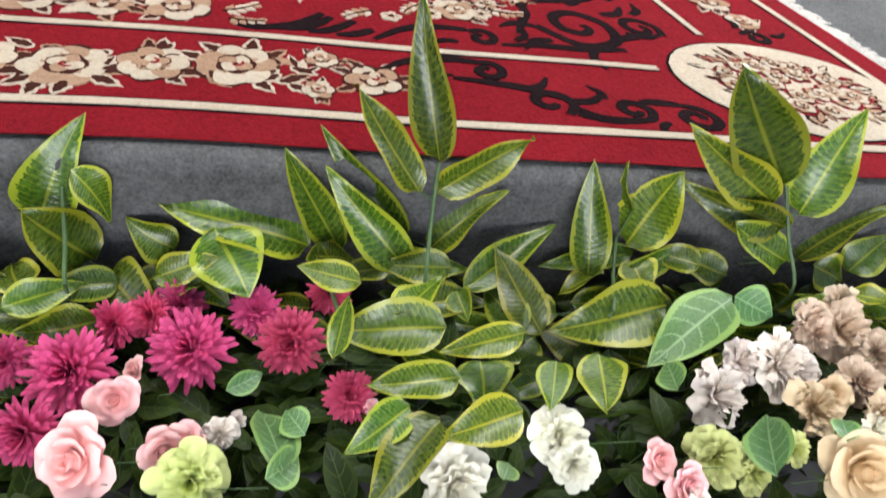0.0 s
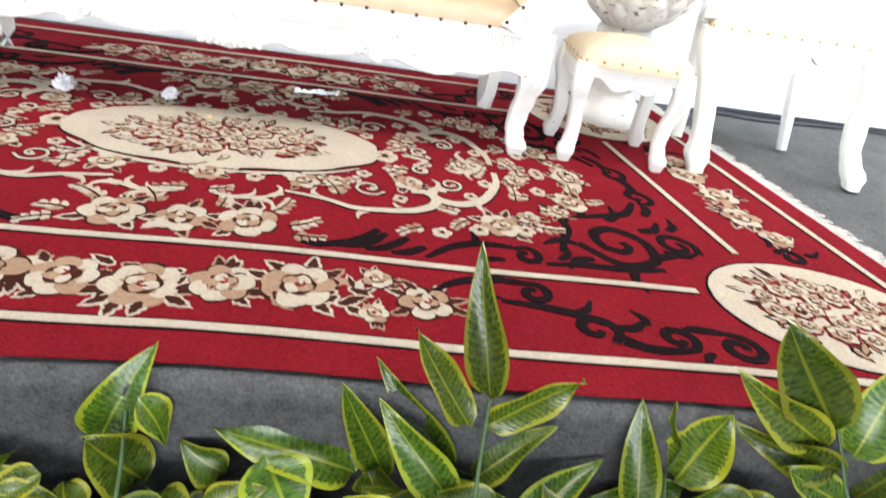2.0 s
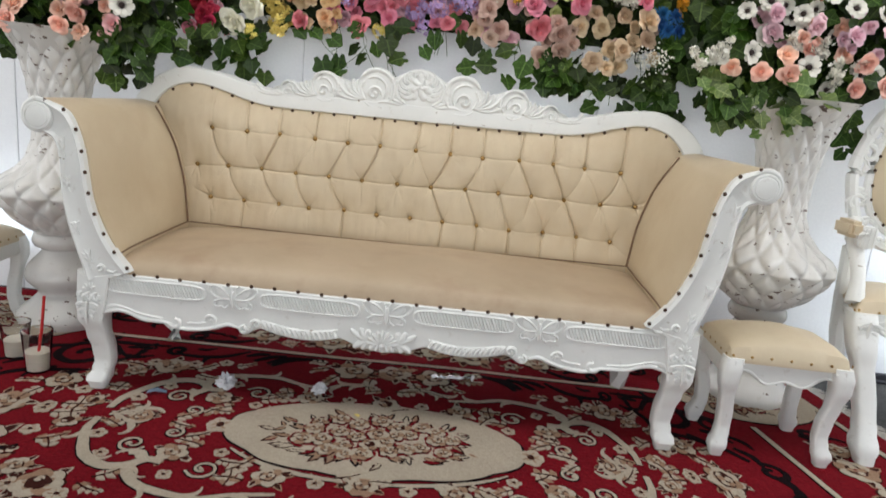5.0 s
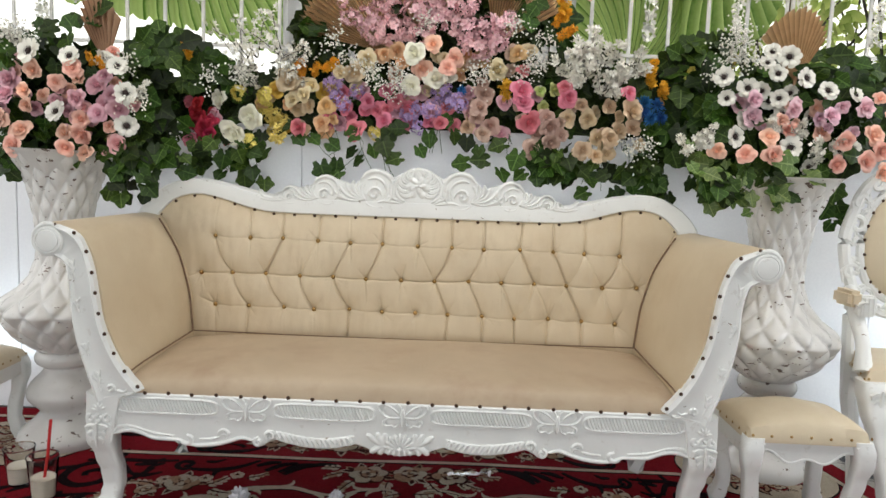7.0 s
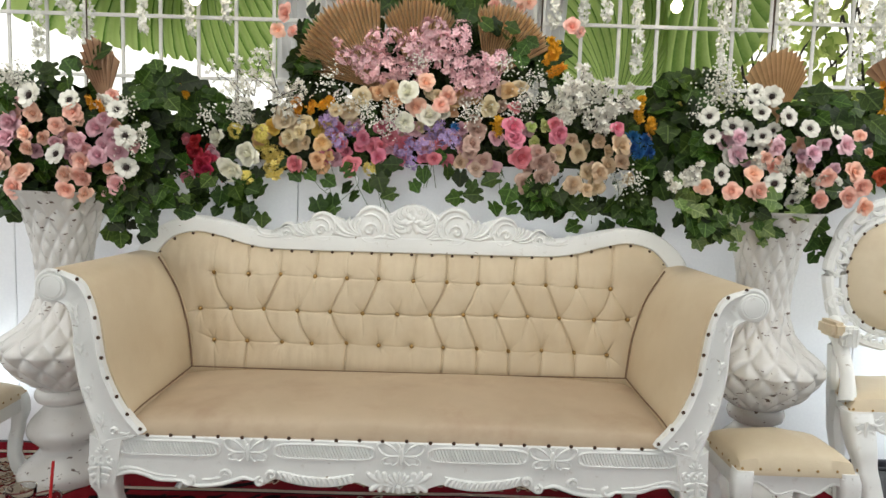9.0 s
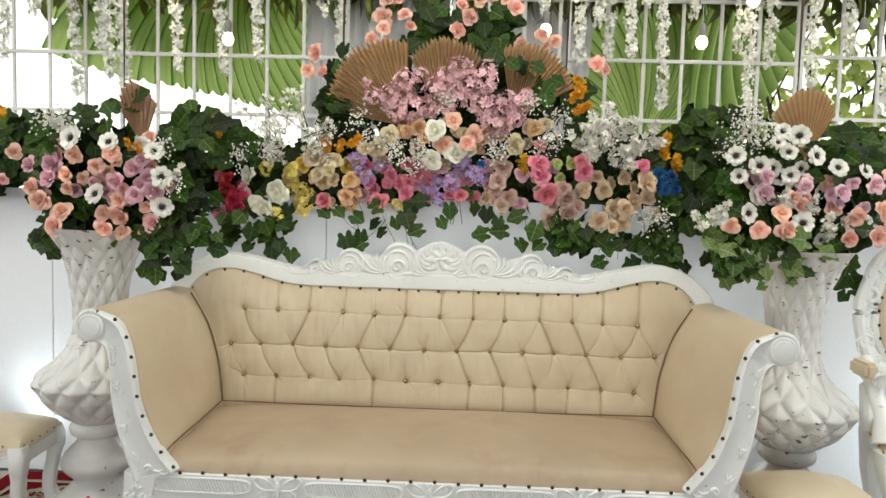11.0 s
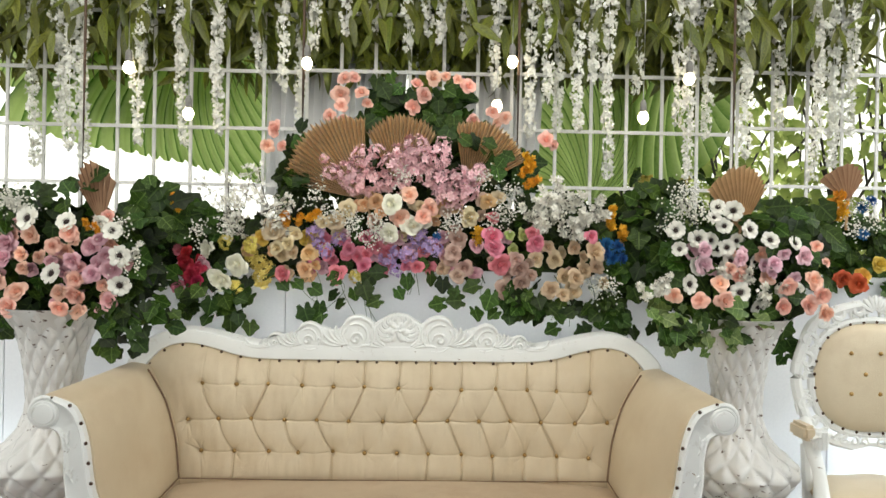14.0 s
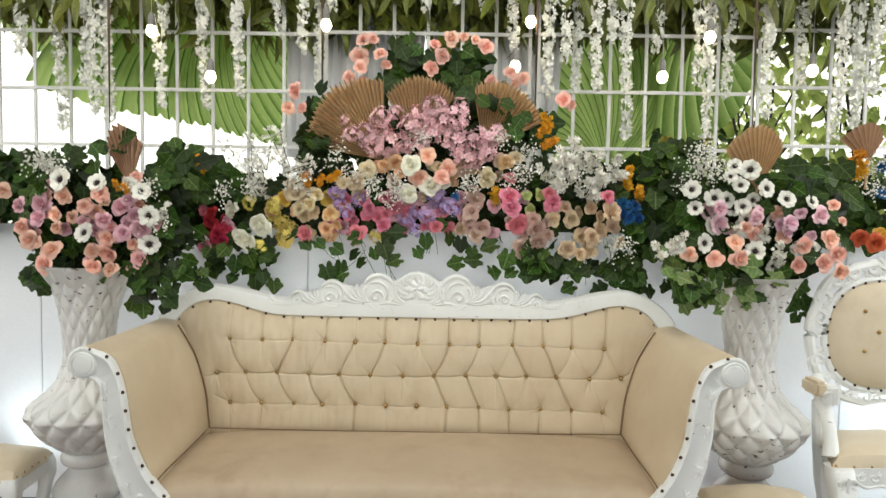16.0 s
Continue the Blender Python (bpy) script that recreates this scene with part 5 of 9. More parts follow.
for k in range(-4, 5):
    a = radians(90 + 20 * k)
    strokes.append(([(0.046 * h * math.cos(a), 0.250 + 0.042 * h * math.sin(a)) for h in (0.25, 0.6, 1.0)], 0.0042, 0.0075, 0.013))
for k in range(-2, 3):
    strokes.append(([(0.013 * k, 0.248), (0.017 * k, 0.236 - 0.002 * (2 - abs(k)))], 0.0080, 0.0070, 0.014))
strokes.append(([(-0.001, 0.250), (0.001, 0.250)], 0.010, 0.010, 0.017))
part("carved_edge", carving(strokes, -0.88, 0.88, 0.218, 0.30, 0.0, 0.003, 0.0024), WHITE_PAINT, front_rail, "carved scrolls, rope and shell", smooth=50)
for cx, half in ((-0.700, 0.152), (-0.228, 0.150), (0.240, 0.150), (0.695, 0.150)):
    ring = [(cx + half * math.copysign(abs(math.cos(t)) ** 0.30, math.cos(t)), 0.352 + 0.0220 * math.copysign(abs(math.sin(t)) ** 0.6, math.sin(t))) for t in (2 * math.pi * i / 32 for i in range(33))]
    strokes = [(ring, 0.0038, 0.0038, 0.0050), (ring[16:] + ring[1:17], 0.0038, 0.0038, 0.0050)]
    for q in range(int(half * 2 / 0.0098) - 2):
        x = cx - half + 0.0145 + 0.0098 * q
        strokes.append(([(x + 0.008, 0.334), (x, 0.352), (x - 0.008, 0.370)], 0.0040, 0.0040, 0.0042))
    part("fluted_panel", carving(strokes, cx - half - 0.006, cx + half + 0.006, 0.325, 0.379, -0.0005, 0.0012, 0.0018), WHITE_PAINT, front_rail, smooth=60)
for cx in (-0.462, 0.006, 0.466):
    strokes = []
    for sx in (1, -1):
        for wing in ([(0.006, 0.352), (0.030, 0.374), (0.058, 0.386), (0.073, 0.377), (0.062, 0.356), (0.040, 0.346), (0.008, 0.347)], [(0.010, 0.344), (0.036, 0.343), (0.056, 0.334), (0.052, 0.320), (0.034, 0.322), (0.024, 0.316), (0.010, 0.328)]):
            w3 = [(cx + sx * a, b) for a, b in wing]
            mid = (sum(p[0] for p in w3) / len(w3), sum(p[1] for p in w3) / len(w3))
            strokes += [(w3 + [w3[0]], 0.0030, 0.0030, 0.0062), ([(cx + sx * 0.012, w3[0][1]), mid, ((mid[0] + w3[2][0]) / 2, (mid[1] + w3[2][1]) / 2)], 0.012, 0.010, 0.0035)]
        strokes.append(([(cx + sx * 0.003, 0.366), (cx + sx * 0.008, 0.380), (cx + sx * 0.018, 0.388)], 0.0022, 0.0020, 0.005))
    strokes += [([(cx, 0.320), (cx, 0.345), (cx, 0.368)], 0.0065, 0.0075, 0.010)]
    part("butterfly", carving(strokes, cx - 0.08, cx + 0.08, 0.31, 0.395, -0.0005, 0.001, 0.0018), WHITE_PAINT, front_rail, smooth=60)
for sx in (1, -1):
    s = leg(Shape(), sx * 0.892, 0.035, 0.31, 0.088, 0.058, 0.068, (sx * 0.013, -0.018))
    box(s, sx * 0.892 - 0.043, sx * 0.892 + 0.043, -0.006, 0.075, 0.27, 0.384, 0.012)
    knee_leaf(s, sx * 0.900, 0.300, -0.022, 0.052, 0.075, sx)
    for q in (-1, 0, 1):
        relief(s, curl(sx * 0.897 + 0.024 * q, 0.312, 0.013, 0.004, 90, 1.0, 12), 0.007, 0.005, -0.014)
    part("leg", s, WHITE_PAINT, sofa)
    tube(s := Shape(), [(sx * 0.85, 0.46, 0.34), (sx * 0.85, 0.47, 0.20), (sx * 0.852, 0.475, 0.06), (sx * 0.852, 0.475, 0.0)], [0.042, 0.044, 0.036, 0.026], 4)
    part("leg", s, WHITE_PAINT, sofa)
    part("side_rail", box(Shape(), sx * 0.90 - 0.022, sx * 0.90 + 0.022, 0.06, 0.62, 0.27, 0.40, 0.006), WHITE_PAINT, sofa)
part("bottom_board", box(Shape(), -0.87, 0.87, 0.05, 0.60, 0.30, 0.375, 0.006), WHITE_PAINT, sofa)


# -- stools --
def build_stool():
    st = thing("stool", "small white carved stool with a cream leather pad, on the rug", "stool", "stools beside the sofa")
    w, d = 0.172, 0.125
    cu = part("cushion", cushion(Shape(), -w - 0.012, w + 0.012, -d - 0.012, d + 0.012, 0.322, 0.366, 0.032, 18, 0.30), PALE_LEATHER, st, "domed cream leather pad")
    nails(cu, [(-w, 0, 0.332), (w, 0, 0.332)], 0.058, -d - 0.013, SMALL_NAIL)
    for sx in (1, -1):
        nails(cu, [(sx * (w + 0.013), -d, 0.332), (sx * (w + 0.013), d, 0.332)], 0.05, None, SMALL_NAIL, turn=pose(0, 0, 0, 0, 0, 90 * sx))
    for y, sy in ((-d, -1), (d - 0.02, 1)):
        s = Shape()
        pts = [(-w + 2 * w * i / 40, 0.262 + 0.016 * math.cos(2 * math.pi * i / 40) - 0.010 * math.cos(6 * math.pi * i / 40)) for i in range(41)]
        slab(s, [(w, 0.328), (-w, 0.328)] + pts, y, y + 0.02, chamfer=0.003)
        relief(s, [(x, z + 0.005) for x, z in pts], 0.004, 0.004, y)
        part("apron", s, WHITE_PAINT, st)
    for sx in (1, -1):
        part("apron", box(Shape(), sx * w - 0.01, sx * w + 0.01, -d + 0.02, d - 0.02, 0.258, 0.328, 0.004), WHITE_PAINT, st)
        for sy in (1, -1):
            s = leg(Shape(), sx * (w - 0.014), sy * (d - 0.012), 0.325, 0.060, 0.043, 0.054, (sx * 0.012, sy * 0.014))
            if sy < 0:
                knee_leaf(s, sx * (w - 0.010), 0.318, -d - 0.016, 0.040, 0.060, sx)
            part("leg", s, WHITE_PAINT, st)
    return st


stool = build_stool()
stool.matrix_basis = pose(1.225, 2.145, 0.010, 0, 0, -1)
left_stool = copy_thing(stool, pose(-1.66, 2.42, 0.010, 0, 0, 4))
tagged(left_stool, "small white stool with a beige pad beside the vase", "stool", "stools beside the sofa")


# -- throne chair --
chair = thing("armchair", "white carved armchair with an oval cream leather back", "armchair", at=pose(1.85, 2.06, 0.010))


def narrowed(s, y0=0.19, y1=0.50, k=0.36):
    """The seat narrows from its front to its back."""
    s.v = [(x * (1 - k * min(1.0, max(0.0, (y - y0) / (y1 - y0)))), y, z) for x, y, z in s.v]
    return s


part("seat", narrowed(cushion(Shape(), -0.330, 0.330, 0.185, 0.50, 0.445, 0.492, 0.02, 16, 0.3)), PALE_LEATHER, chair, "cream leather seat with nail heads")
pts = [(-0.32 + 0.64 * i / 50, 0.385 + 0.018 * math.cos(4 * math.pi * i / 50) - 0.008 * math.cos(12 * math.pi * i / 50)) for i in range(51)]
s = slab(Shape(), [(0.32, 0.448), (-0.32, 0.448)] + pts, 0.184, 0.21, chamfer=0.004)
relief(s, [(x, z + 0.006) for x, z in pts], 0.006, 0.006, 0.182)
for k in range(-4, 5):
    relief(s, curl(0.058 * k, 0.412, 0.020, 0.004, 180 * (k % 2), 0.9 if k % 2 else -0.9, 12), 0.005, 0.003, 0.183)
    spray(s, 0.058 * k, 0.405, 90, 0.03, 0.184, 3)
part("apron", s, WHITE_PAINT, chair)
nails(chair, [(-0.32, 0, 0.452), (0.32, 0, 0.452)], 0.065, 0.183, SMALL_NAIL)
for sx in (1, -1):
    nails(chair, [(sx * 0.331, 0.19, 0.452), (sx * 0.225, 0.48, 0.452)], 0.065, None, SMALL_NAIL, turn=pose(0, 0, 0, 0, 0, 90 * sx))
    part("side_rail", narrowed(box(Shape(), sx * 0.305 - 0.015, sx * 0.305 + 0.015, 0.20, 0.49, 0.385, 0.446, 0.005)), WHITE_PAINT, chair)
    s = leg(Shape(), sx * 0.300, 0.205, 0.445, 0.088, 0.062, 0.078, (sx * 0.016, -0.020), (-sx * 0.002, -0.185))
    knee_leaf(s, sx * 0.308, 0.43, 0.130, 0.055, 0.10, sx)
    part("leg", s, WHITE_PAINT, chair)
    s = Shape()
    tube(s, [(sx * 0.22, 0.46, 0.45), (sx * 0.215, 0.45, 0.3), (sx * 0.215, 0.40, 0.15), (sx * 0.225, 0.365, 0.0)], [0.032, 0.03, 0.024, 0.02], 8)
    part("leg", s, WHITE_PAINT, chair)
    # arm: a fluted post, a rolled rest and a small pad
    s = Shape()
    tube(s, spline([(sx * 0.305, 0.245, 0.46), (sx * 0.290, 0.285, 0.55), (sx * 0.292, 0.335, 0.64), (sx * 0.296, 0.345, 0.70)], 4), [0.032, 0.029, 0.026, 0.024, 0.023, 0.023, 0.024, 0.025, 0.026, 0.027, 0.028, 0.028, 0.028], 10)
    tube(s, spline([(sx * 0.298, 0.29, 0.675), (sx * 0.300, 0.33, 0.700), (sx * 0.285, 0.38, 0.705), (sx * 0.262, 0.43, 0.715)], 4), 0.022, 10)
    box(s, sx * 0.282 - 0.030, sx * 0.282 + 0.030, 0.285, 0.325, 0.640, 0.715, 0.008)
    for q in (-1, 0, 1):
        relief(s, [(sx * 0.282 + 0.016 * q, 0.71), (sx * 0.282 + 0.016 * q, 0.645)], 0.007, 0.007, 0.282)
    arm = part("armrest", s, WHITE_PAINT, chair)
    part("arm_pad", box(Shape(), sx * 0.318 - 0.028, sx * 0.318 + 0.022, 0.288, 0.40, 0.672, 0.728, 0.012), PALE_LEATHER, arm, "small beige arm pad")
# back: oval pad in a pierced carved frame
BZ, BY = 0.885, 0.43
s = Shape()
verts, faces = [], []
nr, na = 10, 48
for i in range(nr + 1):
    for k in range(na):
        t, r = 2 * math.pi * k / na, i / nr
        g = 0.235 * math.copysign(abs(math.cos(t)) ** 0.8, math.cos(t)), 0.215 * math.copysign(abs(math.sin(t)) ** 0.8, math.sin(t))
        verts.append((g[0] * r, BY - 0.045 * math.sqrt(max(0, 1 - r ** 4)), BZ + g[1] * r))
for i in range(nr):
    for k in range(na):
        q = (k + 1) % na
        faces.append((i * na + k, i * na + q, (i + 1) * na + q, (i + 1) * na + k))
s.add(verts, faces)
back_pad = part("back_pad", s, PALE_LEATHER, chair, "oval cream leather back pad")
rim = [(0.236 * math.copysign(abs(math.cos(t)) ** 0.8, math.cos(t)), BZ + 0.216 * math.copysign(abs(math.sin(t)) ** 0.8, math.sin(t))) for t in (2 * math.pi * i / 48 for i in range(49))]
nails(back_pad, [(x, 0, z) for x, z in rim], 0.052, BY - 0.012)
for x, z in ((-0.115, 0.10), (0.0, 0.10), (0.115, 0.10), (-0.058, 0.02), (0.058, 0.02), (-0.112, -0.055), (0.0, -0.055), (0.112, -0.055)):
    part("button", BUTTON_MESH, None, back_pad, m=Matrix.Translation((x, BY - 0.046, BZ + z)))
s = Shape()
tube(s, [(x * 1.03, BY + 0.0, BZ + (z - BZ) * 1.03) for x, z in rim], 0.014, 8)
for sx in (1, -1):
    tube(s, spline([(sx * 0.05, BY + 0.005, 1.165), (sx * 0.15, BY + 0.005, 1.14), (sx * 0.235, BY + 0.005, 1.09), (sx * 0.275, BY + 0.005, 1.0), (sx * 0.300, BY + 0.005, 0.90), (sx * 0.285, BY + 0.005, 0.80), (sx * 0.250, BY + 0.005, 0.70), (sx * 0.255, BY + 0.005, 0.62), (sx * 0.245, BY + 0.005, 0.45)], 5), 0.021, 8)
    for k, (cx, cz, r, a0, turns) in enumerate(((0.255, 0.70, 0.030, 0, 1.2), (0.275, 0.78, 0.030, 150, -1.1), (0.268, 0.95, 0.034, 40, 1.2), (0.262, 1.03, 0.030, 200, -1.2), (0.21, 1.10, 0.030, 90, 1.2), (0.14, 1.135, 0.028, 0, -1.1), (0.07, 1.15, 0.026, 120, 1.2))):
        relief(s, [(sx * x, z) for x, z in curl(cx, cz, r, 0.005, a0, turns, 20)], 0.011, 0.006, BY - 0.008)
        relief(s, [(sx * (cx + 0.02), cz - 0.04), (sx * (cx + 0.028), cz), (sx * (cx + 0.012), cz + 0.035)], 0.010, 0.005, BY - 0.004)
    local = Shape()
    for k in range(13):
        an = radians(-62 + 12.2 * k)
        ex, ez = 0.272 * math.cos(an), BZ + 0.255 * math.sin(an)
        spray(local, ex, ez, math.degrees(an) + (60 if k % 2 else -60), 0.040, BY - 0.006, 4, 1 if k % 2 else -1)
        relief(local, [(0.245 * math.cos(an), BZ + 0.228 * math.sin(an)), (ex, ez), (0.300 * math.cos(an + 0.06), BZ + 0.285 * math.sin(an + 0.06))], 0.009, 0.010, BY)
    s.add([(sx * x, y, z) for x, y, z in local.v], local.f if sx > 0 else [f[::-1] for f in local.f])
    relief(s, [(sx * x, z) for x, z in ((0.0, 0.625), (0.08, 0.618), (0.15, 0.635), (0.21, 0.66), (0.25, 0.65))], 0.018, 0.014, BY)
    for q in range(5):
        relief(s, [(sx * x, z) for x, z in curl(0.03 + 0.045 * q, 0.635 + 0.006 * q, 0.018, 0.004, 90 * q, 1.0, 12)], 0.007, 0.004, BY - 0.012)
for k in range(7):
    a = radians(30 + 20 * k)
    relief(s, [(0.06 * h * math.cos(a), 1.135 + 0.06 * h * math.sin(a)) for h in (0.2, 0.6, 1.0, 1.2)], 0.012, 0.010, BY - 0.008)
part("back_frame", s, WHITE_PAINT, chair, "white pierced carved back frame")


# -- quilted vases --
def build_vase():
    va = thing("vase", "tall white quilted floor vase with chipped paint, filled with flowers", "vase", "vases beside the sofa")
    PROF = [(0.158, 0.0), (0.166, 0.025), (0.158, 0.05), (0.118, 0.085), (0.088, 0.120), (0.094, 0.140), (0.124, 0.172), (0.132, 0.198), (0.118, 0.235), (0.086, 0.270), (0.072, 0.295), (0.096, 0.312), (0.104, 0.335), (0.096, 0.356), (0.086, 0.362)]
    part("foot", revolve(Shape(), [(p[0], p[1]) for p in spline([(r, z, 0) for r, z in PROF], 3)], 40), VASE_PAINT, va, "turned white foot with chips")
    body = [(0.092, 0.362), (0.135, 0.395), (0.182, 0.445), (0.212, 0.495), (0.222, 0.530), (0.203, 0.560), (0.158, 0.597), (0.120, 0.640), (0.097, 0.700), (0.090, 0.770), (0.096, 0.850), (0.108, 0.930), (0.126, 1.000), (0.152, 1.060), (0.188, 1.112)]
    prof = [(p[0], p[1]) for p in spline([(r, z, 0) for r, z in body], 7)]
    s = Shape()
    n = 156
    verts, faces = [], []
    for i, (r, z) in enumerate(prof):
        ph = 10 * (z ** 0.9) * 1.5
        for k in range(n):
            t = k / n * 13
            a, b = abs(math.sin(math.pi * (t + ph * 0.66))), abs(math.sin(math.pi * (t - ph * 0.66)))
            fade = max(0.0, min(1.0, (1.10 - z) / 0.03)) * max(0.0, min(1.0, (z - 0.37) / 0.03))
            q = r + fade * (0.004 + 0.125 * r) * (min(a, b) ** 0.55 - 0.62)
            verts.append((q * math.cos(2 * math.pi * k / n), q * math.sin(2 * math.pi * k / n), z))
    m = len(prof)
    for (r, z) in ((0.196, 1.112), (0.186, 1.110), (0.145, 1.045), (0.09, 0.99)):
        for k in range(n):
            verts.append((r * math.cos(2 * math.pi * k / n), r * math.sin(2 * math.pi * k / n), z))
        m += 1
    for i in range(m - 1):
        for k in range(n):
            q = (k + 1) % n
            faces.append((i * n + k, i * n + q, (i + 1) * n + q, (i + 1) * n + k))
    faces.append(tuple((m - 1) * n + k for k in range(n)))
    s.add(verts, faces)
    part("body", s, VASE_PAINT, va, "quilted diamond body", smooth=0)
    return va


vase = build_vase()
vase.matrix_basis = pose(-1.335, 2.555, 0.008, 0, 0.8, 0)
copy_thing(vase, pose(1.350, 2.555, 0.008, 0, -0.4, 40))


# ---- flowers and leaves: one mesh or a few for each kind, then set out ----
ROSE_TONES = {
    "peach": ((0.82, 0.33, 0.20), (0.97, 0.66, 0.54)), "mauve": ((0.52, 0.20, 0.27), (0.84, 0.54, 0.59)), "red": ((0.28, 0.01, 0.03), (0.50, 0.03, 0.07)),
    "rosepink": ((0.55, 0.08, 0.14), (0.72, 0.26, 0.32)), "white": ((0.78, 0.74, 0.50), (0.97, 0.95, 0.84)), "cream": ((0.66, 0.46, 0.22), (0.88, 0.76, 0.53)),
    "apricot": ((0.60, 0.30, 0.10), (0.80, 0.55, 0.32)), "hotpink": ((0.60, 0.07, 0.14), (0.86, 0.33, 0.39)), "lime": ((0.42, 0.50, 0.10), (0.66, 0.72, 0.32)),
    "taupe": ((0.40, 0.22, 0.15), (0.70, 0.51, 0.42)), "beige": ((0.50, 0.31, 0.16), (0.78, 0.61, 0.42)), "pink": ((0.72, 0.36, 0.45), (0.89, 0.64, 0.70)),
    "rust": ((0.40, 0.06, 0.02), (0.62, 0.14, 0.05)), "gold": ((0.62, 0.36, 0.04), (0.80, 0.56, 0.12)), "shell": ((0.66, 0.28, 0.29), (0.95, 0.58, 0.58)),
    "greige": ((0.54, 0.44, 0.38), (0.85, 0.77, 0.70)), "tan": ((0.42, 0.29, 0.19), (0.72, 0.57, 0.43)),
}
PETALS = {k: petal("petal_" + k, tuple(0.92 * u for u in a), tuple(0.95 * (0.22 * u + 0.78 * v) for u, v in zip(a, b)), full=0.58) for k, (a, b) in ROSE_TONES.items()}
WHITE_PETAL = petal("petal_snow", (0.62, 0.60, 0.50), (0.80, 0.78, 0.70), 0.10)
YELLOW_PETAL = petal("petal_yellow", (0.45, 0.36, 0.04), (0.72, 0.60, 0.16))
ORANGE_PETAL = petal("petal_orange", (0.50, 0.18, 0.01), (0.78, 0.38, 0.03))
LILAC_PETAL = petal("petal_lilac", (0.22, 0.11, 0.32), (0.47, 0.34, 0.58))
BLUE_PETAL = petal("petal_blue", (0.01, 0.04, 0.16), (0.03, 0.14, 0.36))
CHERRY_PETAL = petal("petal_cherry", (0.60, 0.22, 0.27), (0.84, 0.55, 0.57), 0.14)
MAGENTA_PETAL = petal("petal_magenta", (0.23, 0.008, 0.05), (0.60, 0.068, 0.185), 0.2)
WISTERIA_PETAL = petal("petal_wisteria", (0.62, 0.62, 0.52), (0.84, 0.83, 0.76), 0.06)
SEED = surface("seed_dark", (0.012, 0.008, 0.008), (0.05, 0.03, 0.025), 60, 300, 0.9, 0, 0.5)
IVY = leafy("ivy_leaf", (0.004, 0.016, 0.0015), (0.040, 0.080, 0.007), (0.09, 0.15, 0.028), (0.036, 0.070, 0.006), 4.0, 0.08, 0.70, 0.48, 2.0, spec=0.22)
BRIGHT_LEAF = leafy("bright_leaf", (0.035, 0.075, 0.008), (0.12, 0.19, 0.025), (0.26, 0.34, 0.10), (0.18, 0.26, 0.04), 5.0, 0.10, 0.25, 0.45, 2.0)
LAUREL = leafy("laurel_leaf", (0.020, 0.036, 0.004), (0.215, 0.235, 0.024), (0.22, 0.24, 0.05), (0.15, 0.17, 0.02), 8.0, 0.10, 0.35, 0.42, 2.6)
CROTON = croton_blade("croton_leaf", (0.016, 0.050, 0.005), (0.076, 0.128, 0.010), (0.245, 0.265, 0.018))
PALE_LEAF = leafy("pale_leaf", (0.035, 0.095, 0.03), (0.10, 0.20, 0.06), (0.22, 0.35, 0.16), (0.18, 0.30, 0.08), 6.0, 0.10, 0.2, 0.45, 2.4)
DRY_PALM = surface("dry_palm", (0.40, 0.23, 0.10), (0.66, 0.45, 0.24), 9, 120, 0.7, 0, 0.3, vary=0.12)


def pleated_leaf(name, dark, light, through_part):
    """A thin, pleated leaf that lets light through: each pleat is painted from a shaded dark furrow to a pale rib along
    v of its map.
    """
    m, n, l, b = shader(name, 0.5)
    uv = n.new("ShaderNodeUVMap")
    sep = n.new("ShaderNodeSeparateXYZ")
    l.new(uv.outputs["UV"], sep.inputs[0])
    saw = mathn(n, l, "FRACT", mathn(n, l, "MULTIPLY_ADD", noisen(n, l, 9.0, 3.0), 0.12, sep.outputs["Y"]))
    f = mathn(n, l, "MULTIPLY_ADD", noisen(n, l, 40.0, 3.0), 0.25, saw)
    # the ramp puts the pleats' shading into the colour
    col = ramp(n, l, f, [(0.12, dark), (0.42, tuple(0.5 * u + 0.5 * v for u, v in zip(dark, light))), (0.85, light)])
    l.new(col, b.inputs["Base Color"])
    t = n.new("ShaderNodeBsdfTranslucent")
    l.new(col, t.inputs["Color"])
    k = n.new("ShaderNodeMixShader")
    k.inputs[0].default_value = through_part
    l.new(b.outputs[0], k.inputs[1])
    l.new(t.outputs[0], k.inputs[2])
    l.new(k.outputs[0], n["Material Output"].inputs["Surface"])
    return m


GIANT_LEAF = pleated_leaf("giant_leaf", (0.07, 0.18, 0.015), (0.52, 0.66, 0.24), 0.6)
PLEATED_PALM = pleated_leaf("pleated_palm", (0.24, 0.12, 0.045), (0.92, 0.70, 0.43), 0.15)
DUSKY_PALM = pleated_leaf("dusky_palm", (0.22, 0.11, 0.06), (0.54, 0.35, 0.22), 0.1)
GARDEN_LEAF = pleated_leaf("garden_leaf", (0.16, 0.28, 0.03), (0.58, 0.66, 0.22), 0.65)


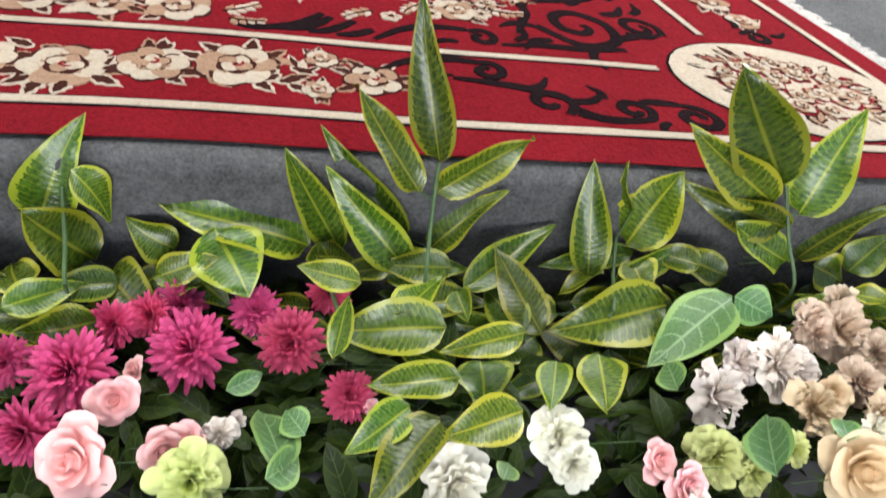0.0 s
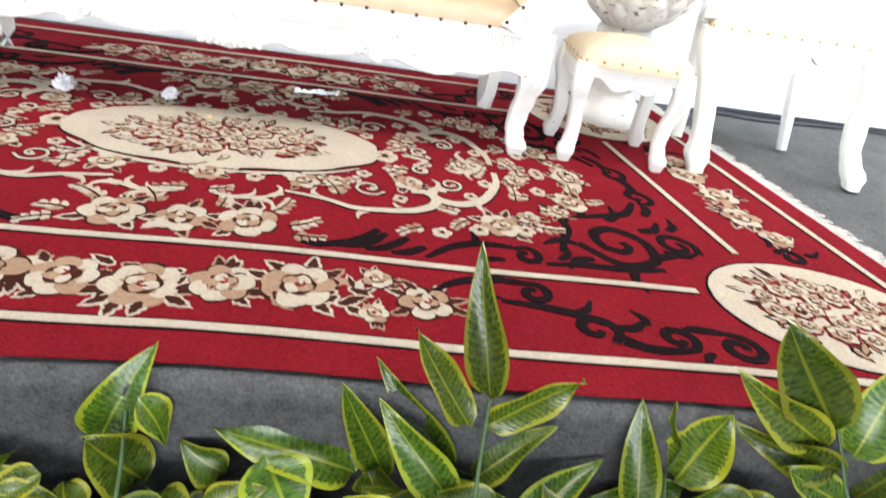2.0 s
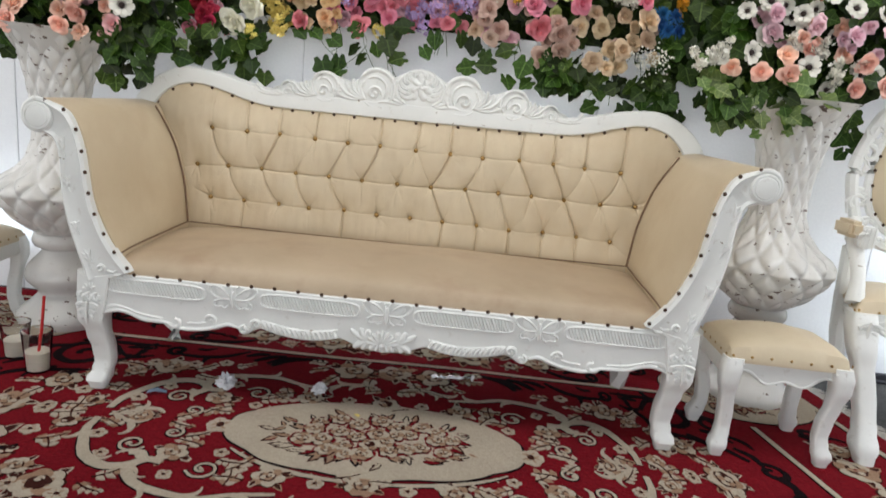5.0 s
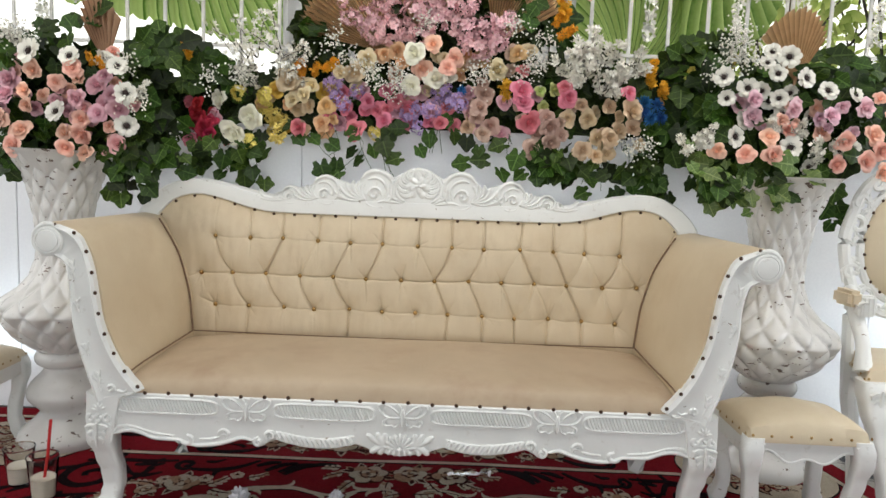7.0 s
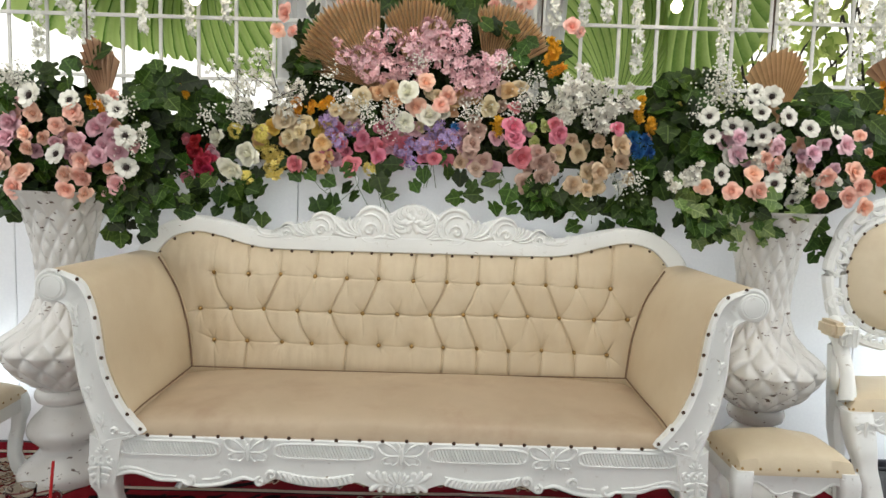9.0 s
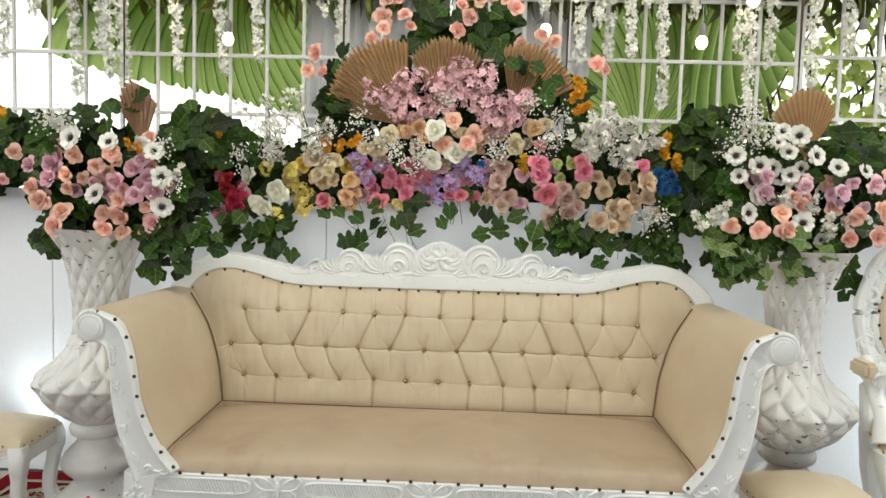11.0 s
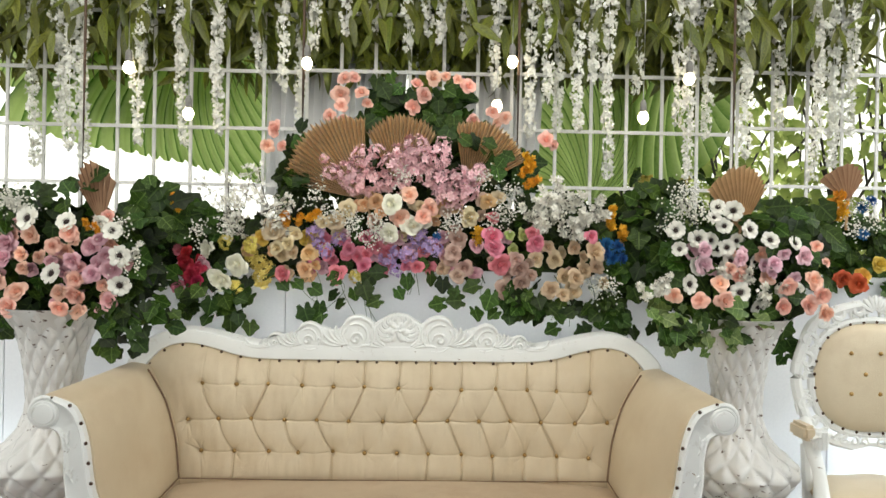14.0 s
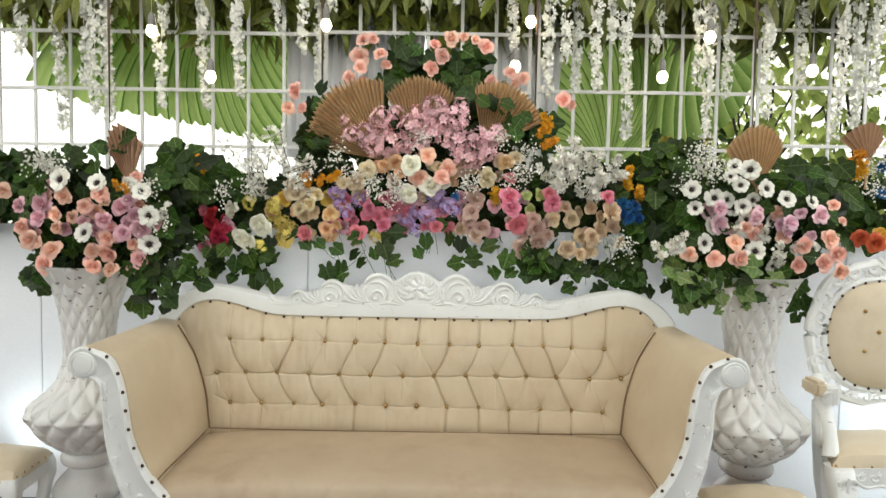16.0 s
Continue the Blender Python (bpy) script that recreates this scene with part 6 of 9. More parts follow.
def petal_patch(s, ang, spread, r0, r1, h0, h1, roll, wave=0.0, nt=4, na=4, mat=0, point=0.0, round_=0.10, close=0.0):
    """One petal of a flower that looks to +z: it rises from r0 to r1 round the axis and rolls over at its rim."""
    verts, uvs = [], []
    for i in range(nt + 1):
        t = i / nt
        for j in range(na + 1):
            a = -1 + 2 * j / na
            w = spread * (0.35 + 0.65 * math.sin(math.pi * (0.12 + 0.62 * t))) * (1 - point * t ** 3)
            r = r0 + (r1 - r0) * t ** (0.85 - 0.35 * (close > 0)) * (1 - round_ * a * a * t) * (1 - close * t ** 3)
            z = h0 + (h1 - h0) * t ** 0.75 - roll * t ** 4 - 0.10 * (h1 - h0) * a * a + wave * math.sin(a * 5 + ang * 7) * t
            th = ang + a * w
            verts.append((r * math.cos(th), r * math.sin(th), z))
            uvs.append((j / na, t))
    k = na + 1
    s.add(verts, [(i * k + j, i * k + j + 1, (i + 1) * k + j + 1, (i + 1) * k + j) for i in range(nt) for j in range(na)], uvs, mat)


def rose_shape(seed, opened=1.0):
    """A blown rose: petals wound in a spiral round a tight heart, the outer ones rolled back."""
    rnd = random.Random(seed)
    s = Shape()
    ph = rnd.uniform(0, 6)
    plug = revolve(Shape(), [(0.30, 0.0), (0.22, 0.34), (0.10, 0.46), (0.01, 0.48)], 10)
    s.add(plug.v, plug.f, [(0.5, 0.25)] * len(plug.v))
    count = 16
    for k in range(count):
        q = k / (count - 1)
        r1 = (0.15 + 0.88 * q) * rnd.uniform(0.95, 1.07) * (opened if q > 0.5 else 1.0)
        spread = (1.35 - 0.50 * q) * rnd.uniform(0.92, 1.1)
        petal_patch(s, ph + 2.40 * k + rnd.uniform(-0.15, 0.15), spread, 0.02 + 0.10 * q, r1, 0.25 - 0.35 * q, (0.74 - 0.34 * q * q) * rnd.uniform(0.92, 1.08), (0.02 + 0.22 * q * q) * rnd.uniform(0.6, 1.5), rnd.uniform(0.05, 0.11) * r1, 6, 6, point=rnd.uniform(0.0, 0.38), round_=0.02 + 0.17 * q, close=max(0.0, 0.18 - 0.4 * q))
    petal_patch(s, 0, 3.1, 0.05, 0.35, -0.35, -0.08, 0, mat=1, na=8)
    return s


def peony_shape(seed):
    """A ruffled bloom: many narrow, crumpled petals in loose rings, the inner ones standing up."""
    rnd = random.Random(seed)
    s = Shape()
    for n, r1, h1, roll in ((5, 0.22, 0.66, 0.0), (7, 0.40, 0.64, 0.02), (8, 0.58, 0.58, 0.06), (9, 0.76, 0.46, 0.10), (9, 0.92, 0.32, 0.14), (8, 1.04, 0.14, 0.14)):
        ph = rnd.uniform(0, 6)
        for k in range(n):
            petal_patch(s, ph + 2 * math.pi * k / n + rnd.uniform(-0.25, 0.25), math.pi / n * rnd.uniform(1.0, 1.5), 0.04, r1 * rnd.uniform(0.82, 1.12), -0.08, h1 * rnd.uniform(0.75, 1.2), roll * rnd.uniform(0, 2.4), rnd.uniform(0.05, 0.12), 5, 7, round_=rnd.uniform(0.02, 0.25))
    return s


def anemone_shape(seed):
    rnd = random.Random(seed)
    s = Shape()
    for n, r1, h in ((9, 0.98, 0.20), (8, 0.84, 0.34)):
        for k in range(n):
            petal_patch(s, 2 * math.pi * (k + 0.5 * (n == 8)) / n + rnd.uniform(-0.08, 0.08), 0.38, 0.10, r1 * rnd.uniform(0.92, 1.06), 0.0, h * rnd.uniform(0.4, 1.6), 0.08 * rnd.random(), 0.03)
    c = Shape()
    revolve(c, [(0.24, 0.06), (0.25, 0.14), (0.20, 0.22), (0.10, 0.26), (0.01, 0.27)], 12)
    s.merge(c, Matrix())
    s.m[-len(c.f):] = [1] * len(c.f)
    for k in range(16):
        a = 2 * math.pi * k / 16
        tube(s, [(0.2 * math.cos(a), 0.2 * math.sin(a), 0.1), (0.36 * math.cos(a), 0.36 * math.sin(a), 0.22)], [0.012, 0.025], 4, mat=1)
    return s


def mum_shape(seed, rings=6, per=17, length=1.0):
    """A chrysanthemum: rings of narrow, spoon-tipped petals."""
    rnd = random.Random(seed)
    s = Shape()
    for i in range(rings):
        up = 1.35 - 1.55 * i / (rings - 1)
        for k in range(per - (rings - i) // 2):
            a = 2 * math.pi * (k + 0.37 * i) / (per - (rings - i) // 2) + rnd.uniform(-0.12, 0.12)
            el = up + rnd.uniform(-0.16, 0.16)
            ln = length * rnd.uniform(0.78, 1.05) * (0.72 + 0.28 * i / (rings - 1))
            d = Vector((math.cos(el) * math.cos(a), math.cos(el) * math.sin(a), math.sin(el)))
            side = Vector((-math.sin(a), math.cos(a), 0))
            nrm = side.cross(d)
            vs, uv = [], []
            for t, w in ((0.08, 0.025), (0.45, 0.060), (0.80, 0.072), (0.93, 0.055), (1.0, 0.012)):
                p = d * ln * t + nrm * (-0.10 * t * t if i > 1 else 0.05 * t) * ln
                vs += [p - side * w, p - nrm * 0.018, p + side * w]
                uv += [(0, t), (0.5, t), (1, t)]
            s.add(vs, [(3 * q + b, 3 * q + b + 1, 3 * q + b + 4, 3 * q + b + 3) for q in range(4) for b in range(2)], uv)
    return s


def floret(s, m, r, n, cup=0.3, mat=0):
    vs, fs, uv = [Vector((0, 0, 0))], [], [(0.5, 0)]
    for k in range(n):
        a = 2 * math.pi * k / n
        w = math.pi / n * 0.85
        b = len(vs)
        for t, da in ((0.6, -w), (1.0, -w * 0.45), (1.0, w * 0.45), (0.6, w)):
            vs.append(Vector((r * t * math.cos(a + da), r * t * math.sin(a + da), r * cup * t * t)))
            uv.append((0.5, t))
        fs.append((0, b, b + 1, b + 2, b + 3))
    s.add([m @ v for v in vs], fs, uv, mat)


def ball(seed, n, r, petals=4, squash=0.75):
    """A dense head of small florets."""
    rnd = random.Random(seed)
    s = Shape()
    for k in range(n):
        z = rnd.uniform(-0.15, 1)
        a = rnd.uniform(0, 6.283)
        q = math.sqrt(max(0, 1 - z * z))
        d = Vector((q * math.cos(a), q * math.sin(a), z * squash)) * rnd.uniform(0.72, 1.05)
        m = Matrix.Translation(d) @ (d + Vector((rnd.uniform(-.4, .4), rnd.uniform(-.4, .4), 0))).to_track_quat("Z", "Y").to_matrix().to_4x4()
        floret(s, m, r * rnd.uniform(0.8, 1.2), petals, 0.35)
    return s


def twig(seed, n, r, petals=5, spread=0.35, droop=0.0):
    """A twig set with florets along its length, growing to +z."""
    rnd = random.Random(seed)
    s = Shape()
    for b in range(3):
        ax, ay = rnd.uniform(-spread, spread), rnd.uniform(-spread, spread)
        pts = [Vector((ax * t + 0.05 * math.sin(3 * t + b), ay * t, t - droop * t * t)) for t in (0, 0.25, 0.5, 0.75, 1.0)]
        tube(s, pts, [0.02, 0.016, 0.012, 0.01, 0.006], 4, mat=1)
        for k in range(n // 3):
            t = rnd.uniform(0.18, 1.02)
            i = min(3, int(t * 4))
            p = pts[i].lerp(pts[i + 1], min(1, t * 4 - i)) + Vector((rnd.gauss(0, 0.085), rnd.gauss(0, 0.085), rnd.gauss(0, 0.05)))
            floret(s, Matrix.Translation(p) @ Vector((rnd.uniform(-1, 1), rnd.uniform(-1, 1), rnd.uniform(-0.3, 1))).to_track_quat("Z", "Y").to_matrix().to_4x4(), r * rnd.uniform(0.75, 1.25), petals, 0.4)
    return s


def breath(seed, n=70):
    """A cloud of tiny white beads on hair-thin stalks."""
    rnd = random.Random(seed)
    s = Shape()
    for k in range(n):
        d = Vector((rnd.gauss(0, 0.36), rnd.gauss(0, 0.36), rnd.uniform(0.25, 1.0)))
        if k % 3 == 0:
            tube(s, [(0, 0, -0.3), d * 0.5, d], [0.008, 0.006, 0.004], 3, mat=1)
        r = rnd.uniform(0.042, 0.074)
        vs = [d + Vector(q) * r for q in ((1, 0, 0), (-1, 0, 0), (0, 1, 0), (0, -1, 0), (0, 0, 1), (0, 0, -1))]
        s.add(vs, [(0, 2, 4), (2, 1, 4), (1, 3, 4), (3, 0, 4), (2, 0, 5), (1, 2, 5), (3, 1, 5), (0, 3, 5)], [(0.5, 0.9)] * 6)
    return s


def leaf_shape(width, fold=0.18, bend=0.2, n=10, tip=1.0, wave=0.0, twist=0.0, wide=0.80):
    """A pointed leaf of length 1 along +y, folded along its midrib; u runs along it and v across."""
    s = Shape()
    vs, uv = [], []
    for i in range(n + 1):
        t = i / n
        w = width * (math.sin(math.pi * t ** wide) ** 0.85 if 0 < t < 1 else 0.0) * (1 - (0.25 * t if tip > 1 else 0))
        for v in (-1, -0.5, 0, 0.5, 1):
            z = fold * w * abs(v) * 1.0 - bend * t * t + wave * math.sin(t * 9 + v * 2) * abs(v) * width
            x = w * v
            c, q = math.cos(twist * t), math.sin(twist * t)
            vs.append((x * c - z * q, t, z * c + x * q))
            uv.append((t, 0.5 + 0.5 * v))
    fs = [(i * 5 + k, i * 5 + k + 1, (i + 1) * 5 + k + 1, (i + 1) * 5 + k) for i in range(n) for k in range(4)]
    return s.add(vs, fs, uv)


def ivy_shape(seed, lobe=0.42):
    """A five-lobed ivy leaf of length 1 along +y."""
    rnd = random.Random(seed)
    s = Shape()
    vs, uv = [Vector((0, 0.30, 0.05))], [(0.3, 0.5)]
    n = 30
    for k in range(n):
        t = 2 * math.pi * k / n
        q = 0.5 + 0.5 * math.cos(5 * (t - math.pi / 2))
        r = (0.42 + lobe * 0.42 * q ** 1.2) * (0.80 + 0.34 * max(0, math.sin(t))) * rnd.uniform(0.96, 1.04)
        if abs(((t - 3 * math.pi / 2) + math.pi) % (2 * math.pi) - math.pi) < 0.25:
            r *= 0.45
        x, y = r * math.cos(t), 0.30 + r * math.sin(t)
        vs.append(Vector((x, y, 0.05 + 0.22 * abs(x) - 0.25 * (y - 0.3) ** 2 + rnd.uniform(-0.02, 0.02))))
        uv.append((min(1, max(0, y)), 0.5 + x * 0.9))
    s.add(vs, [(0, 1 + k, 1 + (k + 1) % n) for k in range(n)], uv)
    return s


ROSES = {k: [rose_shape(i + 3 * j, o).mesh("rose", [PETALS[k], STEM], 0) for j, o in enumerate((1.0, 0.86, 1.05))] for i, k in enumerate(PETALS)}
PEONIES = {k: [peony_shape(60 + i + 4 * j).mesh("peony", PETALS[k], 0) for j in range(3)] for i, k in enumerate(("shell", "greige", "white", "lime", "beige", "tan"))}
ANEMONES = [anemone_shape(i).mesh("anemone", [WHITE_PETAL, SEED], 0) for i in range(3)]
MAGENTA_MUMS = [mum_shape(i, 9, 22).mesh("chrysanthemum", MAGENTA_PETAL, 0) for i in range(3)]
YELLOW_POMS = [ball(i, 42, 0.34, 5).mesh("yellow_bloom", YELLOW_PETAL, 0) for i in range(2)]
LILAC_HEADS = [ball(10 + i, 34, 0.32, 4).mesh("lilac_bloom", LILAC_PETAL, 0) for i in range(2)]
BLUE_HEADS = [mum_shape(20 + i, 5, 15).mesh("blue_bloom", BLUE_PETAL, 0) for i in range(2)]
CHERRY_SPRAYS = [ball(30 + i, 46, 0.28, 5, 0.9).mesh("cherry_spray", CHERRY_PETAL, 0) for i in range(3)]
WHITE_SPRAYS = [twig(40 + i, 39, 0.15, 5, 0.62).mesh("white_spray", [WHITE_PETAL, DARK_STEM], 0) for i in range(3)]
BARE_SPRAYS = [twig(70 + i, 42, 0.075, 5, 0.65).mesh("white_spray", [WHITE_PETAL, DARK_STEM], 0) for i in range(3)]
ORANGE_SPRAYS = [twig(50 + i, 54, 0.14, 5, 0.16).mesh("orange_spray", [ORANGE_PETAL, STEM], 0) for i in range(2)]
BREATHS = [breath(i).mesh("gypsophila", [WHITE_PETAL, STEM], 0) for i in range(3)]
IVIES = [ivy_shape(i, l).mesh("ivy_leaf", IVY, 0) for i, l in enumerate((0.24, 0.32, 0.18, 0.28))]
BRIGHTS = [ivy_shape(20 + i, l).mesh("bright_leaf", BRIGHT_LEAF, 0) for i, l in enumerate((0.42, 0.30))]
LAURELS = [leaf_shape(0.125, 0.3, b, 8).mesh("laurel_leaf", LAUREL, 0) for b in (0.15, 0.35, -0.1)]


def faced(x, y, z, size, toward, spin=None):
    """The place of a flower whose face looks along toward."""
    q = Vector(toward).normalized().to_track_quat("Z", "Y").to_matrix().to_4x4()
    return Matrix.Translation((x, y, z)) @ q @ Matrix.Rotation(random.uniform(0, 6.283) if spin is None else spin, 4, "Z") @ Matrix.Diagonal((size, size, size, 1))


def hung(x, y, z, size, down=0.8, face=(0, -1, 0.3), jitter=0.5):
    """The place of a leaf: its blade looks roughly along face and its tip hangs down."""
    f = (Vector(face) + Vector([random.gauss(0, jitter) for _ in range(3)])).normalized()
    t = Vector((random.gauss(0, 0.7), random.gauss(0, 0.25), -down + random.gauss(0, 0.5)))
    t = (t - f * t.dot(f)).normalized()
    m = Matrix((t.cross(f), t, f)).transposed().to_4x4()
    return Matrix.Translation((x, y, z)) @ m @ Matrix.Diagonal((size, size, size, 1))


def set_out(parent, places, meshes, y, name, centre=(0, 1.3), spread=0.45, lift=0.0, depth=0.028, vary=0.06, size=0.04):
    """Blooms of one kind at their places (x, z and, where it is known, half width) in the face of an arrangement, turned outward from its centre."""
    for x, z, *r in places:
        d = Vector(((x - centre[0]) * spread + random.gauss(0, 0.26), -1.0, (z - centre[1]) * spread * 0.3 + lift + random.gauss(0.02, 0.22)))
        ob = part(name, random.choice(meshes), None, parent, m=faced(x, y + random.uniform(-depth, depth), z, (r[0] if r else size) * random.uniform(1 - vary, 1 + vary), d))
        if name == "gypsophila":
            tagged(ob, kind="stuff")


def sprays(parent, places, meshes, y, size, name, drop=0.06):
    """Flowering twigs that stand up and lean out of an arrangement."""
    for x, z in places:
        part(name, random.choice(meshes), None, parent, m=faced(x, y + random.uniform(-0.015, 0.015), z - drop, size * random.uniform(0.85, 1.15), (random.gauss(0, 0.4), -0.7, 0.9)))


def ivy_at(parent, places, y, size=0.085, extra=1, down=0.7, meshes=None, name="ivy_leaf"):
    """Single leaves at their places, each with a few more close behind it."""
    for x, z in places:
        for k in range(1 + extra):
            g = 0.0 if k == 0 else 0.028
            part(name, random.choice(meshes or IVIES), None, parent, m=hung(x + random.gauss(0, g), y + 0.02 * k + random.uniform(-0.01, 0.01), z + 0.35 * size + random.gauss(0, g), size * random.uniform(0.8, 1.2), down, (0, -1, 0.3), 0.3))


def ivy_fill(parent, blobs, count, y, thick, size=0.062, stuff=0, meshes=IVIES, name="ivy_leaf", shape=None, mat=None):
    """Leaves strewn over ellipses (x, z, half width, half height): singly, and the deeper ones as one mesh."""
    for k in range(count):
        cx, cz, rx, rz = random.choice(blobs)
        t, r = random.uniform(0, 6.283), math.sqrt(random.random())
        x, z = cx + rx * r * math.cos(t), cz + rz * r * math.sin(t)
        m = hung(x, y + random.uniform(-0.2, 1.0) * thick, z, size * random.uniform(0.65, 1.3), 0.6, ((x - cx) * 0.8, -1, 0.25 + (z - cz)))
        part(name, random.choice(meshes), None, parent, m=m)
    if stuff:
        s = Shape()
        base = [shape] if shape else [ivy_shape(i) for i in range(3)]
        for k in range(stuff):
            cx, cz, rx, rz = random.choice(blobs)
            t, r = random.uniform(0, 6.283), math.sqrt(random.random()) * 0.95
            x, z = cx + rx * r * math.cos(t), cz + rz * r * math.sin(t)
            s.merge(random.choice(base), hung(x, y + thick * random.uniform(0.5, 1.8), z, size * random.uniform(0.8, 1.4), 0.4))
        tagged(part("foliage", s, mat or IVY, parent, "dense dark ivy behind the blooms", smooth=0), kind="stuff")


def trail(parent, x, y, z, length, sway, leaves, size=0.058, meshes=IVIES):
    """A hanging shoot with leaves along it."""
    pts = [Vector((x + sway * t * t + 0.012 * math.sin(7 * t + x * 9), y - 0.03 * math.sin(3 * t), z - length * t)) for t in (i / 8 for i in range(9))]
    shoot = part("shoot", tube(Shape(), pts, [0.0022] * 6 + [0.0016, 0.0012, 0.0008], 4), STEM, parent)
    for k in range(leaves):
        p = pts[min(8, int(1 + 7.9 * k / max(1, leaves - 1)))]
        part("leaf", random.choice(meshes), None, shoot, m=hung(p.x + random.uniform(-0.03, 0.03), p.y - 0.012, p.z + random.uniform(-0.01, 0.02), size * random.uniform(0.7, 1.2), 0.9, (0, -1, 0.35), 0.35))


def fan_leaf(parent, x, y, z, r, mid, span, lean=0.2, ribs=17, point=0.16, mat=None):
    """A dried, pleated palm fan on its stalk; angles in degrees in the picture plane."""
    s = Shape()
    vs, uv = [], []
    for k in range(2 * ribs + 1):
        u = -1 + k / ribs
        a = radians(mid + span * u / 2)
        rr = r * (1.0 - point * abs(u) ** 1.3 - (0.03 if k % 2 else 0.0)) * random.uniform(0.95, 1.0)
        for t in (0.04, 0.4, 0.75, 1.0):
            pl = (0.016 if k % 2 else -0.016) * t * r / 0.25
            vs.append((x + rr * t * math.cos(a), y - lean * rr * t * math.sin(a) * 0.3 + pl + 0.05 * u * u * t, z + rr * t * math.sin(a)))
            uv.append((t, 0.05 + k / 2))
    s.add(vs, [(k * 4 + j, k * 4 + j + 1, (k + 1) * 4 + j + 1, (k + 1) * 4 + j) for k in range(2 * ribs) for j in range(3)], uv)
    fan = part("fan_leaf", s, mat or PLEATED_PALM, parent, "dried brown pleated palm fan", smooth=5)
    part("stalk", tube(Shape(), [(x - 0.05 * math.cos(radians(mid)), y + 0.02, z - 0.12), (x, y, z + r * 0.1)], 0.006, 6), DRY_PALM, fan)
    return fan


# ---- the arrangement on the wall, and the bouquets in the vases ----
ANEM_L = [(-1.34, 1.45, 0.050), (-1.21, 1.44, 0.046), (-1.26, 1.25, 0.046), (-1.01, 1.32, 0.046), (-1.02, 1.21, 0.046), (-1.04, 1.41, 0.040), (-1.41, 1.50, 0.032), (-1.10, 1.44, 0.032)]
PEACH_L = [(-1.50, 1.27, 0.042), (-1.46, 1.22, 0.046), (-1.39, 1.18, 0.042), (-1.41, 1.13, 0.042), (-1.33, 1.39, 0.036), (-1.26, 1.35, 0.032), (-1.37, 1.32, 0.038), (-1.36, 1.27, 0.034), (-1.19, 1.23, 0.038), (-1.17, 1.18, 0.050), (-1.24, 1.18, 0.038), (-1.22, 1.13, 0.042), (-1.17, 1.11, 0.036), (-1.20, 1.40, 0.036)]
MAUVE_L = [(-1.45, 1.36, 0.044), (-1.44, 1.30, 0.049), (-1.14, 1.35, 0.044), (-1.10, 1.38, 0.036), (-1.09, 1.32, 0.040), (-1.06, 1.27, 0.047), (-1.19, 1.30, 0.040), (-1.13, 1.25, 0.038), (-1.12, 1.29, 0.034), (-1.51, 1.35, 0.036)]
RED = [(-0.91, 1.30, 0.043), (-0.88, 1.24, 0.041), (-0.85, 1.21, 0.036), (-0.89, 1.20, 0.034), (-0.90, 1.33, 0.036), (-0.86, 1.26, 0.036)]
ROSEPINK = [(-0.94, 1.19, 0.043), (-0.79, 1.18, 0.029), (-0.49, 1.25, 0.046), (-0.27, 1.25, 0.046), (-0.16, 1.29, 0.041), (-0.22, 1.36, 0.036), (-0.11, 1.37, 0.036), (-0.18, 1.33, 0.034), (0.07, 1.29, 0.036), (0.02, 1.29, 0.029), (-0.08, 1.27, 0.034), (0.12, 1.285, 0.032)]
WHITE = [(-0.80, 1.35, 0.055), (-0.75, 1.23, 0.069), (-0.68, 1.29, 0.057), (0.04, 1.46, 0.055), (-0.05, 1.43, 0.045), (-0.04, 1.55, 0.052)]
YELLOW = [(-0.63, 1.37, 0.036), (-0.60, 1.29, 0.036), (-0.59, 1.23, 0.041), (-0.69, 1.19, 0.031), (-0.74, 1.38, 0.031), (-0.64, 1.33, 0.031), (-0.57, 1.27, 0.031), (-0.19, 1.24, 0.031)]
CREAM = [(-0.54, 1.43, 0.060), (-0.45, 1.42, 0.041), (-0.47, 1.38, 0.043), (-0.28, 1.48, 0.053), (-0.23, 1.53, 0.046), (-0.33, 1.47, 0.038), (0.28, 1.50, 0.048), (-0.52, 1.36, 0.038)]
APRICOT = [(-0.39, 1.34, 0.046), (-0.40, 1.27, 0.038), (-0.11, 1.56, 0.041), (-0.09, 1.52, 0.036), (-0.16, 1.55, 0.036), (0.37, 1.57, 0.038), (-0.36, 1.29, 0.029)]
PEACH_MID = [(-0.01, 1.50, 0.045), (0.03, 1.59, 0.041), (0.09, 1.50, 0.036), (0.12, 1.54, 0.041)]
LILAC = [(-0.36, 1.43, 0.041), (-0.35, 1.38, 0.031), (-0.27, 1.40, 0.031), (-0.06, 1.32, 0.041), (0.07, 1.42, 0.041), (0.03, 1.34, 0.036), (0.14, 1.37, 0.036), (0.10, 1.38, 0.034), (-0.02, 1.35, 0.031), (-0.32, 1.35, 0.029), (-0.02, 1.275, 0.030)]
TAUPE = [(0.24, 1.41, 0.046), (0.22, 1.35, 0.046), (0.27, 1.29, 0.046), (0.24, 1.25, 0.036), (0.21, 1.32, 0.036), (0.50, 1.29, 0.048), (0.44, 1.20, 0.050), (0.51, 1.23, 0.043), (0.49, 1.33, 0.038), (0.55, 1.26, 0.036), (0.23, 1.45, 0.031)]
HOT_PINK = [(0.39, 1.50, 0.038), (0.38, 1.42, 0.050), (0.39, 1.37, 0.045), (0.42, 1.31, 0.057), (0.56, 1.40, 0.045), (0.55, 1.44, 0.036), (0.80, 1.43, 0.036)]
